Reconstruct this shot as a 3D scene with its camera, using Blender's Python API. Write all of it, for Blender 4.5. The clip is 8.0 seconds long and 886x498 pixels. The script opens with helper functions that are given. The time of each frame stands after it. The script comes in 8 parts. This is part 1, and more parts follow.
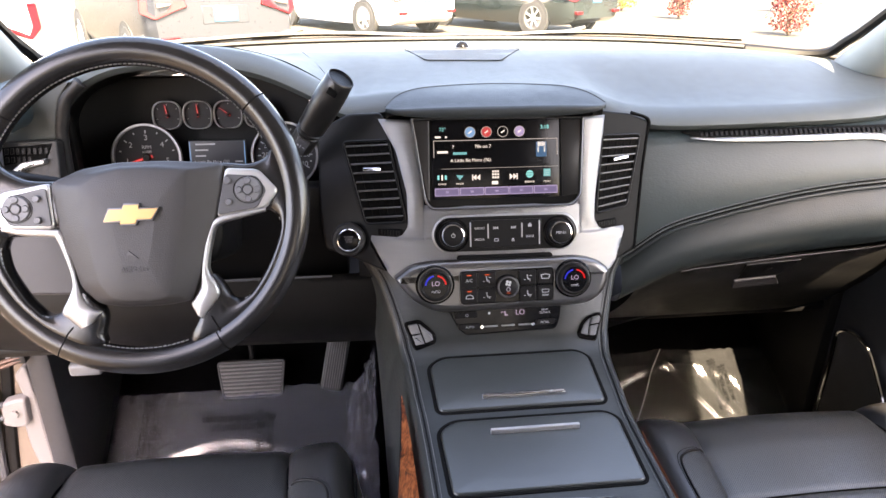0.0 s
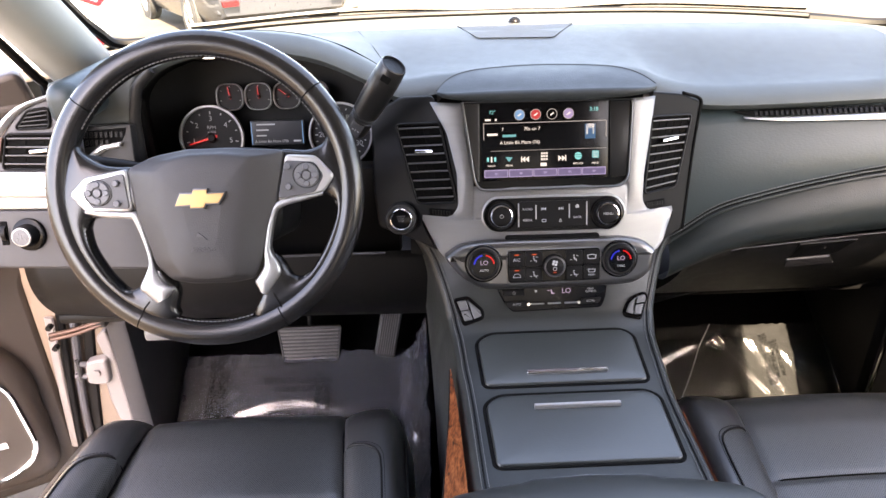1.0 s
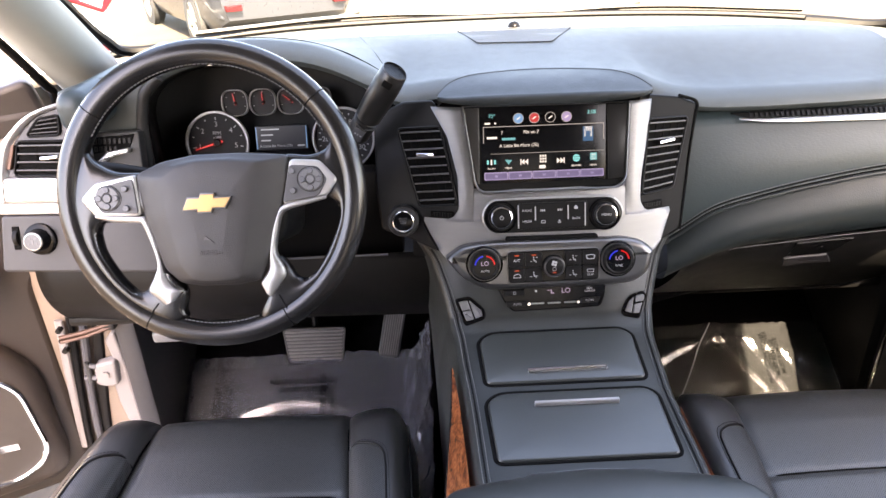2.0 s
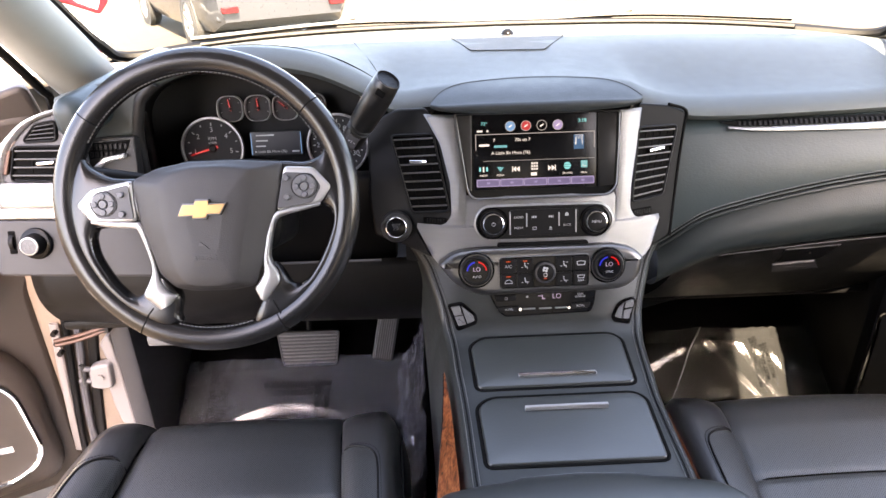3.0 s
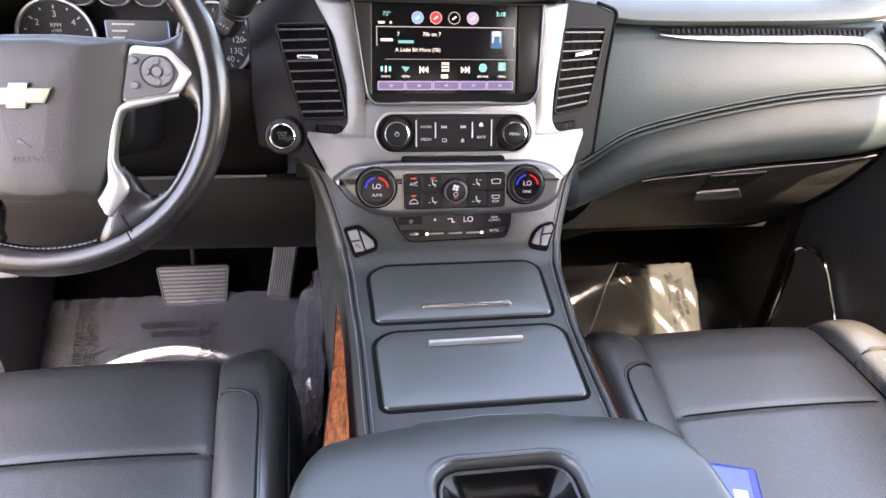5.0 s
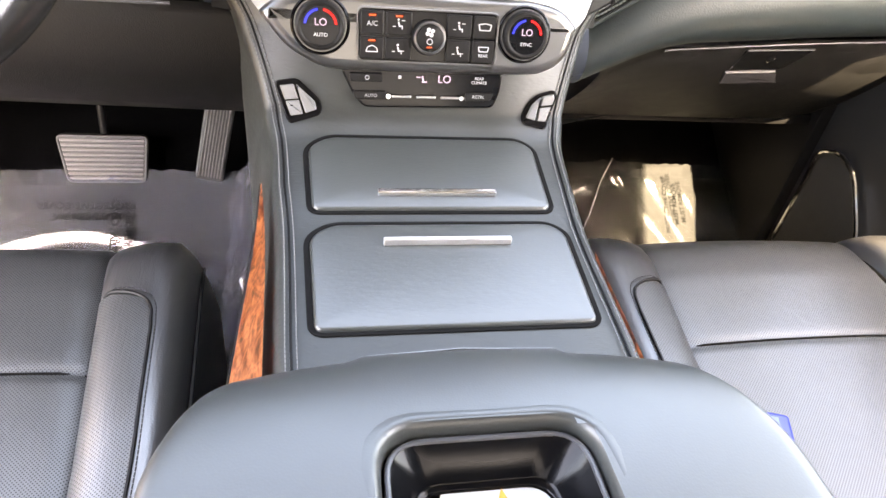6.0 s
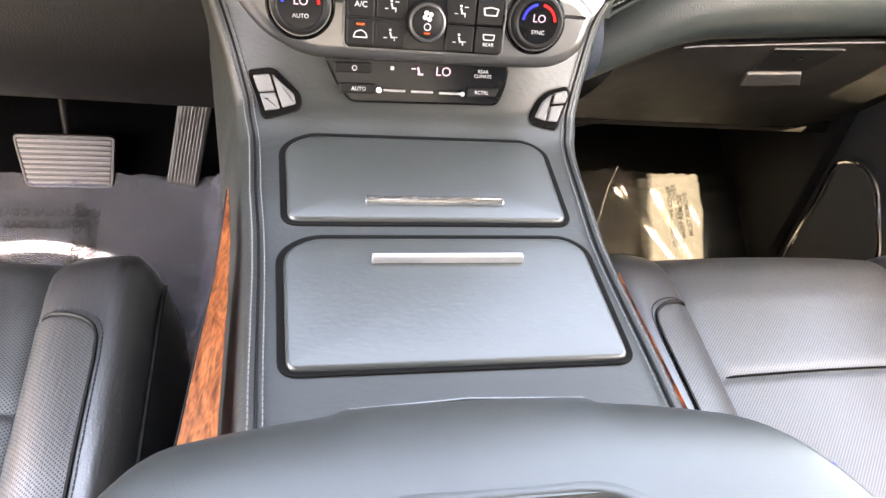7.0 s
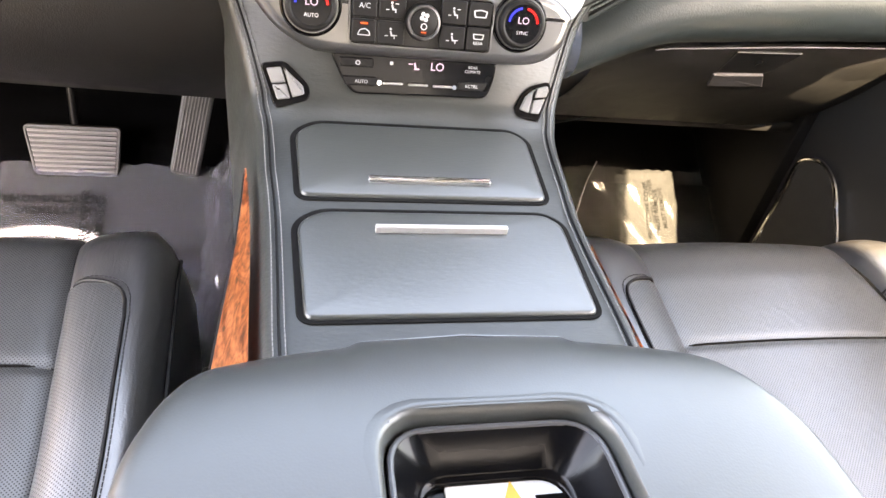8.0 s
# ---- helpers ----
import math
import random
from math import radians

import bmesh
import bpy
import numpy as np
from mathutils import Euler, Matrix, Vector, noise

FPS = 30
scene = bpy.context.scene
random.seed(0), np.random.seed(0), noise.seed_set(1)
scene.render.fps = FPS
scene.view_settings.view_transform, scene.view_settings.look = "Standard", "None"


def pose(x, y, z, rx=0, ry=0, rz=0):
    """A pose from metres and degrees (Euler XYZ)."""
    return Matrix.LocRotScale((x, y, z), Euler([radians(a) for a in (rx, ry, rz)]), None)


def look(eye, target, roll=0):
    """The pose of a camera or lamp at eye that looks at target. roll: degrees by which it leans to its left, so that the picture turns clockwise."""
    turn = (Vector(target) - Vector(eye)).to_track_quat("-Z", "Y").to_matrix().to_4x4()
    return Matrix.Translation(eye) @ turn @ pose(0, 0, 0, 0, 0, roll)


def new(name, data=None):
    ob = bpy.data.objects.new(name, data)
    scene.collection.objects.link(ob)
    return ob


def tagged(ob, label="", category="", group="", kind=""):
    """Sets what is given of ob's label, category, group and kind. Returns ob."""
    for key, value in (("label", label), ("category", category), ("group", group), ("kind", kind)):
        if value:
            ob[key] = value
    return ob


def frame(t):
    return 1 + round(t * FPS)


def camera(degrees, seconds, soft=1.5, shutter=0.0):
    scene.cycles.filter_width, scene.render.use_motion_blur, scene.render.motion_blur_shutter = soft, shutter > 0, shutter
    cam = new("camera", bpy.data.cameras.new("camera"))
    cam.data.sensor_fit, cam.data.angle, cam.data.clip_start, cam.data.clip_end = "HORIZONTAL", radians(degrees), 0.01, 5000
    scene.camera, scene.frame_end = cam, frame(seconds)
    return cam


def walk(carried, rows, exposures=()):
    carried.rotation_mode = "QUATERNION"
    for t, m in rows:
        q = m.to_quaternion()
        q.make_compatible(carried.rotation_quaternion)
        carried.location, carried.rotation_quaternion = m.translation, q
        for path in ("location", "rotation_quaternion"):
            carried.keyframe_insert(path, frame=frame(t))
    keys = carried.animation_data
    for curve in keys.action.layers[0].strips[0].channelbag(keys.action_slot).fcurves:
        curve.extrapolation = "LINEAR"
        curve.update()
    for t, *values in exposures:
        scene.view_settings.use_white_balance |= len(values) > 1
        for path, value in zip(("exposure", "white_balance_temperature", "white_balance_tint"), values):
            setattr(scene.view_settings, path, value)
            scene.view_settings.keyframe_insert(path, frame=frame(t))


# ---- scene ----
cam = camera(66.8, 8.0)
PATH = [
    (0, (-0.183, -0.874, 1.471), (0.033, 0.949, 0.678), 0.3),
    (0.5, (-0.176, -0.882, 1.503), (-0.056, 0.925, 0.654), 0.4),
    (1, (-0.178, -0.893, 1.51), (-0.126, 0.892, 0.61), -1.3),
    (1.5, (-0.176, -0.904, 1.512), (-0.141, 0.884, 0.615), -2.0),
    (3, (-0.17, -0.919, 1.528), (-0.117, 0.872, 0.638), -1.5),
    (3.5, (-0.16, -0.923, 1.526), (-0.119, 0.874, 0.65), -1.4),
    (4, (-0.165, -0.919, 1.523), (-0.114, 0.878, 0.646), -1.1),
    (4.5, (-0.16, -0.914, 1.515), (-0.034, 0.866, 0.611), 0.3),
    (5, (-0.14, -0.824, 1.433), (0.152, 0.869, 0.409), 3.0),
    (5.2, (-0.132, -0.767, 1.385), (0.208, 0.855, 0.266), 4.6),
    (6.3, (-0.104, -0.641, 1.286), (0.293, 0.864, 0.031), 9.2),
    (6.5, (-0.102, -0.621, 1.273), (0.306, 0.893, 0.03), 9.6),
    (7, (-0.1, -0.592, 1.25), (0.327, 0.928, 0.021), 9.7),
    (7.5, (-0.099, -0.584, 1.241), (0.338, 0.937, 0.018), 9.9),
    (8, (-0.122, -0.655, 1.27), (0.351, 0.861, 0.054), 11.1),
]
walk(cam, [(t, look(eye, target, roll)) for t, eye, target, roll in PATH], exposures=[(0.0, 4.50, 8850, 23), (4.5, 4.52, 8850, 23), (5.2, 5.54, 9000, 22), (6.3, 6.05, 10800, 20), (8.0, 6.02, 10800, 20)])

# ---- world and sun ----
SUN = Vector((0.218, -0.85, 1.0)).normalized()
world = bpy.data.worlds.new("sky")
scene.world = world
world.use_nodes = True
wn = world.node_tree.nodes
sky = wn.new("ShaderNodeTexSky")
sky.sky_type, sky.sun_disc = "NISHITA", False
sky.air_density, sky.dust_density, sky.ozone_density = 0.7, 1.8, 0.3
sky.sun_elevation = math.asin(SUN.z)
sky.sun_rotation = math.atan2(SUN.x, SUN.y)
world.node_tree.links.new(sky.outputs[0], wn["Background"].inputs[0])
wn["Background"].inputs[1].default_value = 0.15
sun = new("sun", bpy.data.lights.new("sun", "SUN"))
sun.data.energy, sun.data.angle, sun.data.color = 5.0, radians(0.5), (1.0, 0.93, 0.82)
sun.matrix_world = look(SUN * 30, (0, 0, 0))


# ---- materials ----
def material(name, color, rough=0.5, metal=0.0, vary=0.15, scale=6.0, bump=0.0, bump_scale=400.0, cells=False, coat=0.0, coat_rough=0.03, spec=0.5,
             rough_vary=0.08, stretch=(1, 1, 1)):
    """Principled surface with two scales of variation and a fine relief."""
    m = bpy.data.materials.new(name)
    m.use_nodes = True
    n, l = m.node_tree.nodes, m.node_tree.links
    b = n["Principled BSDF"]
    b.inputs["Metallic"].default_value = metal
    b.inputs["Coat Weight"].default_value, b.inputs["Coat Roughness"].default_value = coat, coat_rough
    b.inputs["Specular IOR Level"].default_value = spec
    co = n.new("ShaderNodeTexCoord")
    mp = n.new("ShaderNodeMapping")
    mp.inputs["Scale"].default_value = stretch
    l.new(co.outputs["Object"], mp.inputs[0])
    big = n.new("ShaderNodeTexNoise")
    big.inputs["Scale"].default_value, big.inputs["Detail"].default_value = scale, 6
    l.new(mp.outputs[0], big.inputs["Vector"])
    mix = n.new("ShaderNodeMix")
    mix.data_type = "RGBA"
    mix.inputs["A"].default_value = (*[c * (1 - vary) for c in color], 1)
    mix.inputs["B"].default_value = (*[min(1, c * (1 + vary)) for c in color], 1)
    l.new(big.outputs[0], mix.inputs["Factor"])
    l.new(mix.outputs["Result"], b.inputs["Base Color"])
    rr = n.new("ShaderNodeMapRange")
    rr.inputs["To Min"].default_value = max(0.02, rough - rough_vary)
    rr.inputs["To Max"].default_value = min(1, rough + rough_vary)
    mid = n.new("ShaderNodeTexNoise")
    mid.inputs["Scale"].default_value, mid.inputs["Detail"].default_value = scale * 9, 4
    l.new(mp.outputs[0], mid.inputs["Vector"])
    l.new(mid.outputs[0], rr.inputs["Value"])
    l.new(rr.outputs[0], b.inputs["Roughness"])
    if bump:
        if cells:
            tex = n.new("ShaderNodeTexVoronoi")
            tex.feature = "F1"
        else:
            tex = n.new("ShaderNodeTexNoise")
            tex.inputs["Detail"].default_value = 3
        tex.inputs["Scale"].default_value = bump_scale
        l.new(mp.outputs[0], tex.inputs["Vector"])
        bp = n.new("ShaderNodeBump")
        bp.inputs["Strength"].default_value, bp.inputs["Distance"].default_value = bump, 0.0006
        l.new(tex.outputs[0], bp.inputs["Height"])
        l.new(bp.outputs[0], b.inputs["Normal"])
    return m


def glow(name, color, strength):
    m = bpy.data.materials.new(name)
    m.use_nodes = True
    b = m.node_tree.nodes["Principled BSDF"]
    b.inputs["Base Color"].default_value = (*[c * 0.04 for c in color], 1)
    b.inputs["Emission Color"].default_value = (*color, 1)
    b.inputs["Emission Strength"].default_value = strength
    b.inputs["Roughness"].default_value = 0.3
    return m


def glass(name, color=(1, 1, 1), rough=0.0, gloss=0.5, haze=0.0):
    m = bpy.data.materials.new(name)
    m.use_nodes = True
    n, l = m.node_tree.nodes, m.node_tree.links
    n.remove(n["Principled BSDF"])
    tr, gl, mx = n.new("ShaderNodeBsdfTransparent"), n.new("ShaderNodeBsdfGlossy"), n.new("ShaderNodeMixShader")
    tr.inputs[0].default_value = (*color, 1)
    gl.inputs["Roughness"].default_value = rough
    lw = n.new("ShaderNodeLayerWeight")
    lw.inputs[0].default_value = 0.5
    pw = n.new("ShaderNodeMath")
    pw.operation = "POWER"
    pw.inputs[1].default_value = 4.0
    l.new(lw.outputs["Facing"], pw.inputs[0])
    ma = n.new("ShaderNodeMath")
    ma.operation = "MULTIPLY_ADD"
    ma.inputs[1].default_value, ma.inputs[2].default_value = gloss, 0.04 + 0.10 * haze * 10
    l.new(pw.outputs[0], ma.inputs[0])
    l.new(ma.outputs[0], mx.inputs[0])
    if haze:
        df, hz = n.new("ShaderNodeBsdfDiffuse"), n.new("ShaderNodeMixShader")
        df.inputs[0].default_value, hz.inputs[0].default_value = (*[0.85 * c for c in color], 1), haze
        l.new(tr.outputs[0], hz.inputs[1])
        l.new(df.outputs[0], hz.inputs[2])
        l.new(hz.outputs[0], mx.inputs[1])
    else:
        l.new(tr.outputs[0], mx.inputs[1])
    l.new(gl.outputs[0], mx.inputs[2])
    l.new(mx.outputs[0], n["Material Output"].inputs[0])
    return m


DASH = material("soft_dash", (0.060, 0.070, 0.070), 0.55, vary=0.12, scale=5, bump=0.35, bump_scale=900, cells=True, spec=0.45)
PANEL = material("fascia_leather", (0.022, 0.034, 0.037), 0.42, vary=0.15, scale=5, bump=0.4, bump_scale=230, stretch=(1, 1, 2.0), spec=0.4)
DASHLOW = material("grained_panel", (0.018, 0.0178, 0.0178), 0.46, spec=0.35, vary=0.12, scale=5, bump=0.4, bump_scale=700, cells=True)
LEATHER = material("black_leather", (0.026, 0.0253, 0.026), 0.33, vary=0.15, scale=9, rough_vary=0.06, bump=0.22, spec=1.0, coat=1.0, coat_rough=0.28, bump_scale=620, cells=True)
CONSTITCH = material("charcoal_thread", (0.12, 0.12, 0.118), 0.8, vary=0.15, scale=200)
ARMPAD = material("armrest_leather", (0.0232, 0.0252, 0.0238), 0.42, spec=0.6, coat=0.4, coat_rough=0.4, vary=0.12, scale=7, bump=0.06, bump_scale=700, cells=True, rough_vary=0.05)
RIMLEATHER = material("wheel_leather", (0.0095, 0.0090, 0.0092), 0.25, spec=0.6, vary=0.12, scale=9, bump=0.10, bump_scale=620, cells=True, rough_vary=0.04)
LIDSKIN = material("lid_leather", (0.0272, 0.0305, 0.0282), 0.36, spec=0.65, coat=0.55, coat_rough=0.34, vary=0.2, scale=9, bump=0.32, bump_scale=170, stretch=(1, 2.4, 2.4), rough_vary=0.06)
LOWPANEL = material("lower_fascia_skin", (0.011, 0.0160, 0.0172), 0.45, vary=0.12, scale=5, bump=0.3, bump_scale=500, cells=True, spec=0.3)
CONSOLE = material("console_vinyl", (0.0218, 0.0242, 0.0226), 0.42, spec=0.42, vary=0.2, scale=9, bump=0.42, bump_scale=170, stretch=(1, 2.4, 2.4), rough_vary=0.06)
PLASTIC = material("black_plastic", (0.0062, 0.006, 0.0062), 0.42, spec=0.15, vary=0.15, scale=12, bump=0.15, bump_scale=900)
GLOSS = material("gloss_black", (0.004, 0.004, 0.0045), 0.16, vary=0.1, scale=8, rough_vary=0.03, spec=0.15)
DARK = material("dark_void", (0.004, 0.004, 0.004), 0.9, vary=0.1, spec=0.1)
SILVER = material("satin_silver", (0.36, 0.357, 0.352), 0.45, metal=0.88, vary=0.06, scale=14, bump=0.08, bump_scale=900, stretch=(1, 1, 12), rough_vary=0.05)
PEWTER = material("dark_pewter", (0.15, 0.149, 0.149), 0.30, metal=0.88, vary=0.08, scale=14, rough_vary=0.05)
CHROME = material("chrome", (0.85, 0.85, 0.86), 0.1, metal=1.0, vary=0.03, scale=20, rough_vary=0.03)
CARPET = material("black_carpet", (0.0032, 0.0032, 0.0034), 0.98, spec=0.05, vary=0.35, scale=30, bump=1.0, bump_scale=700)
RUBBER = material("pedal_rubber", (0.05, 0.049, 0.048), 0.55, vary=0.2, scale=25)
PILLAR = material("pillar_cloth", (0.27, 0.285, 0.27), 0.85, vary=0.06, scale=20, bump=0.3, bump_scale=900)
LINER = material("headliner", (0.24, 0.238, 0.232), 0.9, vary=0.06, scale=20, bump=0.3, bump_scale=900)
WHITE = material("white_paint", (0.78, 0.78, 0.77), 0.25, vary=0.03, scale=3, coat=0.6)
FASCIATHREAD = material("fascia_thread", (0.10, 0.108, 0.108), 0.7, vary=0.15, scale=200)
GLASS = glass("clear_glass", (0.80, 0.87, 0.85))
SIDEGLASS = glass("clear_side_glass", (0.90, 0.93, 0.915))
FILM = glass("clear_film", (0.94, 0.95, 0.96), 0.09, 0.9, 0.019)
FILMFOLD = material("film_fold", (0.16, 0.16, 0.17), 0.15, vary=0.1, scale=30, spec=0.8)
COVER = glass("milky_film", (0.88, 0.88, 0.99), 0.11, 0.9, 0.075)
KNEE = material("knee_panel_skin", (0.0092, 0.0083, 0.0084), 0.5, vary=0.12, scale=5, bump=0.35, bump_scale=700, cells=True)
# body white of the door opening, darkened in the colour for its shade
SHELLWHITE = material("post_white_dimmed", (0.22, 0.20, 0.195), 0.4, vary=0.08, scale=12)
TINT = glass("dim_rear_glass", (0.10, 0.105, 0.105), 0.0, 0.4)
TYRE = material("tyre_rubber", (0.02, 0.02, 0.02), 0.8, vary=0.2, scale=20)
ALLOY = material("alloy", (0.6, 0.6, 0.6), 0.3, metal=0.9, vary=0.06, scale=10)
ASPHALT = material("lot_concrete", (0.050, 0.043, 0.034), 0.95, spec=0.2, vary=0.25, scale=0.6, bump=0.6, bump_scale=60)
GRIP = material("grip_leather", (0.0075, 0.0072, 0.0074), 0.5, spec=0.2, vary=0.12, scale=9, bump=0.1, bump_scale=620, cells=True)
PADMAT = material("airbag_skin", (0.031, 0.029, 0.029), 0.5, vary=0.12, scale=10, bump=0.3, bump_scale=900, cells=True)
GOLD = material("gold_badge", (0.46, 0.27, 0.115), 0.34, metal=0.8, vary=0.12, scale=60, bump=0.2, bump_scale=1500)
EMBOSS = material("embossed_skin", (0.075, 0.07, 0.07), 0.45, vary=0.1)
SWITCHGREY = material("switch_grey", (0.070, 0.070, 0.074), 0.5, vary=0.08, scale=30)
SWITCHGREY2 = material("switch_grey_key", (0.12, 0.12, 0.125), 0.45, vary=0.08, scale=30)
SWITCHLIGHT = material("switch_pale_key", (0.11, 0.11, 0.118), 0.45, vary=0.08, scale=30)
TRAYRIM = material("tray_rim_grey", (0.050, 0.050, 0.053), 0.35, vary=0.1, scale=30)
# dash skin darkened for the brow, whose front face lies in shade
BROW = material("shaded_brow_skin", (0.024, 0.029, 0.031), 0.5, vary=0.12, scale=5, bump=0.3, bump_scale=500, cells=True, spec=0.3)
CHEEK = material("vent_surround_black", (0.0035, 0.0035, 0.0036), 0.5, spec=0.1, vary=0.15, scale=12, bump=0.15, bump_scale=900)
KNOBPALE = material("pale_knob_face", (0.085, 0.086, 0.092), 0.4, vary=0.06, scale=60)
GAUGEFACE = material("gauge_face", (0.012, 0.012, 0.013), 0.75, vary=0.1, scale=40)
MARK = material("printed_marks", (0.36, 0.36, 0.36), 0.5, vary=0.03)
NEEDLE = glow("red_needle", (1.0, 0.015, 0.01), 0.035)
SLAT = material("vent_slat", (0.06, 0.059, 0.058), 0.32, vary=0.1, scale=20)
BEZEL = material("smoked_bezel", (0.006, 0.006, 0.006), 0.25, vary=0.1, rough_vary=0.04, spec=0.12)
PEWTERDARK = material("smoked_reveal", (0.012, 0.0115, 0.0115), 0.3, metal=0.1, vary=0.1, rough_vary=0.05)
LEVER = material("lever_black", (0.009, 0.0085, 0.0085), 0.34, vary=0.1)
KEYGREY = material("pale_switch_key", (0.13, 0.129, 0.129), 0.4, vary=0.06, scale=40)
DICGLOW = glow("display_black", (0.05, 0.07, 0.12), 0.004)
CYAN, CYANDIM = glow("lit_cyan", (0.18, 0.75, 0.85), 0.048), glow("lit_teal", (0.12, 0.5, 0.6), 0.045)
LIT, GREYLIT = glow("lit_white", (0.85, 0.88, 0.92), 0.056), glow("lit_grey", (0.5, 0.52, 0.55), 0.038)
BLUE, BLUEDIM, RED = glow("lit_blue", (0.15, 0.42, 0.85), 0.042), glow("lit_deep_blue", (0.04, 0.16, 0.36), 0.038), glow("lit_red", (0.6, 0.05, 0.06), 0.045)
VIOLET, VIOLETLIT, VIOLETDIM = glow("lit_violet", (0.42, 0.36, 0.75), 0.042), glow("lit_lavender", (0.45, 0.42, 0.78), 0.040), glow("lit_indigo", (0.24, 0.22, 0.50), 0.026)
BLUE2, RED2, LILAC, ORANGE = glow("arc_blue", (0.012, 0.035, 1.0), 0.035), glow("arc_red", (1.0, 0.012, 0.015), 0.03), glow("lit_lilac", (0.72, 0.62, 1.0), 0.028), glow("lamp_orange", (1.0, 0.10, 0.006), 0.035)
SILVERBRIGHT = material("bright_silver", (0.52, 0.51, 0.50), 0.36, metal=0.75, vary=0.05, scale=14, rough_vary=0.05)
ENDGREY = material("end_panel_grey", (0.075, 0.073, 0.08), 0.5, vary=0.1, scale=14, bump=0.2, bump_scale=900, cells=True)
ENDGREY2 = material("fascia_grey", (0.030, 0.029, 0.032), 0.5, vary=0.1, scale=14, bump=0.2, bump_scale=900, cells=True)
SLOTTAN = material("slot_edge", (0.16, 0.14, 0.12), 0.6, vary=0.1)
DASHGRILLE = material("speaker_cover", (0.060, 0.066, 0.068), 0.7, vary=0.1, bump=0.6, bump_scale=1400, cells=True)
RUBBERLIGHT = material("pale_rubber_rib", (0.13, 0.12, 0.117), 0.5, vary=0.25, scale=40)
PRINT = material("black_print", (0.003, 0.003, 0.003), 0.9, vary=0.05, spec=0.05)
# same white on the hinge post, its shade put in as beige
POSTSHADE = material("post_white_beige_shade", (0.20, 0.15, 0.115), 0.5, vary=0.2, scale=20)
LABEL = material("paper_label", (0.58, 0.58, 0.57), 0.5, vary=0.04, scale=60)
ORANGEPAINT = material("orange_print", (0.85, 0.35, 0.04), 0.5, vary=0.03)
GRILLE = material("speaker_mesh", (0.014, 0.014, 0.014), 0.6, vary=0.2, bump=0.8, bump_scale=900, cells=True)
GRILLE2 = material("door_speaker_mesh", (0.04, 0.033, 0.028), 0.6, vary=0.2, bump=0.8, bump_scale=900, cells=True)
DOORSKIN = material("door_skin", (0.027, 0.020, 0.016), 0.5, vary=0.12, scale=6, bump=0.35, bump_scale=800, cells=True)
COPPERY = material("worn_steel", (0.10, 0.055, 0.040), 0.45, metal=0.6, vary=0.3, scale=60)
CARWHITE = material("car_white", (0.80, 0.80, 0.79), 0.22, vary=0.03, scale=2, coat=0.7)
CARSILVER = material("car_silver", (0.030, 0.033, 0.040), 0.30, metal=0.3, vary=0.05, scale=3, coat=0.7)
CARBLACK = material("car_black", (0.012, 0.018, 0.018), 0.16, vary=0.1, scale=3, coat=0.8)
CARGLASS = material("car_glass", (0.02, 0.025, 0.028), 0.06, vary=0.1, rough_vary=0.02)
ALLOYDARK = material("rim_dark", (0.12, 0.12, 0.12), 0.45, metal=0.5, vary=0.1)
TAILRED = material("tail_red", (0.075, 0.003, 0.004), 0.35, vary=0.08, spec=0.2, rough_vary=0.04)
LENSCLEAR = material("tail_lens", (0.16, 0.11, 0.09), 0.3, vary=0.05, coat=0.2)
PLATEBLUE = material("paper_plate", (0.010, 0.060, 0.110), 0.5, vary=0.2, scale=8)
BARK = material("bark", (0.12, 0.08, 0.05), 0.9, vary=0.3, scale=30)
LEAFRED = material("red_leaves", (0.15, 0.024, 0.018), 0.6, vary=0.4, scale=8)
LEAFYELLOW = material("yellow_leaves", (0.20, 0.14, 0.012), 0.6, vary=0.4, scale=8)
PACKBLUE = material("blue_wrapper", (0.012, 0.03, 0.30), 0.3, vary=0.1, scale=30)
PACKPALE = material("pale_blue_print", (0.10, 0.15, 0.42), 0.35, vary=0.2, scale=60)
WHITE_MARK = material("printed_white", (0.75, 0.75, 0.75), 0.5, vary=0.03)


# ---- building helpers ----
def thing(name, label, category, at, kind="", group=""):
    e = new(name)
    e.empty_display_size = 0.05
    e.location = at
    return tagged(e, label, category, group, kind)


def finish(bm, name, mat, smooth=True, sharp=38):
    bmesh.ops.recalc_face_normals(bm, faces=bm.faces)
    me = bpy.data.meshes.new(name)
    if smooth:
        for f in bm.faces:
            f.smooth = len(f.verts) < 9
        lim = radians(sharp)
        for e in bm.edges:
            if len(e.link_faces) == 2 and e.calc_face_angle(0) > lim:
                e.smooth = False
    bm.to_mesh(me)
    bm.free()
    for m in mat if isinstance(mat, (list, tuple)) else [mat]:
        me.materials.append(m)
    return me


BASES = {}


def part(name, bm, mat, parent=None, label="", smooth=True, sharp=38):
    """One mesh object, built in world coordinates, under a thing or a part."""
    me = bm if isinstance(bm, bpy.types.Mesh) else finish(bm, name, mat, smooth, sharp)
    ob = new(name, me)
    if parent:
        base = BASES.get(parent.name, parent.matrix_basis.copy())
        ob.parent = parent
        ob.matrix_parent_inverse = base.inverted()
        BASES[ob.name] = Matrix.Identity(4)
    if label:
        ob["label"] = label
    return ob


def solid(name, bm, mat, label, category, kind="", group="", smooth=True, sharp=38):
    """A thing that is one mesh."""
    ob = part(name, bm, mat, None, "", smooth, sharp)
    BASES[ob.name] = Matrix.Identity(4)
    return tagged(ob, label, category, group, kind)


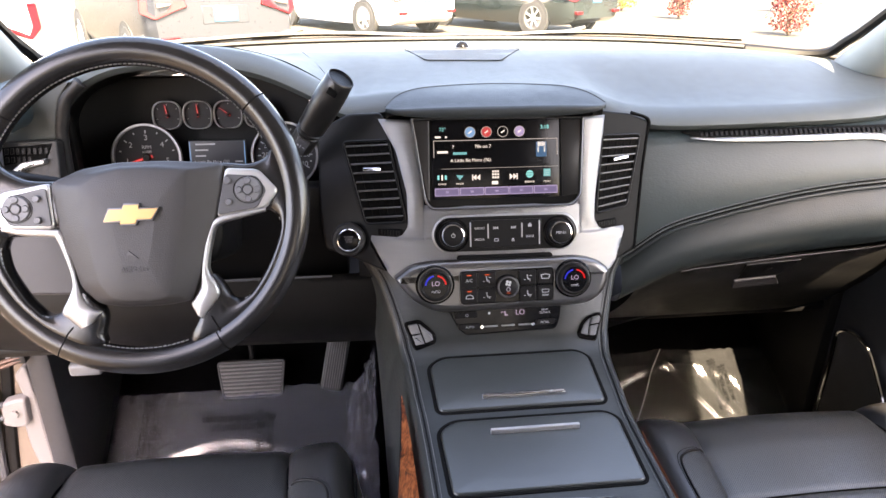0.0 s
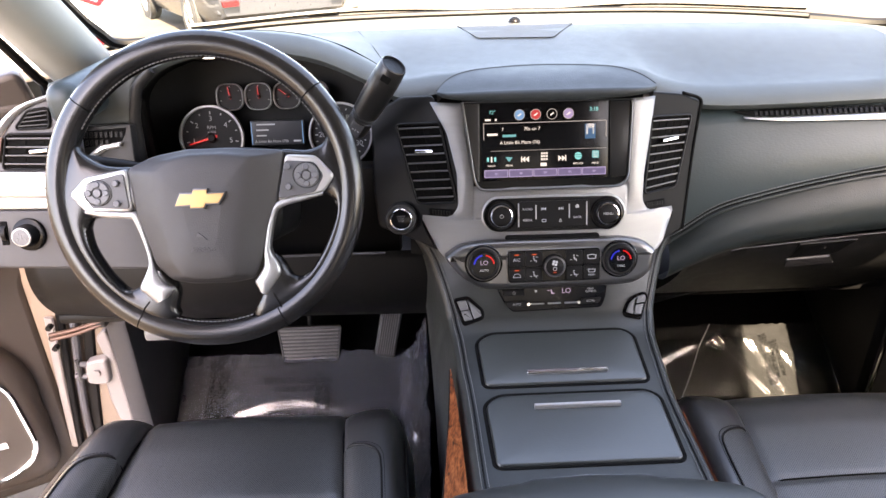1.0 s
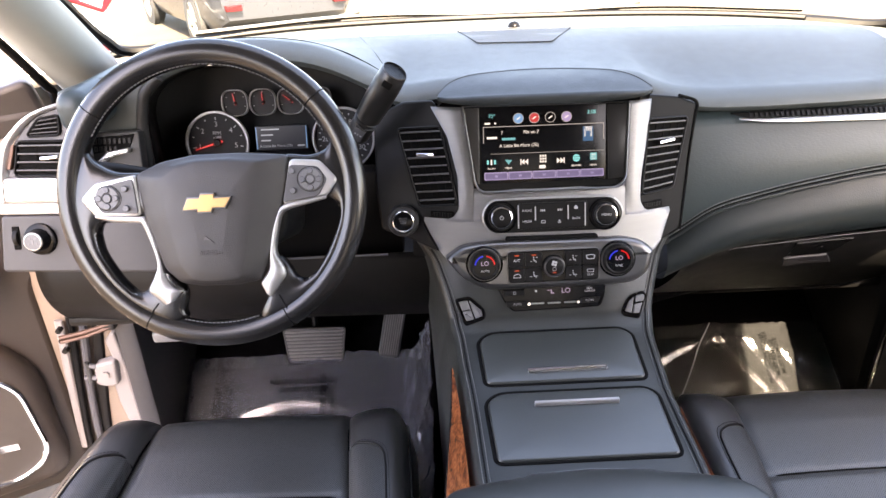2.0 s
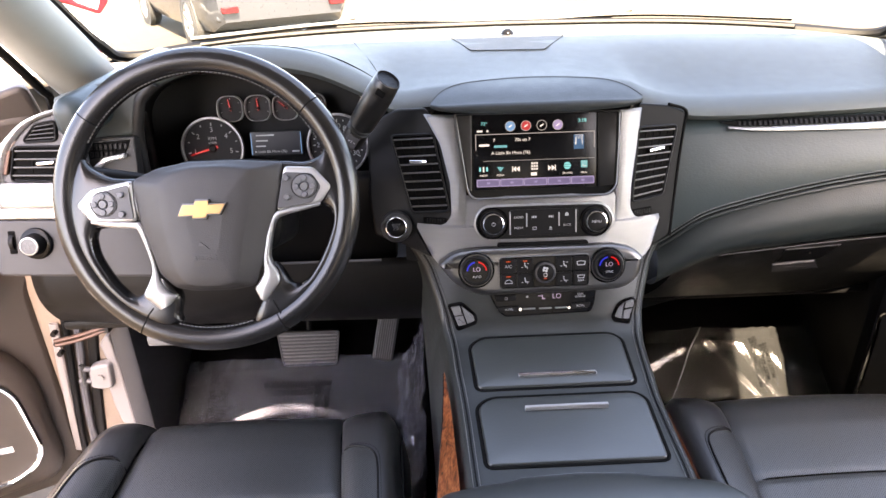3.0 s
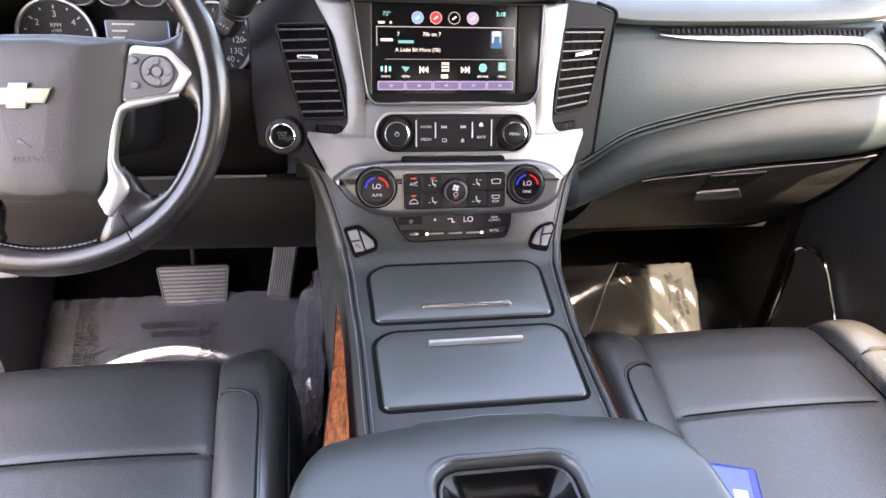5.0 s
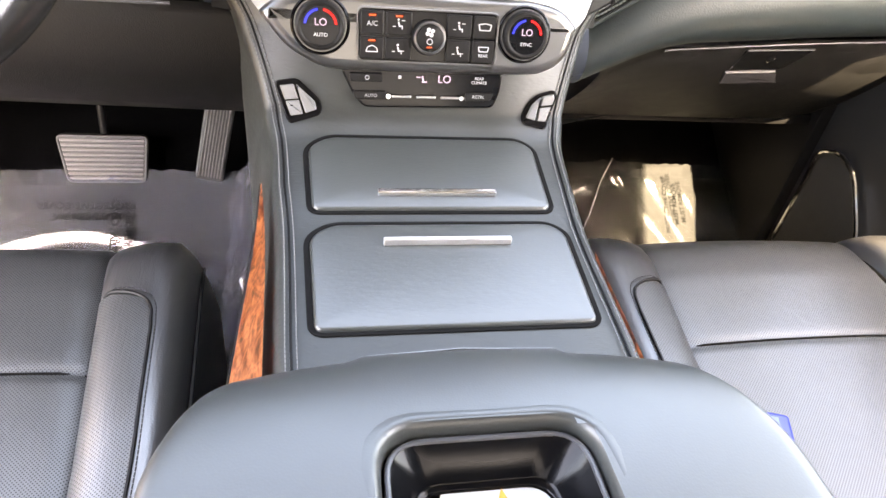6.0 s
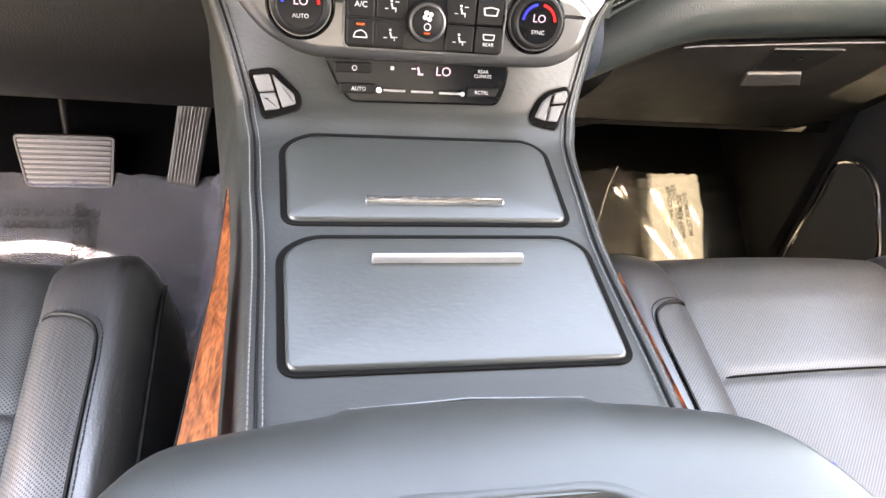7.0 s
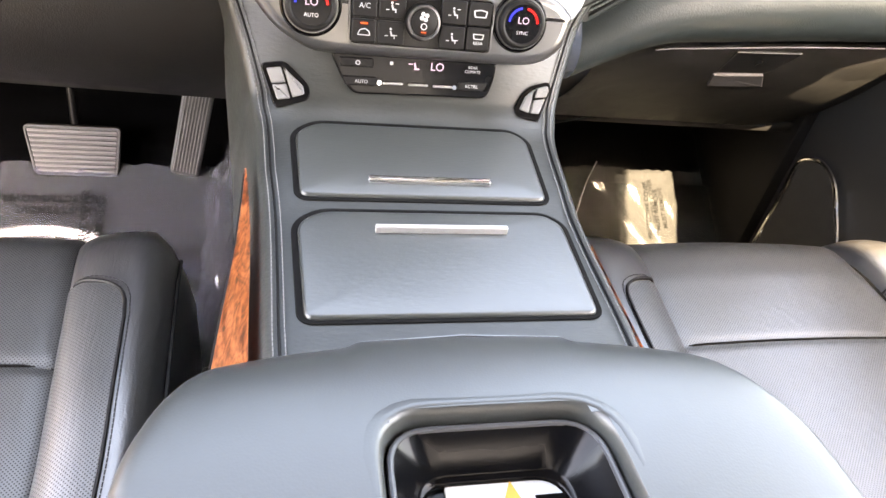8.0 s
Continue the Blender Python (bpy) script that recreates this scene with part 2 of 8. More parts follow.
def sheet(fn, us, vs, close_u=False):
    """A grid mesh of fn(u, v)."""
    bm = bmesh.new()
    rows = [[bm.verts.new(fn(u, v)) for v in vs] for u in us]
    n = len(rows)
    for i in range(n if close_u else n - 1):
        a, b = rows[i], rows[(i + 1) % n]
        for j in range(len(vs) - 1):
            bm.faces.new((a[j], a[j + 1], b[j + 1], b[j]))
    return bm


def span(a, b, n):
    return [a + (b - a) * i / (n - 1) for i in range(n)]


def lerp_table(table, x):
    """Smooth reading of a short table of (x, y)."""
    if x <= table[0][0]:
        return table[0][1]
    for (a, p), (b, q) in zip(table, table[1:]):
        if x <= b:
            k = (x - a) / (b - a)
            return p + (q - p) * k
    return table[-1][1]


def curve_table(table, x):
    """Catmull-Rom reading of a short table of (x, y)."""
    if x <= table[0][0]:
        return table[0][1]
    if x >= table[-1][0]:
        return table[-1][1]
    for i in range(len(table) - 1):
        (a, p), (b, q) = table[i], table[i + 1]
        if x <= b:
            h = b - a
            k = (x - a) / h
            m0 = (q - table[i - 1][1]) / (b - table[i - 1][0]) if i else (q - p) / h
            m1 = (table[i + 2][1] - p) / (table[i + 2][0] - a) if i + 2 < len(table) else (q - p) / h
            k2, k3 = k * k, k * k * k
            return (2 * k3 - 3 * k2 + 1) * p + (k3 - 2 * k2 + k) * h * m0 + (3 * k2 - 2 * k3) * q + (k3 - k2) * h * m1


def rounded(points, radii, steps=5):
    """A closed outline with its corners rounded; radii is one number or one per corner."""
    out, n = [], len(points)
    for i, p in enumerate(points):
        r = radii[i] if isinstance(radii, (list, tuple)) else radii
        p, a, b = Vector(p), Vector(points[i - 1]), Vector(points[(i + 1) % n])
        da, db = (a - p), (b - p)
        cut = min(r, da.length * 0.48, db.length * 0.48)
        if cut < 1e-5:
            out.append(tuple(p))
            continue
        s, e = p + da.normalized() * cut, p + db.normalized() * cut
        for k in range(steps + 1):
            t = k / steps
            out.append(tuple(s * (1 - t) ** 2 + p * 2 * t * (1 - t) + e * t * t))
    return out


def inset_outline(points, d):
    """The outline moved inwards by d."""
    area = sum(a[0] * b[1] - b[0] * a[1] for a, b in zip(points, points[1:] + points[:1]))
    sgn, out, n = (1 if area > 0 else -1), [], len(points)
    for i, p in enumerate(points):
        a, b = Vector(points[i - 1]), Vector(points[(i + 1) % n])
        t = b - a
        if t.length < 1e-9:
            out.append(p)
            continue
        t.normalize()
        out.append((p[0] - t.y * d * sgn, p[1] + t.x * d * sgn))
    return out


def plate(outline, to, lo, hi, bevel=0.002, steps=3, crown=0.0):
    """A slab of the outline between the levels lo and hi, with a rounded upper edge; to(a, b, level) gives the place."""
    bm = bmesh.new()
    rings = [(outline, lo)]
    for k in range(steps + 1):
        ang = math.pi / 2 * k / steps
        rings.append((inset_outline(outline, bevel * (1 - math.cos(ang))), hi - bevel * (1 - math.sin(ang))))
    loops = [[bm.verts.new(to(a, b, lev)) for a, b in pts] for pts, lev in rings]
    n = len(outline)
    for p, q in zip(loops, loops[1:]):
        for i in range(n):
            bm.faces.new((p[i], p[(i + 1) % n], q[(i + 1) % n], q[i]))
    if crown:
        pts = rings[-1][0]
        cx, cy = sum(p[0] for p in pts) / n, sum(p[1] for p in pts) / n
        prev = loops[-1]
        for f in (0.75, 0.5, 0.25):
            cur = [bm.verts.new(to(cx + (a - cx) * f, cy + (b - cy) * f, hi + crown * (1 - f * f))) for a, b in pts]
            for i in range(n):
                bm.faces.new((prev[i], prev[(i + 1) % n], cur[(i + 1) % n], cur[i]))
            prev = cur
        c = bm.verts.new(to(cx, cy, hi + crown))
        for i in range(n):
            bm.faces.new((prev[i], prev[(i + 1) % n], c))
    else:
        bm.faces.new(loops[-1])
    bm.faces.new(list(reversed(loops[0])))
    return bm


def ring(outer, inner, to, lo, hi, bevel=0.0015):
    """A frame between two outlines with equally many points."""
    bm = bmesh.new()
    prof = [(0.0, lo), (0.0, hi - bevel), (bevel, hi), (-1, hi), (-2, hi - bevel), (-3, lo)]
    o2, i2 = inset_outline(outer, bevel), inset_outline(inner, -bevel)
    sets = [(outer, lo), (outer, hi - bevel), (o2, hi), (i2, hi), (inner, hi - bevel), (inner, lo)]
    loops = [[bm.verts.new(to(a, b, lev)) for a, b in pts] for pts, lev in sets]
    n = len(outer)
    for p, q in zip(loops, loops[1:] + loops[:1]):
        for i in range(n):
            bm.faces.new((p[i], p[(i + 1) % n], q[(i + 1) % n], q[i]))
    return bm


def box(x0, x1, y0, y1, z0, z1, bevel=0.0, seg=2, m=None):
    bm = bmesh.new()
    bmesh.ops.create_cube(bm, size=1)
    for v in bm.verts:
        v.co = Vector((x0 + (v.co.x + 0.5) * (x1 - x0), y0 + (v.co.y + 0.5) * (y1 - y0), z0 + (v.co.z + 0.5) * (z1 - z0)))
    if bevel:
        bmesh.ops.bevel(bm, geom=bm.edges[:], offset=bevel, segments=seg, profile=0.5, affect="EDGES")
    if m:
        bmesh.ops.transform(bm, matrix=m, verts=bm.verts)
    return bm


def lathe(profile, m, n=32):
    """A turned shape: profile of (radius, height) along the local z of m."""
    bm = bmesh.new()
    loops = []
    for r, h in profile:
        if r < 1e-6:
            loops.append([bm.verts.new(m @ Vector((0, 0, h)))])
        else:
            loops.append([bm.verts.new(m @ Vector((r * math.cos(2 * math.pi * k / n), r * math.sin(2 * math.pi * k / n), h))) for k in range(n)])
    for p, q in zip(loops, loops[1:]):
        for k in range(n):
            a, b = p[k % len(p)], p[(k + 1) % len(p)]
            c, d = q[(k + 1) % len(q)], q[k % len(q)]
            vs = [v for i, v in enumerate((a, b, c, d)) if v not in (a, b, c, d)[:i]]
            if len(vs) > 2:
                bm.faces.new(vs)
    if len(loops[0]) > 1 and len(loops[-1]) > 1:
        for k in range(n):
            bm.faces.new((loops[-1][k], loops[-1][(k + 1) % n], loops[0][(k + 1) % n], loops[0][k]))
    else:
        for loop in (loops[0], loops[-1]):
            if len(loop) > 1:
                bm.faces.new(loop)
    return bm


def tube(points, r, n=8, closed=False, squash=1.0):
    """A round bar along the points; r is a number or a function of the share of the way."""
    bm = bmesh.new()
    pts = [Vector(p) for p in points]
    loops = []
    up = None
    for i, p in enumerate(pts):
        a = pts[i - 1] if i or closed else p
        b = pts[(i + 1) % len(pts)] if i + 1 < len(pts) or closed else p
        t = (b - a).normalized()
        if up is None:
            up = Vector((0, 0, 1)) if abs(t.z) < 0.9 else Vector((0, 1, 0))
        side = t.cross(up).normalized()
        up = side.cross(t).normalized()
        rad = r(i / (len(pts) - 1)) if callable(r) else r
        loops.append([bm.verts.new(p + side * rad * math.cos(2 * math.pi * k / n) + up * rad * squash * math.sin(2 * math.pi * k / n)) for k in range(n)])
    pairs = list(zip(loops, loops[1:] + (loops[:1] if closed else [])))
    for p, q in pairs:
        for k in range(n):
            bm.faces.new((p[k], p[(k + 1) % n], q[(k + 1) % n], q[k]))
    if not closed:
        bm.faces.new(list(reversed(loops[0])))
        bm.faces.new(loops[-1])
    return bm


def join(*bms):
    out = bmesh.new()
    for b in bms:
        me = bpy.data.meshes.new("tmp")
        b.to_mesh(me)
        b.free()
        out.from_mesh(me)
        bpy.data.meshes.remove(me)
    return out


def smooth_path(points, n=8, closed=False):
    """Catmull-Rom curve through the points."""
    P = [Vector(p) for p in points]
    out, m = [], len(P)
    for i in range(m if closed else m - 1):
        p1, p2 = P[i], P[(i + 1) % m]
        p0 = P[i - 1] if i or closed else p1 * 2 - p2
        p3 = P[(i + 2) % m] if i + 2 < m or closed else p2 * 2 - p1
        for k in range(n):
            t = k / n
            out.append(0.5 * (2 * p1 + (p2 - p0) * t + (2 * p0 - 5 * p1 + 4 * p2 - p3) * t * t + (3 * p1 - p0 - 3 * p2 + p3) * t ** 3))
    if not closed:
        out.append(P[-1])
    return out


def stitches(points, mat_step=0.0045, length=0.0033, r=0.0006):
    """A row of short threads along a path."""
    pts = [Vector(p) for p in points]
    bm = bmesh.new()
    run, seg = 0.0, 0
    total = sum((b - a).length for a, b in zip(pts, pts[1:]))
    lens = [(b - a).length for a, b in zip(pts, pts[1:])]

    def at(s):
        for (a, b), L in zip(zip(pts, pts[1:]), lens):
            if s <= L:
                return a + (b - a) * (s / max(L, 1e-9)), (b - a).normalized()
            s -= L
        return pts[-1], (pts[-1] - pts[-2]).normalized()

    s = 0.0
    while s < total - length:
        p, t = at(s + length / 2)
        side = t.cross(Vector((0.3, 0.2, 1))).normalized()
        up = side.cross(t)
        q = [p + t * (length / 2 * e) + side * (r * a) + up * (r * b) for e in (-1, 1) for a, b in ((-1, 0), (0, 1.3), (1, 0), (0, -1))]
        v = [bm.verts.new(c) for c in q]
        for k in range(4):
            bm.faces.new((v[k], v[(k + 1) % 4], v[4 + (k + 1) % 4], v[4 + k]))
        bm.faces.new((v[3], v[2], v[1], v[0]))
        bm.faces.new(v[4:8])
        s += mat_step
    return bm


def lettering(text, size, m, mat, parent, name="lettering", bold=0.0, depth=0.0003, align="CENTER"):
    """Raised text as a mesh, its baseline centre at the pose m."""
    cu = bpy.data.curves.new("text", "FONT")
    cu.body, cu.size, cu.extrude, cu.offset = text, size, depth, bold
    cu.align_x, cu.align_y = align, "CENTER"
    tmp = new("text", cu)
    me = bpy.data.meshes.new_from_object(tmp.evaluated_get(bpy.context.evaluated_depsgraph_get()))
    bpy.data.objects.remove(tmp)
    bpy.data.curves.remove(cu)
    me.transform(m)
    me.materials.clear()
    me.materials.append(mat)
    return part(name, me, mat, parent)


def frame_at(origin, right, up):
    """A pose whose x goes right, y up and z outwards."""
    r, u = Vector(right).normalized(), Vector(up)
    w = r.cross(u).normalized()
    u = w.cross(r)
    m = Matrix((r, u, w)).transposed().to_4x4()
    m.translation = origin
    return m


# ================= the car's shell =================
def wsy(x):
    return curve_table([(0, 0.55), (0.33, 0.53), (0.55, 0.485), (0.68, 0.43), (0.76, 0.40), (0.82, 0.38)], abs(x))


floor_bm = sheet(lambda x, s: (x, lerp_table([(0, -3.2), (1, 0.26), (2, 0.62), (3, 0.64)], s), lerp_table([(0, 0.5), (1, 0.5), (2, 0.74), (3, 1.2)], s)),
                 span(-0.8, 0.8, 20), span(0, 1, 20) + span(1, 3, 27)[1:])
bmesh.ops.solidify(floor_bm, geom=floor_bm.faces[:], thickness=0.03)
solid("floor", floor_bm, CARPET, "black cut-pile carpet on the car floor and toe board", "floor", "structure")

# roof and headliner, front edges drawn forward out of view to shade the dash top
solid("ceiling", box(-0.76, 0.76, -3.2, -0.10, 1.80, 1.86, 0.02), LINER, "light grey cloth headliner of the cabin roof", "ceiling", "structure")
solid("roof_panel", box(-0.80, 0.80, -3.2, -0.08, 1.865, 1.89, 0.01), WHITE, "white painted steel roof of the car", "car roof", "structure")
solid("wall_rear", box(-0.8, 0.8, -3.25, -3.2, 0.5, 1.2, 0.01), DASHLOW, "dark trim panel closing the rear of the cabin", "wall", "structure")


def side_wall(sx, name, y0, y1, z0, z1, mat, label):
    xs = sorted((sx * 0.785, sx * 0.86))
    return solid(name, box(xs[0], xs[1], y0, y1, z0, z1, 0.01), mat, label, "wall", "structure")


side_wall(-1, "wall_left_rear", -3.2, -0.93, 0.45, 1.2, DASHLOW, "dark rear side trim of the cabin")
side_wall(1, "wall_right_rear", -3.2, -0.93, 0.45, 1.2, DASHLOW, "dark rear side trim of the cabin")
for sx, nm in ((-1, "left"), (1, "right")):
    # B-pillar, roof rail and A-pillar
    bm = tube([(sx * 0.80, -1.02, 0.5), (sx * 0.80, -1.02, 1.2), (sx * 0.765, -1.08, 1.8)], 0.055, 10)
    solid("pillar_" + nm, bm, PILLAR, "light grey trimmed pillar beside the front door", "pillar", "structure")
    solid("roof_rail_" + nm, tube([(sx * 0.765, -3.2, 1.815), (sx * 0.765, -0.3, 1.815)], 0.045, 10), LINER, "light grey roof rail trim", "trim", "structure")
    pil = smooth_path([(sx * 0.80, 0.44, 1.225), (sx * 0.775, 0.20, 1.39), (sx * 0.76, -0.05, 1.56), (sx * 0.75, -0.34, 1.80)], 6)
    bm = tube(pil, lambda k: 0.060 - 0.012 * k, 14, squash=0.8)
    solid("windscreen_pillar_" + nm, bm, PILLAR, "light grey windscreen pillar trim", "pillar", "structure")

# rear glass, out of view; its dark tint is added to dim light from behind
for nm, vs_ in (("rear", [(-0.76, -3.21, 1.19), (0.76, -3.21, 1.19), (0.76, -3.19, 1.82), (-0.76, -3.19, 1.82)]),
                ("left", [(-0.80, -3.2, 1.19), (-0.80, -0.98, 1.19), (-0.77, -1.02, 1.80), (-0.77, -3.2, 1.80)]),
                ("right", [(0.80, -3.2, 1.19), (0.80, -0.98, 1.19), (0.77, -1.02, 1.80), (0.77, -3.2, 1.80)])):
    bm = bmesh.new()
    bm.faces.new([bm.verts.new(p) for p in vs_])
    bmesh.ops.solidify(bm, geom=bm.faces[:], thickness=0.004)
    solid("window_" + nm, bm, TINT, "unseen rear cabin glass, tinted dark to cut the light from behind", "window", "structure")

# windscreen: glass, black edge
ws_bm = sheet(lambda u, v: (u * (0.79 - 0.03 * v), wsy(u * 0.74) * (1 - v) + v * (-0.09 - 0.16 * u * u) + 0.02, 1.315 + 0.485 * v - 0.03 * abs(u) ** 3 * (1 - v)),
              span(-1, 1, 25), span(0, 1, 12))
solid("windscreen", ws_bm, GLASS, "clear curved windscreen glass", "windscreen", "structure")
edge = [(u * 0.79, wsy(u * 0.74) + 0.018, 1.319 - 0.03 * abs(u) ** 3) for u in span(-1, 1, 41)]
for sx, nm in ((-1, "left"), (1, "right")):
    side = smooth_path([(sx * 0.60, 0.478, 1.303), (sx * 0.7272, 0.425, 1.2985), (sx * 0.7519, 0.38, 1.3296), (sx * 0.7547, 0.30, 1.3839), (sx * 0.742, 0.08, 1.535), (sx * 0.73, -0.12, 1.68)], 6)
    solid("windscreen_edge_" + nm, tube(side, 0.010, 8), PLASTIC, "black edge band where the windscreen meets the pillar", "seal", "structure")
solid("windscreen_seal", tube(edge, 0.007, 8), PLASTIC, "black rubber seal along the foot of the windscreen", "seal", "structure")

# ================= dashboard =================
dash = thing("dashboard", "black soft-touch dashboard with silver centre frame and stitched pad", "dashboard", (0, 0.3, 0.9))

LIPZ = [(-0.80, 1.235), (-0.66, 1.252), (-0.62, 1.266), (-0.59, 1.287), (-0.568, 1.307), (-0.515, 1.329), (-0.449, 1.336), (-0.385, 1.333), (-0.32, 1.319),
        (-0.254, 1.288), (-0.21, 1.264), (-0.16, 1.266), (0.0, 1.275), (0.15, 1.268), (0.19, 1.253), (0.235, 1.243), (0.30, 1.240), (0.80, 1.242)]
LIPY = [(-0.80, 0.15), (-0.62, 0.11), (-0.45, 0.085), (-0.25, 0.09), (-0.20, 0.08), (0.0, 0.10), (0.16, 0.08), (0.23, 0.072), (0.40, 0.075), (0.62, 0.10), (0.80, 0.18)]


def pad_point(x, s):
    ly, lz = curve_table(LIPY, x), curve_table(LIPZ, x)
    if s <= 0.2:
        k = s / 0.2
        y = lerp_table([(0, ly + 0.03), (0.3, ly + 0.006), (0.5, ly), (0.75, ly + 0.006), (1, ly + 0.03)], k)
        z = lerp_table([(0, lz - 0.006), (0.3, lz - 0.004), (0.5, lz + 0.004), (0.75, lz + 0.014), (1, lz + 0.024)], k)
        return (x, y, z)
    k = (s - 0.2) / 0.8
    y = ly + 0.03 + (wsy(x) - ly - 0.03) * k
    t = min(1, max(0, (y - ly - 0.03) / 0.26))
    t = t * t * (3 - 2 * t)
    top = 1.316 - 0.03 * (abs(x) / 0.8) ** 3
    return (x, y, lz + 0.024 + (top - lz - 0.024) * t)


bm = sheet(pad_point, span(-0.672, 0.80, 111), [0, 0.06, 0.1, 0.13, 0.16, 0.2] + span(0.23, 1, 22))
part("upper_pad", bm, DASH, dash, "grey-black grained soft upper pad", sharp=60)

# brow over the screen: a sloping top, a rolled front edge and a short front face, its shade put into a darker skin
BROWBACK = [(-0.155, 0.034), (-0.137, 0.064), (-0.095, 0.092), (0.0, 0.112), (0.100, 0.092), (0.134, 0.066), (0.152, 0.036)]
BROWFRONT = [(-0.155, 0.030), (-0.142, 0.017), (-0.110, 0.009), (0.0, 0.004), (0.105, 0.009), (0.138, 0.018), (0.152, 0.032)]


def brow(x, k):
    u = abs(x + 0.001) / 0.153
    yb, yf = curve_table(BROWBACK, x), curve_table(BROWFRONT, x)
    zb, zf, zl = 1.303 - 0.015 * u ** 8, 1.2915 - 0.005 * u ** 3, 1.274 + 0.007 * u ** 3
    if k < 0:
        return (x, yb + 0.006, zb + 0.020 * k)
    if k <= 1:
        return (x, yb + (yf + 0.010 * (1 - u ** 6) - yb) * k, zb + (zf - zb) * k + 0.003 * math.sin(math.pi * k) * (1 - u ** 2))
    y, z = lerp_table([(1.0, 0.010), (1.3, 0.004), (1.6, 0.0005), (2.0, 0.0), (2.6, 0.003), (3.0, 0.008), (4.0, 0.05)], k), lerp_table([(1.0, 0.0), (1.3, 0.06), (1.6, 0.22), (2.0, 0.5), (2.6, 0.9), (3.0, 1.0), (4.0, 0.9)], k)
    return (x, yf + y * (1 - u ** 6), zf + (zl - zf) * z)


bxs = span(-0.1545, 0.1515, 50)
part("screen_brow", sheet(brow, bxs, [-1.0, 0.0, 0.03] + span(0.12, 1, 9) + [1.15, 1.3, 1.45, 1.6, 1.8, 2.0, 2.3, 2.6, 3.0, 4.0]), BROW, dash, "padded brow over the screen", sharp=80)
part("brow_seam", tube([Vector(brow(x, 0.0)) for x in bxs], 0.0009, 6), DASHLOW, dash)


def face(x, z):
    """Depth of the centre stack's face."""
    return (z - 1.17) * 0.296 + 0.9 * x * x


def on_face(x, z, d=0.0):
    return Vector((x, face(x, z) - d * 0.959, z + d * 0.284))


def face_flat(x, z, d=0.0):
    """On the plane of the screen, without the sideways curve."""
    return Vector((x, (z - 1.17) * 0.296 - d * 0.959, z + d * 0.284))


# backing of the centre stack
bm = sheet(lambda x, z: on_face(x, z, -0.022), span(-0.20, 0.20, 15), span(1.05, 1.26, 10))
bmesh.ops.solidify(bm, geom=bm.faces[:], thickness=0.02)
part("stack_backing", bm, PLASTIC, dash, "black plastic housing of the centre stack")

# passenger side panels
STITCHZ = [(0.20, 1.038), (0.222, 1.052), (0.27, 1.084), (0.335, 1.1045), (0.425, 1.125), (0.52, 1.141), (0.62, 1.150), (0.80, 1.156)]
LOWZ = [(0.20, 0.95), (0.25, 0.975), (0.318, 1.003), (0.40, 1.013), (0.60, 1.030), (0.80, 1.036)]


def bend(x):
    return max(0.0, x - 0.60) ** 2 * 1.6


def upper_face(x, t):
    z0, z1 = 1.238, curve_table(STITCHZ, x)
    z = z0 + (z1 - z0) * t
    return (x, 0.082 - 0.040 * t - 0.012 * math.sin(math.pi * t) + bend(x) - 0.02 * max(0, 0.26 - x) + 0.03 * max(0.0, 1 - t / 0.05), z)


BULGE = [(0, 0.048), (0.12, 0.039), (0.26, 0.031), (0.42, 0.027), (0.56, 0.028), (0.70, 0.034), (0.85, 0.049), (1, 0.080)]


def lower_face(x, t):
    z0, z1 = curve_table(STITCHZ, x) - 0.003, curve_table(LOWZ, x)
    return (x, curve_table(BULGE, t) + bend(x), z0 + (z1 - z0) * t)


xs = span(0.205, 0.80, 60)
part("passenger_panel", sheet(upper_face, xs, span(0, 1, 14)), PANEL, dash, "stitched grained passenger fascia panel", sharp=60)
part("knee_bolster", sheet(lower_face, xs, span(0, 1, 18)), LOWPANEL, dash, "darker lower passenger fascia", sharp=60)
seam = [Vector(upper_face(x, 1.0)) + Vector((0, -0.001, -0.001)) for x in xs]
part("welt", tube(seam, 0.0032, 8), LOWPANEL, dash, "rolled leather welt")
part("seam_groove", tube([Vector(upper_face(x, 1.0)) + Vector((0, 0.0004, 0.0035)) for x in xs], 0.0016, 6), DARK, dash, "dark groove of the seam")
part("seam_groove", tube([Vector(upper_face(x, 1.0)) + Vector((0, -0.0004, 0.0098)) for x in xs], 0.0011, 6), DARK, dash, "dark groove of the seam")
for off in (0.0066, 0.0130):
    part("stitching", stitches([Vector(upper_face(x, 1.0)) + Vector((0, -0.0015, off)) for x in xs], r=0.0008), FASCIATHREAD, dash, "grey thread")
part("underside", sheet(lambda x, t: (x, 0.08 + bend(x) * (1 - t) + 0.40 * t, curve_table(LOWZ, x) * (1 - t) + 1.0 * t), xs, span(0, 1, 4)), PLASTIC, dash)

# glovebox
glove = thing("glovebox", "closed dark glovebox door with a recessed latch", "glovebox", (0.5, 0.14, 0.89))


def glove_face(x, t):
    z0, z1 = curve_table(LOWZ, x) - 0.006, 0.818
    return (x, 0.085 + 0.165 * t ** 1.3 + bend(x) * 0.6, z0 + (z1 - z0) * t)


bm = sheet(glove_face, span(0.255, 0.78, 40), span(0, 1, 10))
bmesh.ops.solidify(bm, geom=bm.faces[:], thickness=0.02)
part("door", bm, DASHLOW, glove, "dark grained glovebox lid", sharp=60)
part("trim_line", tube([Vector(glove_face(x, 0.02)) + Vector((0, -0.002, 0)) for x in span(0.33, 0.76, 30)], 0.0014, 6), ENDGREY2, glove, "thin grey edge of the lid")


def on(m):
    return lambda a, b, l: m @ Vector((a, b, l))


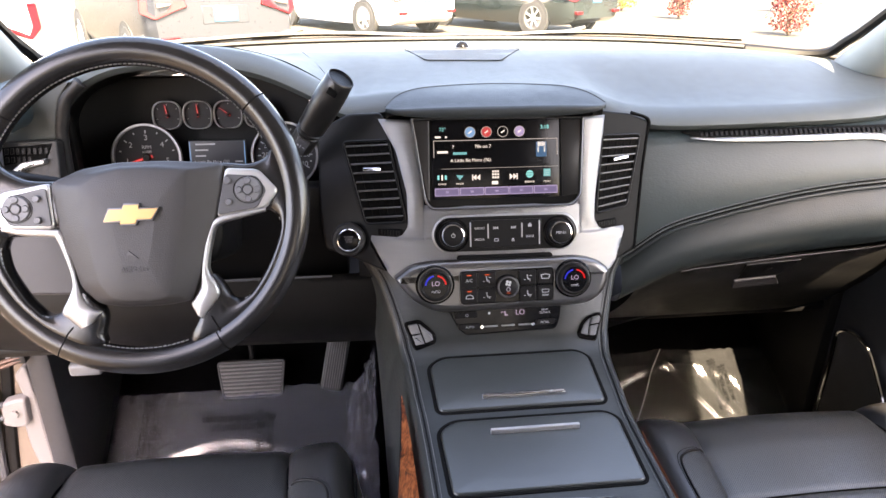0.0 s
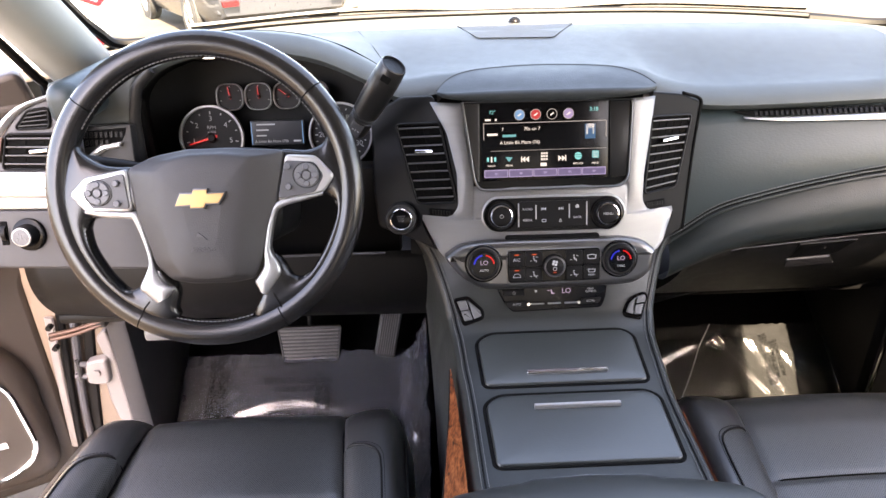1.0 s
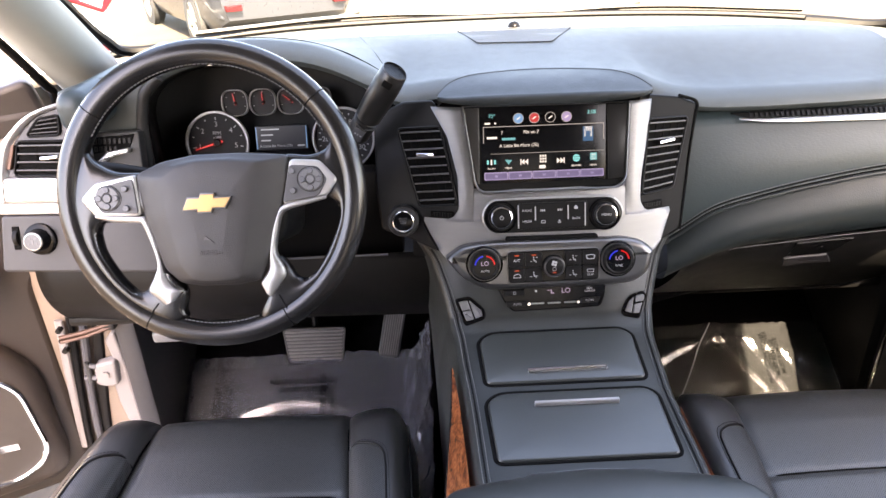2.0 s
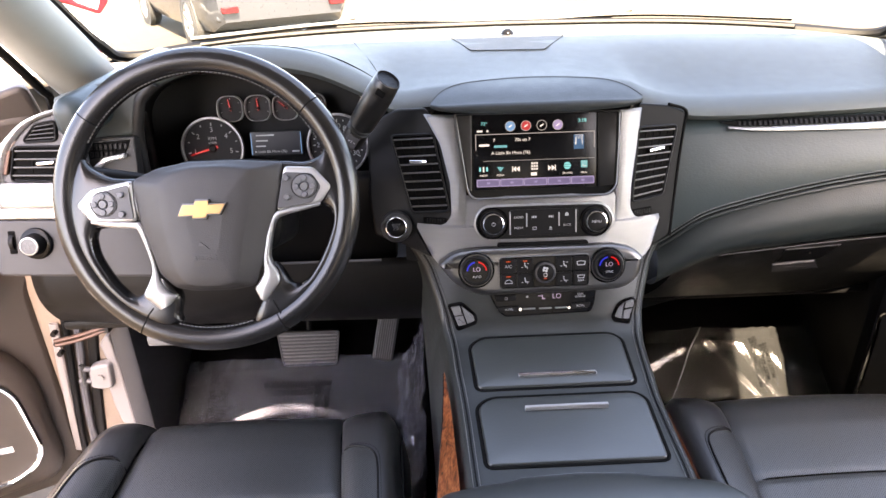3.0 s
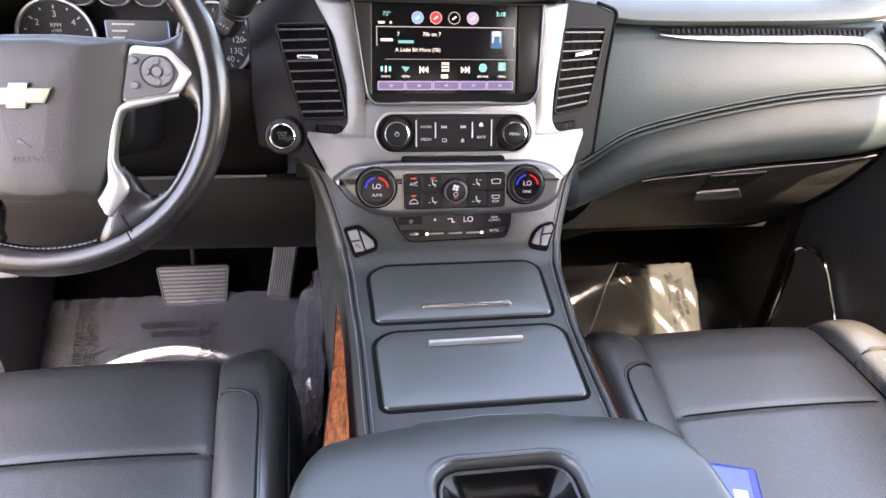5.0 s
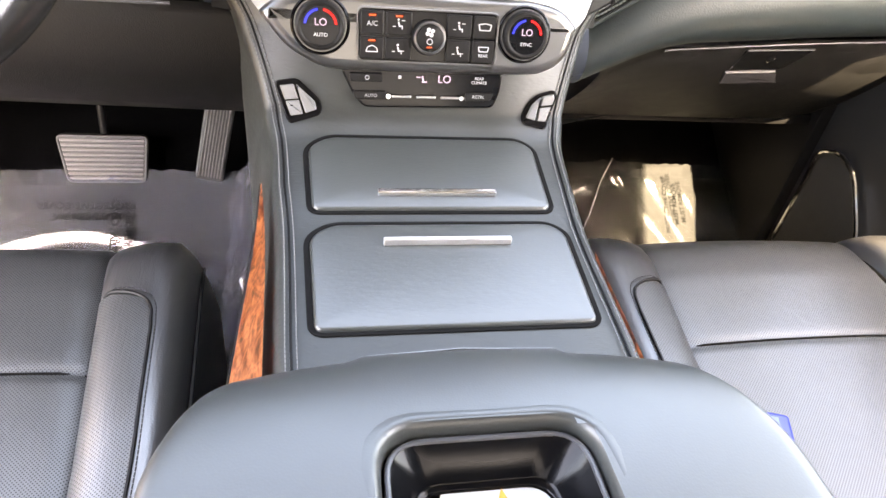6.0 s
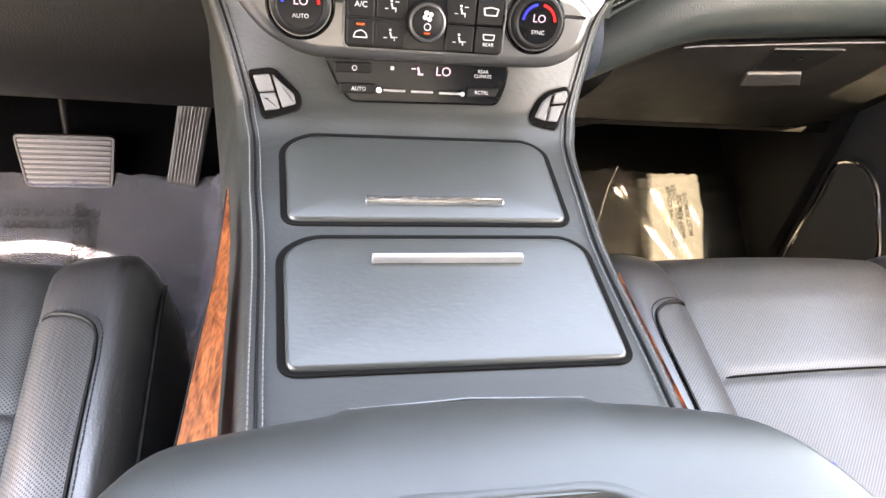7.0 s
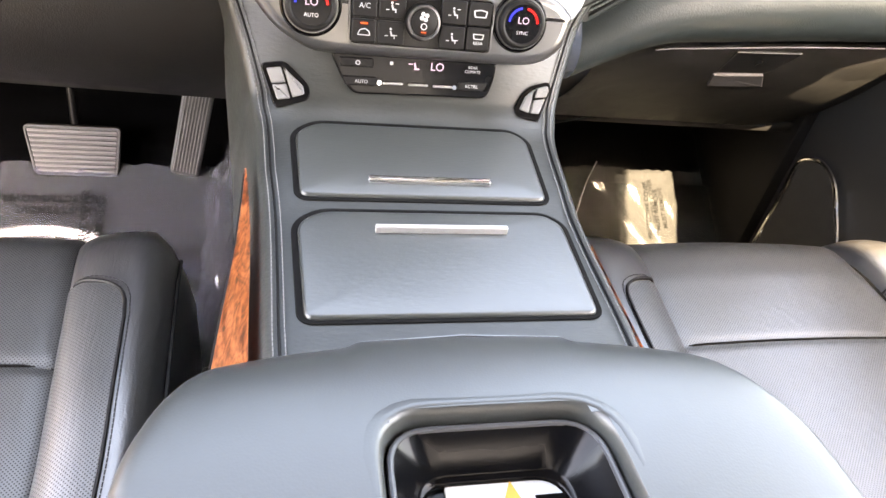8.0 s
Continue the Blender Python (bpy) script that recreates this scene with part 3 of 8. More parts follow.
def on_glove(a, b, l):
    return Vector(glove_face(a, b / 0.22)) + Vector((0, -0.75, -0.66)) * l


latch = part("latch", plate(rounded([(0.446, 0.010), (0.546, 0.014), (0.524, 0.056), (0.446, 0.054)], 0.004), on_glove, -0.004, 0.0016, 0.0008), BEZEL, glove, "black latch plate")
part("lever", plate(rounded([(0.444, 0.058), (0.521, 0.059), (0.543, 0.086), (0.456, 0.087)], 0.003), on_glove, -0.004, 0.0040, 0.0015), ENDGREY2, latch, "grey latch lever")
kp_ = on_glove(0.496, 0.035, 0.001)
part("latch_edge", tube([on_glove(a, b, 0.0018) for a, b in ((0.446, 0.052), (0.447, 0.011), (0.545, 0.015))], 0.0005, 5), ENDGREY2, latch, "thin grey edge")
part("keyhole", lathe([(0.0, 0.0016), (0.0050, 0.0020), (0.0062, 0.0010), (0.0064, 0.0), (0.0, 0.0)], frame_at(kp_, (1, 0, 0), (0, -0.66, 0.75)), 20), GLOSS, latch, "black lock barrel")

# under-dash closing panel on the passenger side, placed so its shadow ends the mat's sun patch
bm = box(0.20, 0.80, 0.256, 0.62, 0.803, 0.826, 0.008)
part("closing_panel", bm, PLASTIC, dash, "black felt closing panel under the glovebox")

part("duct_cover", sheet(lambda u, v: (0.165 + 0.275 * u, 0.250 + 0.10 * v, 0.826 - 0.075 * (1 - u) ** 1.6 * math.sin(math.pi * min(1.0, u * 2.5 + 0.25) / 2) - 0.02 * v), span(0, 1, 16), span(0, 1, 5)), LOWPANEL, dash, "curved dark duct cover", sharp=80)

# driver's knee panel and column area


def knee(x, t):
    z = 1.045 - 0.140 * t
    y = 0.03 + 0.05 * t * t - 0.012 * math.sin(math.pi * t) + 0.12 * max(0, -0.62 - x)
    return (x, y, z - 0.02 * max(0, (x + 0.5)) * t)


bm = sheet(knee, span(-0.80, -0.13, 30), span(0, 1, 12))
bmesh.ops.solidify(bm, geom=bm.faces[:], thickness=0.02)
part("knee_panel", bm, KNEE, dash, "dark grained panel below the steering column", sharp=60)
part("footwell_cover", box(-0.80, -0.15, 0.085, 0.62, 0.898, 0.918, 0.008), PLASTIC, dash)
part("fascia_backing", box(-0.700, -0.600, 0.13, 0.15, 1.10, 1.262, 0.004), PLASTIC, dash)
part("column_backing", box(-0.66, -0.215, 0.06, 0.10, 1.02, 1.17, 0.01), PLASTIC, dash)

# ================= console =================
console = thing("centre_console", "black leather-wrapped centre console with two covered bins and wood side trim", "console", (0, -0.3, 0.5))
SPINE = [(-0.024, 1.09), (-0.034, 1.055), (-0.044, 1.02), (-0.055, 0.985), (-0.072, 0.971), (-0.10, 0.962), (-0.17, 0.956), (-0.23, 0.9495), (-0.333, 0.947), (-0.42, 0.945), (-0.80, 0.94)]
HALF = [(-0.024, 0.202), (-0.034, 0.178), (-0.044, 0.163), (-0.055, 0.152), (-0.072, 0.1475), (-0.10, 0.1415), (-0.17, 0.134), (-0.23, 0.130), (-0.333, 0.1275), (-0.42, 0.126), (-0.80, 0.126)]
CX = 0.003


def ctop(y):
    return curve_table([(a, b) for a, b in reversed(SPINE)], y)


spine_path = smooth_path([(HALF[i][1], y, z) for i, (y, z) in enumerate(SPINE)], 8)

rows = []
bm = bmesh.new()
prof = [(1.16, -0.44), (1.20, -0.20), (1.17, -0.10), (1.09, -0.035), (1.03, -0.008), (1.0, -0.002), (0.97, 0.0), (0.5, 0.0)]
cross = [(-a, d) for a, d in prof] + [(0.0, 0.0)] + [(a, d) for a, d in reversed(prof)]
for i, p in enumerate(spine_path):
    a, b = spine_path[max(0, i - 1)], spine_path[min(len(spine_path) - 1, i + 1)]
    t = Vector((0, b.y - a.y, b.z - a.z)).normalized()
    nrm = Vector((0, t.z, -t.y))
    if nrm.z < 0:
        nrm = -nrm
    row = []
    for f, d in cross:
        deep = min(0, d)
        curve = 0.9 * (p.x * min(1, abs(f))) ** 2 * min(1.0, max(0.0, (p.z - 0.985) / 0.06))
        q = Vector((CX + math.copysign(p.x + (abs(f) - 1) * 0.128, f) if abs(f) > 1 else CX + p.x * f, p.y + curve, p.z))
        if deep > -0.05:
            q += nrm * deep
        else:
            up = min(1.0, max(0.0, (p.z - 0.965) / 0.06))
            q += nrm * -0.035 + Vector((0, -deep * 0.45 * up, (deep + 0.035) * (1 - 0.9 * up)))
            q.z = max(q.z, 0.5)
        if f < 0:
            q.x -= 0.006 * min(1.0, -f) * min(1.0, max(0.0, (-0.06 - p.y) / 0.1))
        row.append(bm.verts.new(q))
    rows.append(row)
for p, q in zip(rows, rows[1:]):
    for j in range(len(cross) - 1):
        bm.faces.new((p[j], p[j + 1], q[j + 1], q[j]))
part("console_body", bm, CONSOLE, console, "black leather-wrapped console top and flanks", sharp=60)


def row_bend(p, off):
    return 0.9 * (p.x - off) ** 2 * min(1.0, max(0.0, (p.z - 0.985) / 0.06))


for sx in (-1, 1):
    out = lambda p: 0.006 * min(1.0, max(0.0, (-0.06 - p.y) / 0.1)) if sx < 0 else 0.0
    for off in (0.004, 0.012):
        path = [Vector((CX + sx * (p.x - off + out(p)), p.y + row_bend(p, off), p.z + 0.0012)) for p in spine_path[6:]]
        part("stitching", stitches(path, 0.0042, 0.0032, 0.0005), CONSTITCH, console, "grey thread")
    path = [Vector((CX + sx * (p.x - 0.008 + out(p)), p.y + row_bend(p, 0.008) - 0.0003, p.z + 0.0006)) for p in spine_path[6:]]
    part("welt_seam", tube(path, 0.0011, 6), PLASTIC, console)


def on_top(a, b, l):
    return Vector((CX + a, b, ctop(b) + l))


for nm, top, bot, ht in (("front_lid", -0.092, -0.1945, 0), ("rear_lid", -0.2135, -0.331, 1)):
    out = rounded([(-0.109, bot), (0.104, bot), (0.109, top - 0.012), (0.096, top), (-0.094, top), (-0.112, top - 0.014)], [0.008, 0.008, 0.012, 0.012, 0.012, 0.012], 5)
    # flat dark plate round the lid, painted in for the shadow of its gap
    part("lid_gap_shade", plate([(a * 1.006, b + 0.0012) for a, b in inset_outline(out, -0.0044)], on_top, -0.004, 0.0014, 0.0006, 2), DARK, console)
    lid = part(nm, plate(out, on_top, -0.002, 0.0042, 0.0030, 5, 0.0014), LIDSKIN, console, "padded black leather bin cover", sharp=70)
    yh = -0.1765 if ht == 0 else -0.2395
    hh = 0.0023 if ht else 0.0030
    hm = [(-0.0525, yh - hh), (0.0555, yh - hh), (0.0555, yh + hh), (-0.0525, yh + hh)]
    part("handle", plate(rounded(hm, 0.001), lambda a, b, l: Vector((CX + a, b, ctop(b) + l)), 0.003, 0.0112 if ht else 0.0086, 0.0015), SILVERBRIGHT if ht else CHROME, lid, "polished chrome pull strip")

# wood strips on the console flanks
WOOD = bpy.data.materials.new("burl_wood")
WOOD.use_nodes = True
n, l = WOOD.node_tree.nodes, WOOD.node_tree.links
co, mp = n.new("ShaderNodeTexCoord"), n.new("ShaderNodeMapping")
mp.inputs["Scale"].default_value = (1, 0.55, 1)
l.new(co.outputs["Object"], mp.inputs[0])
n1, n2 = n.new("ShaderNodeTexNoise"), n.new("ShaderNodeTexWave")
n1.inputs["Scale"].default_value, n1.inputs["Detail"].default_value, n1.inputs["Distortion"].default_value = 48, 12, 2.6
n2.inputs["Scale"].default_value, n2.inputs["Distortion"].default_value, n2.inputs["Detail"].default_value, n2.inputs["Detail Scale"].default_value = 55, 14, 5, 1.6
n2.bands_direction = "Y"
l.new(mp.outputs[0], n1.inputs["Vector"])
l.new(mp.outputs[0], n2.inputs["Vector"])
mxw = n.new("ShaderNodeMath")
mxw.operation = "MULTIPLY_ADD"
mxw.inputs[1].default_value = 0.9
l.new(n1.outputs[0], mxw.inputs[0])
half = n.new("ShaderNodeMath")
half.operation = "MULTIPLY"
half.inputs[1].default_value = 0.1
l.new(n2.outputs["Fac"], half.inputs[0])
l.new(half.outputs[0], mxw.inputs[2])
rp = n.new("ShaderNodeValToRGB")
rp.color_ramp.elements[0].position, rp.color_ramp.elements[0].color = 0.34, (0.055, 0.012, 0.006, 1)
rp.color_ramp.elements[1].position, rp.color_ramp.elements[1].color = 0.66, (0.56, 0.21, 0.085, 1)
tone = rp.color_ramp.elements.new(0.48)
tone.color = (0.30, 0.082, 0.030, 1)
l.new(mxw.outputs[0], rp.inputs[0])
wb = n["Principled BSDF"]
l.new(rp.outputs[0], wb.inputs["Base Color"])
wb.inputs["Roughness"].default_value, wb.inputs["Coat Weight"].default_value = 0.3, 0.8
for sx in (-1, 1):
    def strip(y, k):
        wdt = curve_table([(-0.80, 1.0), (-0.42, 0.95), (-0.30, 0.62), (-0.15, 0.03)], y)
        hw = curve_table([(a, b) for a, b in reversed(HALF)], y)
        return (CX + sx * (hw + (0.017 if sx < 0 else 0.008) + (0.036 if sx < 0 else 0.015) * k * wdt), y, ctop(y) - (0.005 if sx < 0 else 0.010) - 0.058 * k * wdt)
    y_end = -0.15 if sx < 0 else -0.235
    bm = sheet(strip, span(-0.75, y_end, 30), span(0, 1, 4))
    bmesh.ops.solidify(bm, geom=bm.faces[:], thickness=0.006 * sx)
    part("wood_trim", bm, WOOD, console, "glossy reddish burl wood strip")
    part("edge_bead", tube([Vector(strip(y, 1.03)) for y in span(-0.75, y_end, 30)], 0.0010, 6), PLASTIC, console)

# armrest with charging tray
arm = thing("armrest", "padded black leather console armrest with a recessed phone tray", "armrest", (-0.018, -0.58, 0.95))
AX, AW = -0.018, 0.175
NOSE = [(-0.372, 0.945), (-0.376, 0.962), (-0.385, 0.98), (-0.397, 0.994), (-0.418, 1.006), (-0.45, 1.014), (-0.50, 1.019), (-0.60, 1.021), (-0.80, 1.021)]
nose = smooth_path([(0, y, z) for y, z in NOSE], 5)


def arm_point(s, f):
    i = min(len(nose) - 1, int(round(s * (len(nose) - 1))))
    p = nose[i]
    k = max(0.0, min(1.0, (-0.372 - p.y) / 0.12))
    w = AW * (0.80 + 0.20 * math.sin(k * math.pi / 2))
    ang = f * math.pi / 2
    edge = abs(f)
    x = AX + w * (math.sin(ang) if edge > 0.72 else f * math.sin(0.72 * math.pi / 2) / 0.72)
    drop = max(0, edge - 0.72) / 0.28
    back = 0.03 * (abs(f) ** 2.5) * (1 - k)
    flap = min(1.0, max(0.0, (0.070 - abs(x + 0.018)) / 0.010)) * max(0.0, 1 - abs(p.z - 0.992) / 0.02)
    flap *= flap * (3 - 2 * flap)
    return (x, p.y - back + 0.0025 * flap, p.z + 0.0015 * flap - 0.05 * drop * drop * drop - 0.006 * edge * edge)


WX0, WX1, WY0, WY1 = -0.078, 0.036, -0.63, -0.463
us, vs = span(0, 1, len(nose)), span(-1, 1, 57)
bm = bmesh.new()
grid = [[bm.verts.new(arm_point(u, v)) for v in vs] for u in us]
for i in range(len(us) - 1):
    for j in range(len(vs) - 1):
        c = sum((grid[a][b].co for a, b in ((i, j), (i + 1, j), (i, j + 1), (i + 1, j + 1))), Vector()) / 4
        if WY0 < c.y and math.hypot(max(WX0 + 0.022 - c.x, c.x - WX1 + 0.022, 0.0), max(c.y - WY1 + 0.022, 0.0)) < 0.0262:
            continue
        bm.faces.new((grid[i][j], grid[i + 1][j], grid[i + 1][j + 1], grid[i][j + 1]))
part("pad", bm, ARMPAD, arm, "soft black leather armrest pad", sharp=70)
part("base", box(AX - AW * 0.97, AX + AW * 0.97, -0.80, -0.42, 0.90, 0.972, 0.01), PLASTIC, arm)
part("latch_line", tube([(-0.076, -0.3925, 0.9915), (-0.018, -0.3905, 0.9930), (0.042, -0.3925, 0.9915)], 0.0006, 6), PEWTER, arm, "thin bright latch line")
well_o = rounded([(WX0, WY0), (WX1, WY0), (WX1 - 0.002, WY1), (WX0 + 0.004, WY1)], 0.022, 6)
lift = lambda a, b, l: Vector((a, b, l))


def pad_top(y):
    return lerp_table([(-0.80, 1.0212), (-0.60, 1.0210), (-0.50, 1.0190), (-0.463, 1.0160), (-0.45, 1.0140), (-0.418, 1.0060)], y)


def shrunk(d):
    """The tray's outline drawn in by d."""
    return [(-0.021 + (a + 0.021) * (1 - d / 0.057), -0.5465 + (b + 0.5465) * (1 - d / 0.0835)) for a, b in well_o]


def nested(rows, cap=False):
    bm = bmesh.new()
    loops = [[bm.verts.new(p) for p in row] for row in rows]
    for p, q in zip(loops, loops[1:]):
        for i in range(len(p)):
            bm.faces.new((p[i], p[(i + 1) % len(p)], q[(i + 1) % len(p)], q[i]))
    if cap:
        bm.faces.new(loops[-1])
    return bm


roll = [(-0.0125, -0.0004), (-0.009, 0.0003), (-0.0068, 0.0004), (-0.0050, -0.0006), (-0.0034, -0.0032), (-0.0022, -0.0075), (-0.0014, -0.0135)]
part("rolled_edge", nested([[(a, b, pad_top(b) + dz) for a, b in inset_outline(well_o, d)] for d, dz in roll]), ARMPAD, arm, "leather rolling down into the tray opening", sharp=80)
tray = part("tray_rim", tube([Vector((a, b, pad_top(b) - 0.0105)) for a, b in shrunk(0.0012)], 0.0017, 8, closed=True), TRAYRIM, arm, "satin grey tray rim")
rows = [[(a, b, pad_top(b) - 0.0100) for a, b in shrunk(0.0024)]] + [[(a, b, z) for a, b in shrunk(d)] for d, z in ((0.006, 1.0020), (0.0150, 0.9885), (0.0158, 0.9868), (0.0172, 0.9862), (0.0182, 0.9850), (0.0190, 0.9815))]
part("tray", nested(rows, True), GLOSS, arm, "glossy black phone tray with sloping walls", sharp=50)

# ================= seats =================
def seat(sx, name, label):
    """Front seat cushion: centre panel, side bolsters, seams."""
    cx = -0.462 if sx < 0 else 0.436
    s = thing(name, label, "car seat", (cx, -0.35, 0.5))

    def flare(y):
        return 1.0 + 0.15 * min(1.0, max(0.0, (-0.10 - y) / 0.25))

    def centre(a, b):
        x, y = cx + a * flare(b), b
        f = max(0.0, (y + 0.108) / 0.078)
        z = 0.822 - 0.05 * min(f, 1.35) ** 2.4 - 0.006 * (abs(a) / 0.153) ** 2
        d = abs(y + 0.236)
        z -= 0.0025 * math.exp(-(d / 0.005) ** 2)
        z -= 0.010 * max(0, abs(a) - 0.140) / 0.015
        z -= 0.085 * max(0.0, -0.14 - y)
        return Vector((x, y, z))

    ys = span(-0.70, -0.30, 10) + span(-0.275, -0.215, 13) + span(-0.20, -0.02, 22)
    bm = sheet(lambda b, a: centre(a, b), ys, span(-0.153, 0.153, 25))
    part("cushion", bm, PERF, s, "perforated black leather cushion panel", sharp=80)
    part("cross_seam", tube([centre(a_, -0.236) + Vector((0, 0, 0.0012)) for a_ in span(-0.150, 0.150, 14)], 0.0013, 6), DARK, s)
    part("front_skirt", box(cx - 0.24, cx + 0.24, -0.65, -0.045, 0.56, 0.77, 0.04, 4), LEATHER, s)
    part("seat_rail", box(cx - 0.2, cx + 0.2, -0.6, -0.10, 0.50, 0.57, 0.01), PLASTIC, s, "black seat rail cover")
    bk = Matrix.Translation((cx, -0.66, 0.79)) @ Matrix.Rotation(radians(20), 4, "X")
    back = part("backrest", box(-0.225, 0.225, -0.13, 0.0, 0.0, 0.64, 0.055, 5, bk), LEATHER, s, "padded black leather backrest")
    part("backrest_panel", box(-0.145, 0.145, -0.02, 0.012, 0.05, 0.58, 0.012, 3, bk), PERF, back, "perforated centre panel")
    part("headrest", box(-0.125, 0.125, -0.11, -0.01, 0.68, 0.86, 0.045, 5, bk), LEATHER, s, "padded headrest")
    for px_ in (-0.05, 0.05):
        part("headrest_post", tube([bk @ Vector((px_, -0.06, 0.60)), bk @ Vector((px_, -0.06, 0.72))], 0.006, 8), CHROME, s, "steel headrest post")
    for side in (-1, 1):
        def bolster(b, k):
            y = b
            f = max(0.0, (y + 0.130) / 0.085)
            ang = k * math.pi
            r = 1.0 - 0.16 * min(f, 1.2) ** 3
            wx = 0.151 + 0.057 - 0.057 * math.cos(min(ang, 0.80 * math.pi))
            h = (0.026 + 0.012 * min(1, max(0, -y - 0.1) / 0.2)) * math.sin(ang) ** 0.8
            z = 0.818 + h - (0.17 * max(0, k - 0.62) / 0.38) * (1 if k > 0.62 else 0) - 0.055 * min(f, 1.3) ** 2.4
            z -= 0.085 * max(0.0, -0.14 - y)
            if k < 0.08:
                z -= 0.014
            g = min(1.0, max(0.0, (y + 0.30) / 0.27)) if side == sx else 0.0
            wx = 0.151 + (wx - 0.151) * r * (1 - 0.55 * g * g)
            wx += 0.151 * (flare(y) - 1.0) * max(0.0, 1 - k * 0.8)
            return Vector((cx + side * wx, y, z))
        ys2 = span(-0.70, -0.22, 18) + span(-0.20, -0.032, 18)
        bm = sheet(bolster, ys2, [0.0, 0.05, 0.1, 0.18, 0.26, 0.34, 0.42, 0.5, 0.58, 0.66, 0.74, 0.82, 0.9, 1.0])
        part("bolster", bm, LEATHER, s, "smooth black leather side bolster", sharp=80)
        ends = [(0.03, -0.167), (0.20, -0.169), (0.36, -0.175), (0.46, -0.187), (0.50, -0.206)]
        bm = sheet(lambda u, k: bolster(-0.70 + (curve_table(ends, k) + 0.70) * u, k) + Vector((-side * 0.0004, 0, 0.0007)), span(0, 1, 26), [0.03, 0.08, 0.14, 0.20, 0.28, 0.36, 0.42, 0.46, 0.50])
        part("bolster_panel", bm, PERF, s, "perforated inner bolster panel", sharp=80)
        path = [bolster(y, 0.02) + Vector((0, 0, 0.004)) for y in ys2]
        part("seam", tube(path, 0.0018, 6), DARK, s)
        inner = [bolster(y, 0.50) + Vector((0, 0, 0.0015)) for y in ys2 if y < -0.205]
        cap = smooth_path([bolster(-0.203, 0.50), bolster(-0.184, 0.46), bolster(-0.172, 0.36), bolster(-0.166, 0.20), bolster(-0.164, 0.03)], 5)
        path = inner + [p + Vector((0, 0, 0.0015)) for p in cap[1:]]
        part("piping", tube(path, 0.0016, 6), GRIP, s)
        part("stitching", stitches([p + Vector((side * 0.004, 0.004, 0.001)) for p in path], 0.0045, 0.0033, 0.0005), GRIP, s, "dark grey thread")
        outer = [bolster(y, 0.70) + Vector((side * 0.0015, 0, 0.0015)) for y in ys2]
        part("piping", tube(outer, 0.0018, 6), GRIP, s)
    return s


# perforated leather: small regular holes
PERF = material("perforated_leather", (0.032, 0.033, 0.0328), 0.37, spec=1.0, vary=0.15, scale=9, coat=0.15, coat_rough=0.36)
n, l = PERF.node_tree.nodes, PERF.node_tree.links
co, mp = n.new("ShaderNodeTexCoord"), n.new("ShaderNodeMapping")
mp.inputs["Rotation"].default_value, mp.inputs["Scale"].default_value = (0, 0, radians(45)), (440, 440, 0)
vo = n.new("ShaderNodeTexVoronoi")
vo.voronoi_dimensions, vo.inputs["Scale"].default_value, vo.inputs["Randomness"].default_value = "2D", 1.0, 0.0
bp = n.new("ShaderNodeBump")
bp.inputs["Strength"].default_value, bp.inputs["Distance"].default_value = 0.3, 0.0008
st = n.new("ShaderNodeMapRange")
st.inputs["From Min"].default_value, st.inputs["From Max"].default_value = 0.17, 0.34
l.new(co.outputs["Object"], mp.inputs[0])
l.new(mp.outputs[0], vo.inputs["Vector"])
l.new(vo.outputs["Distance"], st.inputs["Value"])
l.new(st.outputs[0], bp.inputs["Height"])
l.new(bp.outputs[0], n["Principled BSDF"].inputs["Normal"])
n["Principled BSDF"].inputs["IOR"].default_value = LEATHER.node_tree.nodes["Principled BSDF"].inputs["IOR"].default_value = 1.54
pit = n.new("ShaderNodeMapRange")
pit.inputs["To Min"].default_value, pit.inputs["To Max"].default_value = 0.30, 1.0
l.new(st.outputs[0], pit.inputs["Value"])
l.new(pit.outputs[0], n["Principled BSDF"].inputs["Specular IOR Level"])
for skin in (PERF, LEATHER):
    sn, sl = skin.node_tree.nodes, skin.node_tree.links
    crease = sn.new("ShaderNodeTexNoise")
    crease.inputs["Scale"].default_value, crease.inputs["Detail"].default_value, crease.inputs["Distortion"].default_value = 26, 5, 0.8
    soft = sn.new("ShaderNodeBump")
    soft.inputs["Strength"].default_value, soft.inputs["Distance"].default_value = 0.18, 0.003
    sl.new(crease.outputs[0], soft.inputs["Height"])
    sl.new(soft.outputs[0], sn["Principled BSDF"].inputs["Normal"].links[0].from_node.inputs["Normal"])
hole = n.new("ShaderNodeMix")
hole.data_type = "RGBA"
hole.inputs["A"].default_value = (0.002, 0.002, 0.002, 1)
l.new(st.outputs[0], hole.inputs["Factor"])
l.new(n["Principled BSDF"].inputs["Base Color"].links[0].from_socket, hole.inputs["B"])
l.new(hole.outputs["Result"], n["Principled BSDF"].inputs["Base Color"])

seat(-1, "car_seat", "black perforated leather driver seat with raised bolsters")
seat(1, "car_seat", "black perforated leather passenger seat with raised bolsters")

# ================= steering wheel =================
WC = Vector((-0.445, -0.11, 1.206))
WT = radians(19.5)
WM = frame_at(WC, (1, 0, 0), (0, math.sin(WT), math.cos(WT)))
wheel = thing("steering_wheel", "black leather steering wheel with silver spokes and gold badge", "steering wheel", tuple(WC))
bm = tube([WM @ Vector((0.1775 * math.cos(a), 0.1775 * math.sin(a), 0)) for a in [2 * math.pi * k / 96 for k in range(96)]], 0.0163, 20, closed=True)
part("rim", bm, RIMLEATHER, wheel, "worn black leather rim")


# rim: seams, spokes, pad, switches


def on_wheel(a, b, l):
    return WM @ Vector((a, b, l))


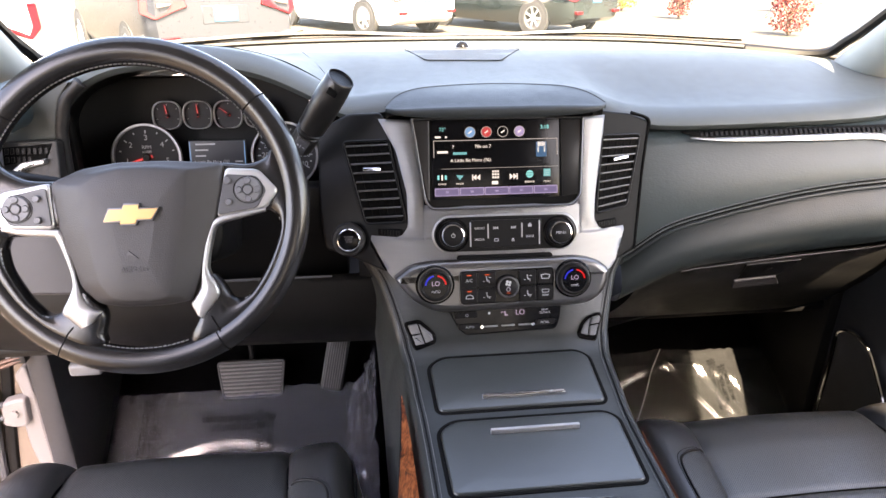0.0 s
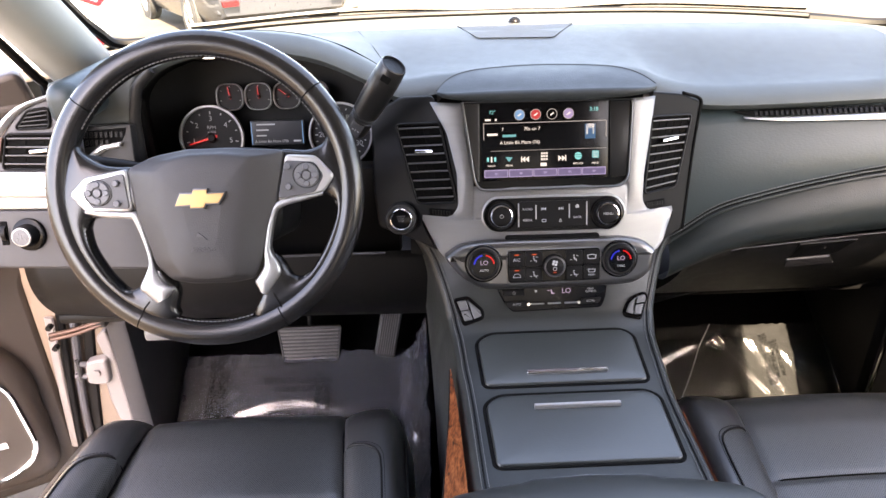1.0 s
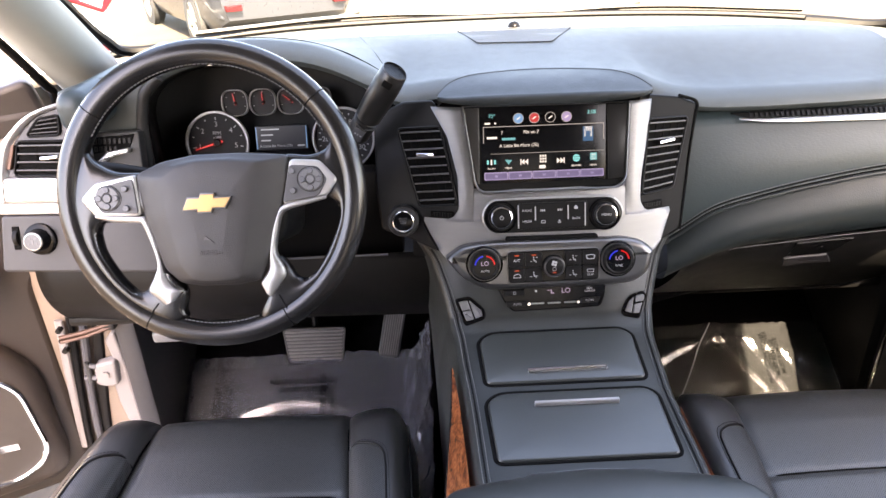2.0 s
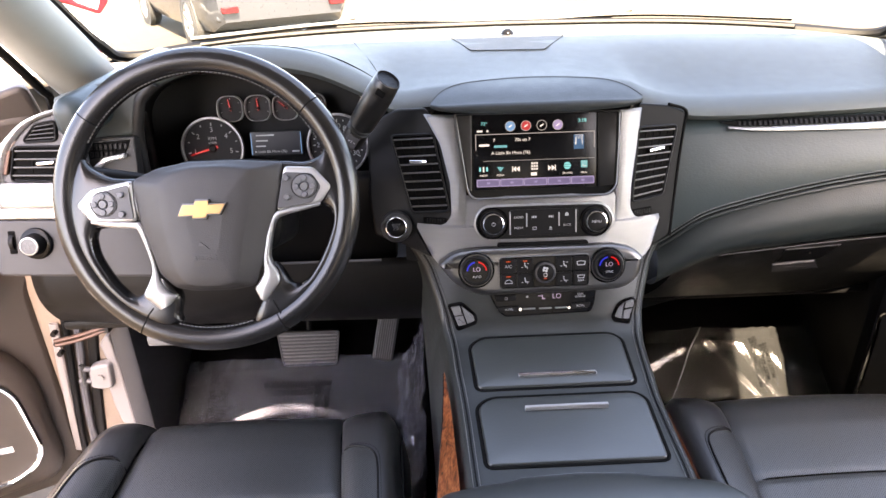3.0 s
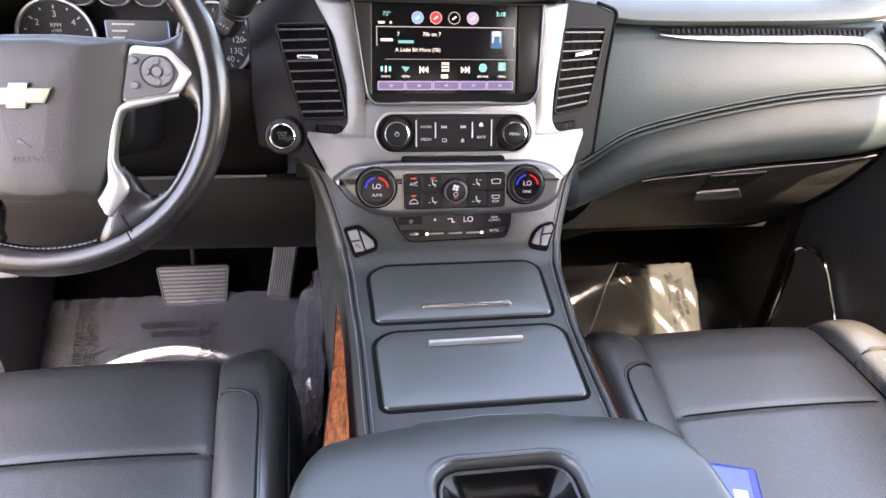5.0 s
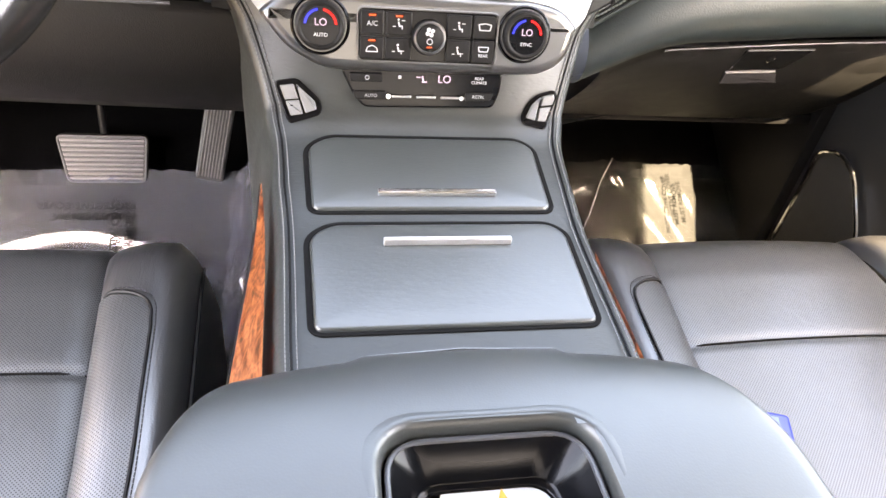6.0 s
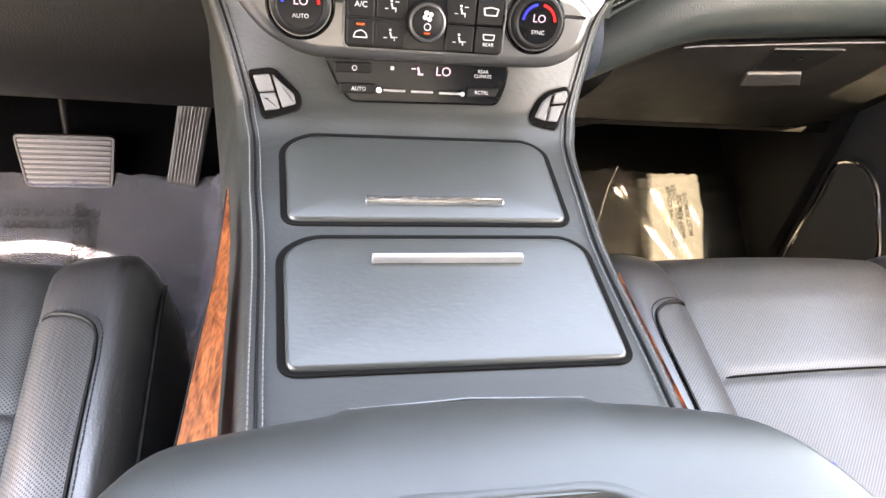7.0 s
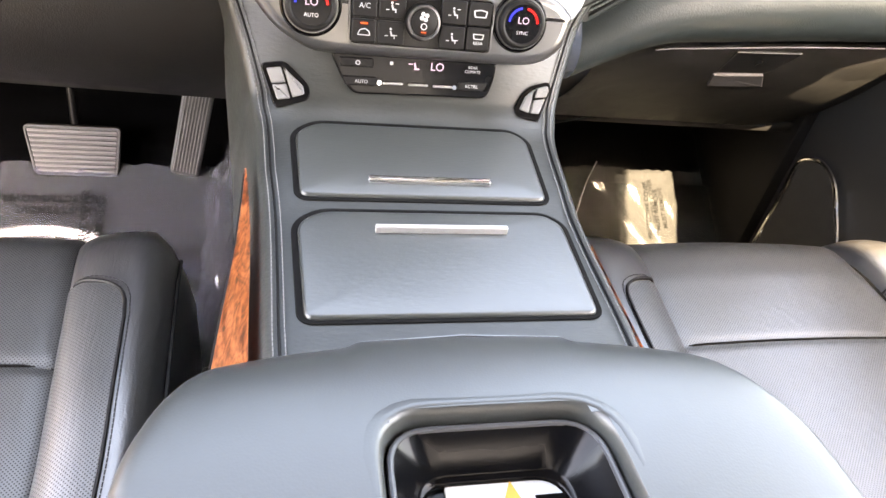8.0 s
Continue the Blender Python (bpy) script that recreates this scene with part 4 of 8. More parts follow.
def mesh_plate(name, outline, lo, hi, mat, parent, to, bevel=0.002, label="", crown=0.0, steps=3):
    return part(name, plate(outline, to, lo, hi, bevel, steps, crown), mat, parent, label, sharp=60)


for ang in (41, 142, 240, 299):
    a = radians(ang)
    c = Vector((0.1775 * math.cos(a), 0.1775 * math.sin(a), 0))
    rad, tan = Vector((math.cos(a), math.sin(a), 0)), Vector((0, 0, 1))
    loop = [WM @ (c + rad * 0.0161 * math.cos(k * math.pi / 10) + tan * 0.0161 * math.sin(k * math.pi / 10)) for k in range(20)]
    part("rim_seam", tube(loop, 0.0009, 5, closed=True), DARK, wheel)
for a0, a1 in ((28, 152), (251, 288)):
    run = [WM @ Vector((0.1622 * math.cos(radians(a)), 0.1622 * math.sin(radians(a)), 0.0065)) for a in span(a0, a1, 60)]
    part("rim_stitching", stitches(run, 0.0052, 0.0036, 0.0007), CONSTITCH, wheel, "grey cross stitching round the inside")

pad_out = rounded([(-0.0896, 0.0309), (-0.0574, 0.045), (-0.0181, 0.0518), (0.0361, 0.0527), (0.0998, 0.0482), (0.0975, 0.020), (0.0893, -0.014), (0.0755, -0.0504), (0.0684, -0.080), (0.0558, -0.1085),
                   (0.0273, -0.1128), (-0.020, -0.1125), (-0.045, -0.1075), (-0.0640, -0.0883), (-0.0718, -0.0604), (-0.083, -0.0206)], 0.007, 4)
bm = bmesh.new()
# raised face with a wide sloping facet along each side
loops = [[bm.verts.new(on_wheel(0.004 + (a - 0.004) * sx, -0.030 + (b + 0.030) * sy, lev)) for a, b in pad_out]
         for sx, sy, lev in ((0.97, 0.97, -0.012), (1, 1, 0.006), (1, 1, 0.010), (0.992, 0.990, 0.0135), (0.975, 0.974, 0.0160), (0.945, 0.950, 0.0180), (0.78, 0.925, 0.0245), (0.635, 0.90, 0.0300), (0.60, 0.87, 0.0312), (0.45, 0.70, 0.0332), (0.25, 0.40, 0.0346))]
for p, q in zip(loops, loops[1:]):
    for i in range(len(p)):
        bm.faces.new((p[i], p[(i + 1) % len(p)], q[(i + 1) % len(p)], q[i]))
bm.faces.new(loops[-1])
bm.faces.new(list(reversed(loops[0])))
hub = part("airbag_cover", bm, PADMAT, wheel, "soft grey-black airbag cover with sloping sides", sharp=60)
mesh_plate("hub_shroud", inset_outline(pad_out, 0.012), -0.06, -0.010, PLASTIC, wheel, on_wheel, 0.004)
# badge: a plain gold cross-bar shape with a chrome edge
bow = [(-0.0335, -0.0135), (-0.026, 0.0045), (-0.0095, 0.0045), (-0.0075, 0.010), (0.012, 0.010), (0.011, 0.0045), (0.0355, 0.0045), (0.0265, -0.0125), (0.0085, -0.0125), (0.0065, -0.018), (-0.013, -0.018), (-0.0115, -0.0135)]
bow = [(a * 0.88 + 0.0025, b * 0.88 - 0.0035) for a, b in bow]
badge = mesh_plate("badge_edge", bow, 0.034, 0.0385, PEWTER, hub, on_wheel, 0.0008, "dark chrome badge edge")
mesh_plate("badge", inset_outline(bow, 0.0018), 0.036, 0.0395, GOLD, hub, on_wheel, 0.0008, "gold badge face")
lettering("AIRBAG", 0.0085, WM @ pose(0.002, -0.068, 0.0352), EMBOSS, hub, "airbag_lettering")
mesh_plate("airbag_symbol", rounded([(-0.005, -0.052), (0.001, -0.052), (0.008, -0.056), (0.001, -0.050), (-0.003, -0.047)], 0.001), 0.034, 0.0356, EMBOSS, hub, on_wheel, 0.0003)

# leather grips: each spoke flows into the rim round a thumb opening
def rim_at(deg):
    return (0.1712 * math.cos(radians(deg)), 0.1712 * math.sin(radians(deg)))


open_l = [(-0.078, -0.024), (-0.110, -0.0285), (-0.133, -0.0285), (-0.1408, -0.0317), (-0.1440, -0.0390), (-0.1452, -0.0451), (-0.1414, -0.0665), (-0.1263, -0.0947), (-0.116, -0.108), (-0.1087, -0.1156), (-0.101, -0.1185), (-0.0937, -0.1163), (-0.0839, -0.1090), (-0.0765, -0.0980), (-0.068, -0.090)]
back_l = [(-0.078, 0.033), (-0.1164, 0.035), (-0.1399, 0.047), (-0.155, 0.060)] + [rim_at(a) for a in (175, 190, 202, 215, 227, 238, 250)] + [(-0.0437, -0.1540), (-0.0446, -0.1434), (-0.041, -0.1200), (-0.054, -0.100)]
open_r = [(0.080, -0.015), (0.097, -0.0170), (0.120, -0.0118), (0.1412, -0.0074), (0.150, -0.0095), (0.1565, -0.016), (0.1592, -0.0244), (0.1569, -0.0391), (0.1431, -0.0713), (0.1266, -0.0976), (0.118, -0.105), (0.1109, -0.1090), (0.104, -0.108), (0.0994, -0.1040), (0.0914, -0.0900), (0.082, -0.078)]
back_r = [(0.080, 0.047), (0.0999, 0.0494), (0.125, 0.0472), (0.1449, 0.0541), (0.156, 0.068)] + [rim_at(a) for a in (15, 3, -12, -28, -40, -52, -62, -72)] + [(0.0514, -0.1500), (0.0619, -0.1281), (0.060, -0.108)]
for inner, outer in ((open_l, back_l), (open_r, back_r)):
    pi_, po_ = (smooth_path([(a, b, 0) for a, b in run], 5) for run in (inner, outer))

    def ribbon(i, k):
        c, sn = math.cos(2 * math.pi * k), math.sin(2 * math.pi * k)
        q = pi_[i].lerp(po_[i], 0.5 - 0.5 * math.copysign(abs(c) ** 0.7, c))
        return on_wheel(q.x, q.y, 0.0135 * math.copysign(abs(sn) ** 0.6, sn))
    part("grip", sheet(ribbon, list(range(len(pi_))), [k / 28 for k in range(29)]), RIMLEATHER, wheel, "padded leather grip flowing into the rim", sharp=80)
for run in (open_l[4:11], open_r[5:12]):
    run = smooth_path([on_wheel(a * 1.014, b * 1.014, 0.0105) for a, b in run], 6)
    part("grip_stitching", stitches(run, 0.0052, 0.0036, 0.0007), CONSTITCH, wheel, "grey cross stitching")
for run in ([(-0.0755, -0.1326), (-0.0820, -0.1400), (-0.0874, -0.1500)], [(0.0769, -0.1272), (0.0820, -0.1370), (0.0865, -0.1480)]):
    part("grip_seam", tube([on_wheel(a, b, 0.0133) for a, b in run], 0.0010, 5), DARK, wheel)

# silver bezels with switches
for outl, panel, cx_, cy_ in (([(-0.1595, 0.0022), (-0.1396, 0.0222), (-0.0885, 0.0311), (-0.0860, -0.0204), (-0.1425, -0.0195)], [(-0.1417, 0.0029), (-0.1313, 0.0174), (-0.0920, 0.0262), (-0.0880, -0.0175), (-0.1332, -0.0154)], -0.1238, 0.003),
                              ([(0.1015, 0.0424), (0.1383, 0.0400), (0.1602, 0.0153), (0.1457, -0.0046), (0.0893, -0.0140)], [(0.1010, 0.0351), (0.1363, 0.0323), (0.1470, 0.0158), (0.1355, -0.0042), (0.0905, -0.0111)], 0.1266, 0.0167)):
    sx = -1 if cx_ < 0 else 1
    bez = mesh_plate("switch_bezel", rounded(outl, 0.006), 0.004, 0.0165, SILVERBRIGHT, wheel, on_wheel, 0.003, "satin silver switch bezel")
    mesh_plate("switch_panel", rounded(panel, 0.005), 0.014, 0.0182, SWITCHGREY, bez, on_wheel, 0.001, "grey switch panel")
    part("panel_groove", tube([on_wheel(cx_ + 0.0165 * math.cos(k * math.pi / 12), cy_ + 0.0155 * math.sin(k * math.pi / 12), 0.0182) for k in range(24)], 0.0005, 5, closed=True), DARK, bez)
    part("direction_pad", ring([(cx_ + 0.0145 * math.cos(k * math.pi / 12), cy_ + 0.0145 * math.sin(k * math.pi / 12)) for k in range(24)],
                               [(cx_ + 0.0060 * math.cos(k * math.pi / 12), cy_ + 0.0060 * math.sin(k * math.pi / 12)) for k in range(24)], on_wheel, 0.017, 0.0205, 0.001), SWITCHGREY2, bez)
    part("button", lathe([(0, 0.0215), (0.0045, 0.0215), (0.0052, 0.0205), (0.0052, 0.017), (0, 0.017)], WM @ pose(cx_, cy_, 0), 20), SWITCHGREY2, bez)
    for dx, dy in ((0.0102, 0), (-0.0102, 0), (0, 0.0102), (0, -0.0102), (-0.0222 * sx, 0.0108), (-0.0222 * sx, -0.0132)):
        part("button", lathe([(0, 0.0222), (0.0032, 0.0222), (0.0040, 0.0208), (0.0040, 0.017), (0, 0.017)], WM @ pose(cx_ + dx, cy_ + dy, 0), 14), SWITCHLIGHT, bez)
trims = (([(-0.1425, -0.0215), (-0.120, -0.0272), (-0.0925, -0.0295), (-0.0855, -0.0340), (-0.0755, -0.0633), (-0.0722, -0.0830), (-0.0775, -0.0980), (-0.0860, -0.1151), (-0.0790, -0.1235), (-0.0666, -0.1346)],
          [(-0.1425, -0.0165), (-0.115, -0.0190), (-0.0894, -0.0205), (-0.0785, -0.0255), (-0.0690, -0.0640), (-0.0658, -0.0870), (-0.0625, -0.0990), (-0.0540, -0.1120), (-0.0437, -0.1170), (-0.0540, -0.1290)]),
         ([(0.1443, -0.0085), (0.118, -0.0150), (0.0945, -0.0210), (0.0852, -0.0301), (0.0775, -0.0624), (0.0775, -0.0760), (0.0850, -0.0900), (0.0876, -0.1019), (0.0800, -0.1140), (0.0677, -0.1298)],
          [(0.1457, -0.0035), (0.118, -0.0075), (0.0920, -0.0125), (0.0796, -0.0269), (0.0705, -0.0640), (0.0684, -0.0800), (0.0670, -0.0935), (0.0600, -0.1050), (0.0556, -0.1126), (0.0610, -0.1240)]))
for outer, inner in trims:
    po_, pi_ = (smooth_path([(a, b, 0) for a, b in run], 5) for run in (outer, inner))

    def trim(i, k):
        q = po_[i].lerp(pi_[i], lerp_table([(0, 0), (0.2, 0), (0.35, 0.10), (0.65, 0.90), (0.8, 1), (1, 1)], k))
        return on_wheel(q.x, q.y, lerp_table([(0, 0.002), (0.2, 0.0135), (0.35, 0.0162), (0.5, 0.0166), (0.65, 0.0162), (0.8, 0.0135), (1, 0.002)], k))
    part("spoke_trim", sheet(trim, list(range(len(po_))), [0, 0.2, 0.27, 0.35, 0.5, 0.65, 0.73, 0.8, 1.0]), SILVER, wheel, "satin silver spoke trim", sharp=80)

# steering column with stalks
column = thing("steering_column", "black plastic steering column shroud with indicator stalk", "steering column", (-0.44, 0.02, 1.12))
cm = frame_at(WC, (1, 0, 0), (0, math.sin(WT), math.cos(WT)))
part("shroud", plate(rounded([(-0.075, -0.075), (0.075, -0.075), (0.085, 0.02), (0.06, 0.055), (-0.06, 0.055), (-0.085, 0.02)], 0.03, 5), on(cm), -0.20, -0.055, 0.012), PLASTIC, column, "black column shroud")
part("indicator_stalk", tube(smooth_path([cm @ Vector((-0.07, 0.02, -0.09)), cm @ Vector((-0.12, 0.032, -0.075)), cm @ Vector((-0.19, 0.042, -0.055))], 6), lambda k: 0.007 + 0.006 * k, 12), PLASTIC, column, "black indicator stalk")
gear = thing("gear_lever", "black column-mounted gear lever with a ribbed grip", "gear lever", (-0.27, 0.02, 1.25))
p0, p1 = Vector((-0.270, 0.020, 1.240)), Vector((-0.2105, -0.020, 1.334))
axis = (p1 - p0).normalized()
gm = Matrix.Translation(p0) @ axis.to_track_quat("Z", "Y").to_matrix().to_4x4()
L = (p1 - p0).length
part("shaft", tube([(-0.36, 0.07, 1.17), (-0.31, 0.045, 1.205), tuple(p0 + axis * 0.005)], 0.011, 12), PLASTIC, gear)
part("grip", lathe([(0, -0.002), (0.0150, -0.002), (0.0165, 0.004), (0.0168, 0.026), (0.0150, 0.027), (0.0150, 0.0285), (0.0172, 0.0295), (0.0174, 0.0320), (0.0156, 0.0330), (0.0156, 0.0345), (0.0180, 0.0360), (0.0192, L * 0.6), (0.0192, L - 0.022), (0.0186, L - 0.020), (0.0190, L - 0.018), (0.0176, L), (0.0160, L + 0.002), (0.0156, L)], gm, 32), LEVER, gear, "satin black grip")
part("end_disc", lathe([(0.0157, L), (0.0150, L - 0.0015), (0.0, L - 0.0005)], gm, 32), CARPET, gear, "matt black end disc")
part("end_ring", lathe([(0.0163, L + 0.001), (0.0168, L + 0.0018), (0.0173, L + 0.001)], gm, 32), PEWTER, gear, "bright end ring")
gs = gm @ Matrix.Rotation(radians(-66), 4, "Z")
sw_ = part("manual_switch", box(-0.0085, 0.0085, -0.0182, -0.0130, 0.003, 0.0235, 0.0012, 2, gs), ENDGREY2, gear, "grey rocker with white marks")
part("switch_mark", join(box(-0.0050, -0.0022, -0.0186, -0.0180, 0.0128, 0.0136, 0, m=gs), box(-0.0040, -0.0032, -0.0186, -0.0180, 0.0118, 0.0146, 0, m=gs), box(-0.0004, 0.0004, -0.0186, -0.0180, 0.0112, 0.0150, 0, m=gs), box(0.0030, 0.0060, -0.0186, -0.0180, 0.0128, 0.0136, 0, m=gs)), MARK, sw_)
part("release_button", box(-0.0065, 0.0065, -0.0204, -0.0150, L - 0.0165, L - 0.0075, 0.0015, 2, gs), DARK, gear, "dark thumb button")

# ================= instrument cluster =================
cl = thing("instrument_cluster", "black instrument cluster with round gauges and red needles", "instrument cluster", (-0.43, 0.2, 1.12))
part("housing_back", plate([(-0.645, 1.08), (-0.235, 1.08), (-0.235, 1.262), (-0.275, 1.280), (-0.33, 1.300), (-0.60, 1.300), (-0.636, 1.282), (-0.645, 1.262)], lambda a, b, l: Vector((a, 0.250 - l, b)), 0, 0.014, 0.002, 1), GAUGEFACE, cl)
bm = bmesh.new()
fl = rounded([(-0.63, 1.105), (-0.245, 1.105), (-0.232, 1.18), (-0.258, 1.266), (-0.33, 1.302), (-0.42, 1.314), (-0.52, 1.307), (-0.60, 1.28), (-0.632, 1.24)], 0.03, 4)
near = [(a * 1.0, b + 0.004) for a, b in inset_outline(fl, -0.006)]
lo_ = [bm.verts.new((a, 0.236, b)) for a, b in fl]
hi_ = [bm.verts.new((a, 0.105, b + 0.012)) for a, b in near]
for i in range(len(lo_)):
    bm.faces.new((lo_[i], lo_[(i + 1) % len(lo_)], hi_[(i + 1) % len(lo_)], hi_[i]))
part("bowl", bm, PLASTIC, cl, "dark tapering surround of the gauges")


def gauge(x, z, r, numbers, needle, name, sweep=(225, -45), small=False):
    m = frame_at((x, 0.196 + (z - 1.19) * 0.22, z), (1, 0, 0), (0, 0.22, 0.97))
    pw = 0.72 if small else 1.0
    edge_ = lambda q: [(q * math.copysign(abs(math.cos(k * math.pi / 24)) ** pw, math.cos(k * math.pi / 24)), q * math.copysign(abs(math.sin(k * math.pi / 24)) ** pw, math.sin(k * math.pi / 24))) for k in range(48)]
    g = part(name, plate(edge_(r), on(m), 0, 0.002, 0.0003, 1), GAUGEFACE, cl, "black gauge face with white marks")
    part("bezel", ring(edge_(r * 1.065), edge_(r * 0.985), on(m), 0.0, 0.009, 0.0007), SILVER, g, "bright bezel ring")
    nt = len(numbers) if numbers else 5
    marks = []
    for k in range((nt - 1) * 2 + 1):
        a = radians(sweep[0] + (sweep[1] - sweep[0]) * k / ((nt - 1) * 2))
        l_ = 0.10 if k % 2 == 0 else 0.06
        marks.append(box(r * (0.86 - l_), r * 0.86, -r * 0.018, r * 0.018, 0.0022, 0.0030, 0, m=m @ Matrix.Rotation(a, 4, "Z")))
    part("tick_marks", join(*marks), MARK, g)
    for k, t in enumerate(numbers):
        if t:
            a = radians(sweep[0] + (sweep[1] - sweep[0]) * k / (nt - 1))
            lettering(t, r * 0.24, m @ pose(r * 0.62 * math.cos(a), r * 0.62 * math.sin(a), 0.0026), MARK, g, "numeral", depth=0.0001)
    a = radians(needle)
    nm = m @ Matrix.Rotation(a, 4, "Z")
    bm = bmesh.new()
    for z_ in (0.0045, 0.0062):
        for px_, py_ in ((-r * 0.18, -r * 0.045), (r * 0.78, -r * 0.012), (r * 0.78, r * 0.012), (-r * 0.18, r * 0.045)):
            bm.verts.new(nm @ Vector((px_, py_, z_)))
    bm.verts.ensure_lookup_table()
    v = bm.verts
    for q in ((0, 1, 2, 3), (7, 6, 5, 4), (0, 4, 5, 1), (1, 5, 6, 2), (2, 6, 7, 3), (3, 7, 4, 0)):
        bm.faces.new([v[i] for i in q])
    part("needle", bm, NEEDLE, g, "red needle", smooth=False)
    part("cap", lathe([(0, 0.009), (r * 0.10, 0.009), (r * 0.14, 0.006), (r * 0.14, 0.003), (0, 0.003)], m, 20), PLASTIC, g)
    return g, m


g, m = gauge(-0.5220, 1.183, 0.0495, ["0", "1", "2", "3", "4", "5", "6"], 196, "tachometer", (240, -60))
lettering("RPM", 0.0078, m @ pose(0, 0.016, 0.0026), MARK, g, "lettering", depth=0.0001)
lettering("x1000", 0.0055, m @ pose(0, 0.009, 0.0026), MARK, g, "lettering", depth=0.0001)
gauge(-0.311, 1.182, 0.0495, ["0", "10", "20", "30", "40", "60", "80", "100", "120", "130", "140"], 215, "speedometer", (240, -60))
for x, nd in ((-0.486, 100), (-0.440, 95), (-0.394, 140), (-0.348, 110)):
    gauge(x, 1.2455, 0.0205, ["", "", ""], nd, "small_gauge", (200, -20), True)
dm = frame_at((-0.4145, 0.194, 1.190), (1, 0, 0), (0, 0.22, 0.97))
dic = part("information_display", plate(rounded([(-0.0435, -0.022), (0.0435, -0.022), (0.0435, 0.018), (-0.0435, 0.018)], 0.003), on(dm), 0, 0.004, 0.001), DICGLOW, cl, "grey-blue lit driver display")
for y_, w_, x_ in ((0.012, 0.030, -0.018), (0.003, 0.020, -0.024), (-0.006, 0.016, -0.026)):
    part("text_bar", box(x_ - w_ / 2, x_ + w_ / 2, y_ - 0.0011, y_ + 0.0011, 0.004, 0.0044, 0, m=dm), MARK, dic)
lettering("A Little Bit More (76)", 0.0062, dm @ pose(-0.010, -0.0155, 0.0043), MARK, dic, "lettering", depth=0.0001)
for x_ in (-0.0415, 0.0415):
    part("edge_line", box(x_ - 0.0006, x_ + 0.0006, -0.020, 0.016, 0.004, 0.0044, 0, m=dm), BLUE, dic)
part("text_bar", box(0.026, 0.038, -0.017, -0.0145, 0.004, 0.0044, 0, m=dm), MARK, dic)

# ================= centre stack =================
TAILL = [(1.045, -0.138), (1.060, -0.157), (1.1075, -0.182), (1.1120, -0.180)]
TAILR = [(1.045, 0.150), (1.060, 0.172), (1.1065, 0.189), (1.1120, 0.187)]
bm = sheet(lambda z, u: on_face(lerp_table(TAILL, z) + (lerp_table(TAILR, z) - lerp_table(TAILL, z)) * u, z, 0.0070), span(1.045, 1.112, 12), span(0, 1, 40))
bmesh.ops.solidify(bm, geom=bm.faces[:], thickness=0.012)
part("silver_frame", bm, SILVER, dash, "satin silver centre frame", sharp=60)
bm = sheet(lambda z, u: on_face(-0.112 + 0.232 * u, z, 0.0070 - 0.004 * max(0.0, (z - 1.150) / 0.006)), span(1.110, 1.156, 10), span(0, 1, 30))
bmesh.ops.solidify(bm, geom=bm.faces[:], thickness=0.012)
part("frame_crossbar", bm, SILVER, dash, "satin silver band below the screen", sharp=60)
for sx, eo, ei in ((-1, [(1.1045, -0.1790), (1.1095, -0.150), (1.116, -0.136), (1.128, -0.1290), (1.172, -0.1295), (1.227, -0.1425), (1.267, -0.165)], [(1.1045, -0.108), (1.166, -0.1062), (1.270, -0.1205)]),
                   (1, [(1.1045, 0.1850), (1.1085, 0.158), (1.116, 0.145), (1.128, 0.1390), (1.163, 0.1405), (1.218, 0.1495), (1.266, 0.1555)], [(1.1045, 0.116), (1.166, 0.1150), (1.268, 0.1190)])):
    def upright(z, u):
        a, b = lerp_table(eo, z), lerp_table(ei, z)
        dome = 0.0020 * math.sin(math.pi * u) ** 0.8 * min(1.0, max(0.0, (z - 1.112) / 0.03))
        return on_face(a + (b - a) * u, z, 0.0074 + dome)
    bm = sheet(upright, span(1.110, 1.267, 30), span(0, 1, 13))
    bmesh.ops.solidify(bm, geom=bm.faces[:], thickness=0.014 * -sx)
    part("frame_upright", bm, SILVER, dash, "domed satin silver upright", sharp=80)
# cheeks that hold the vents
lcheek = rounded([(-0.250, 1.248), (-0.205, 1.272), (-0.160, 1.276), (-0.139, 1.227), (-0.126, 1.172), (-0.122, 1.110), (-0.182, 1.104), (-0.158, 1.062), (-0.205, 1.078), (-0.246, 1.086), (-0.252, 1.14)], 0.006, 3)
rcheek = rounded([(0.150, 1.274), (0.200, 1.266), (0.2335, 1.252), (0.222, 1.190), (0.208, 1.075), (0.172, 1.062), (0.189, 1.104), (0.133, 1.108), (0.138, 1.163), (0.147, 1.218)], 0.006, 3)
mesh_plate("vent_cheek", lcheek, -0.03, 0.003, PLASTIC, dash, on_face, 0.003, "dark vent surround")
mesh_plate("vent_cheek", rcheek, -0.03, 0.003, CHEEK, dash, on_face, 0.003, "dark vent surround")
part("surround_gap", tube(smooth_path([on_face(a, b, 0.0015) for a, b in ((0.203, 1.2665), (0.2335, 1.254), (0.2310, 1.232), (0.2235, 1.190), (0.2155, 1.130), (0.2085, 1.074))], 4), 0.0026, 6), DARK, dash, "dark gap beside the vent surround")


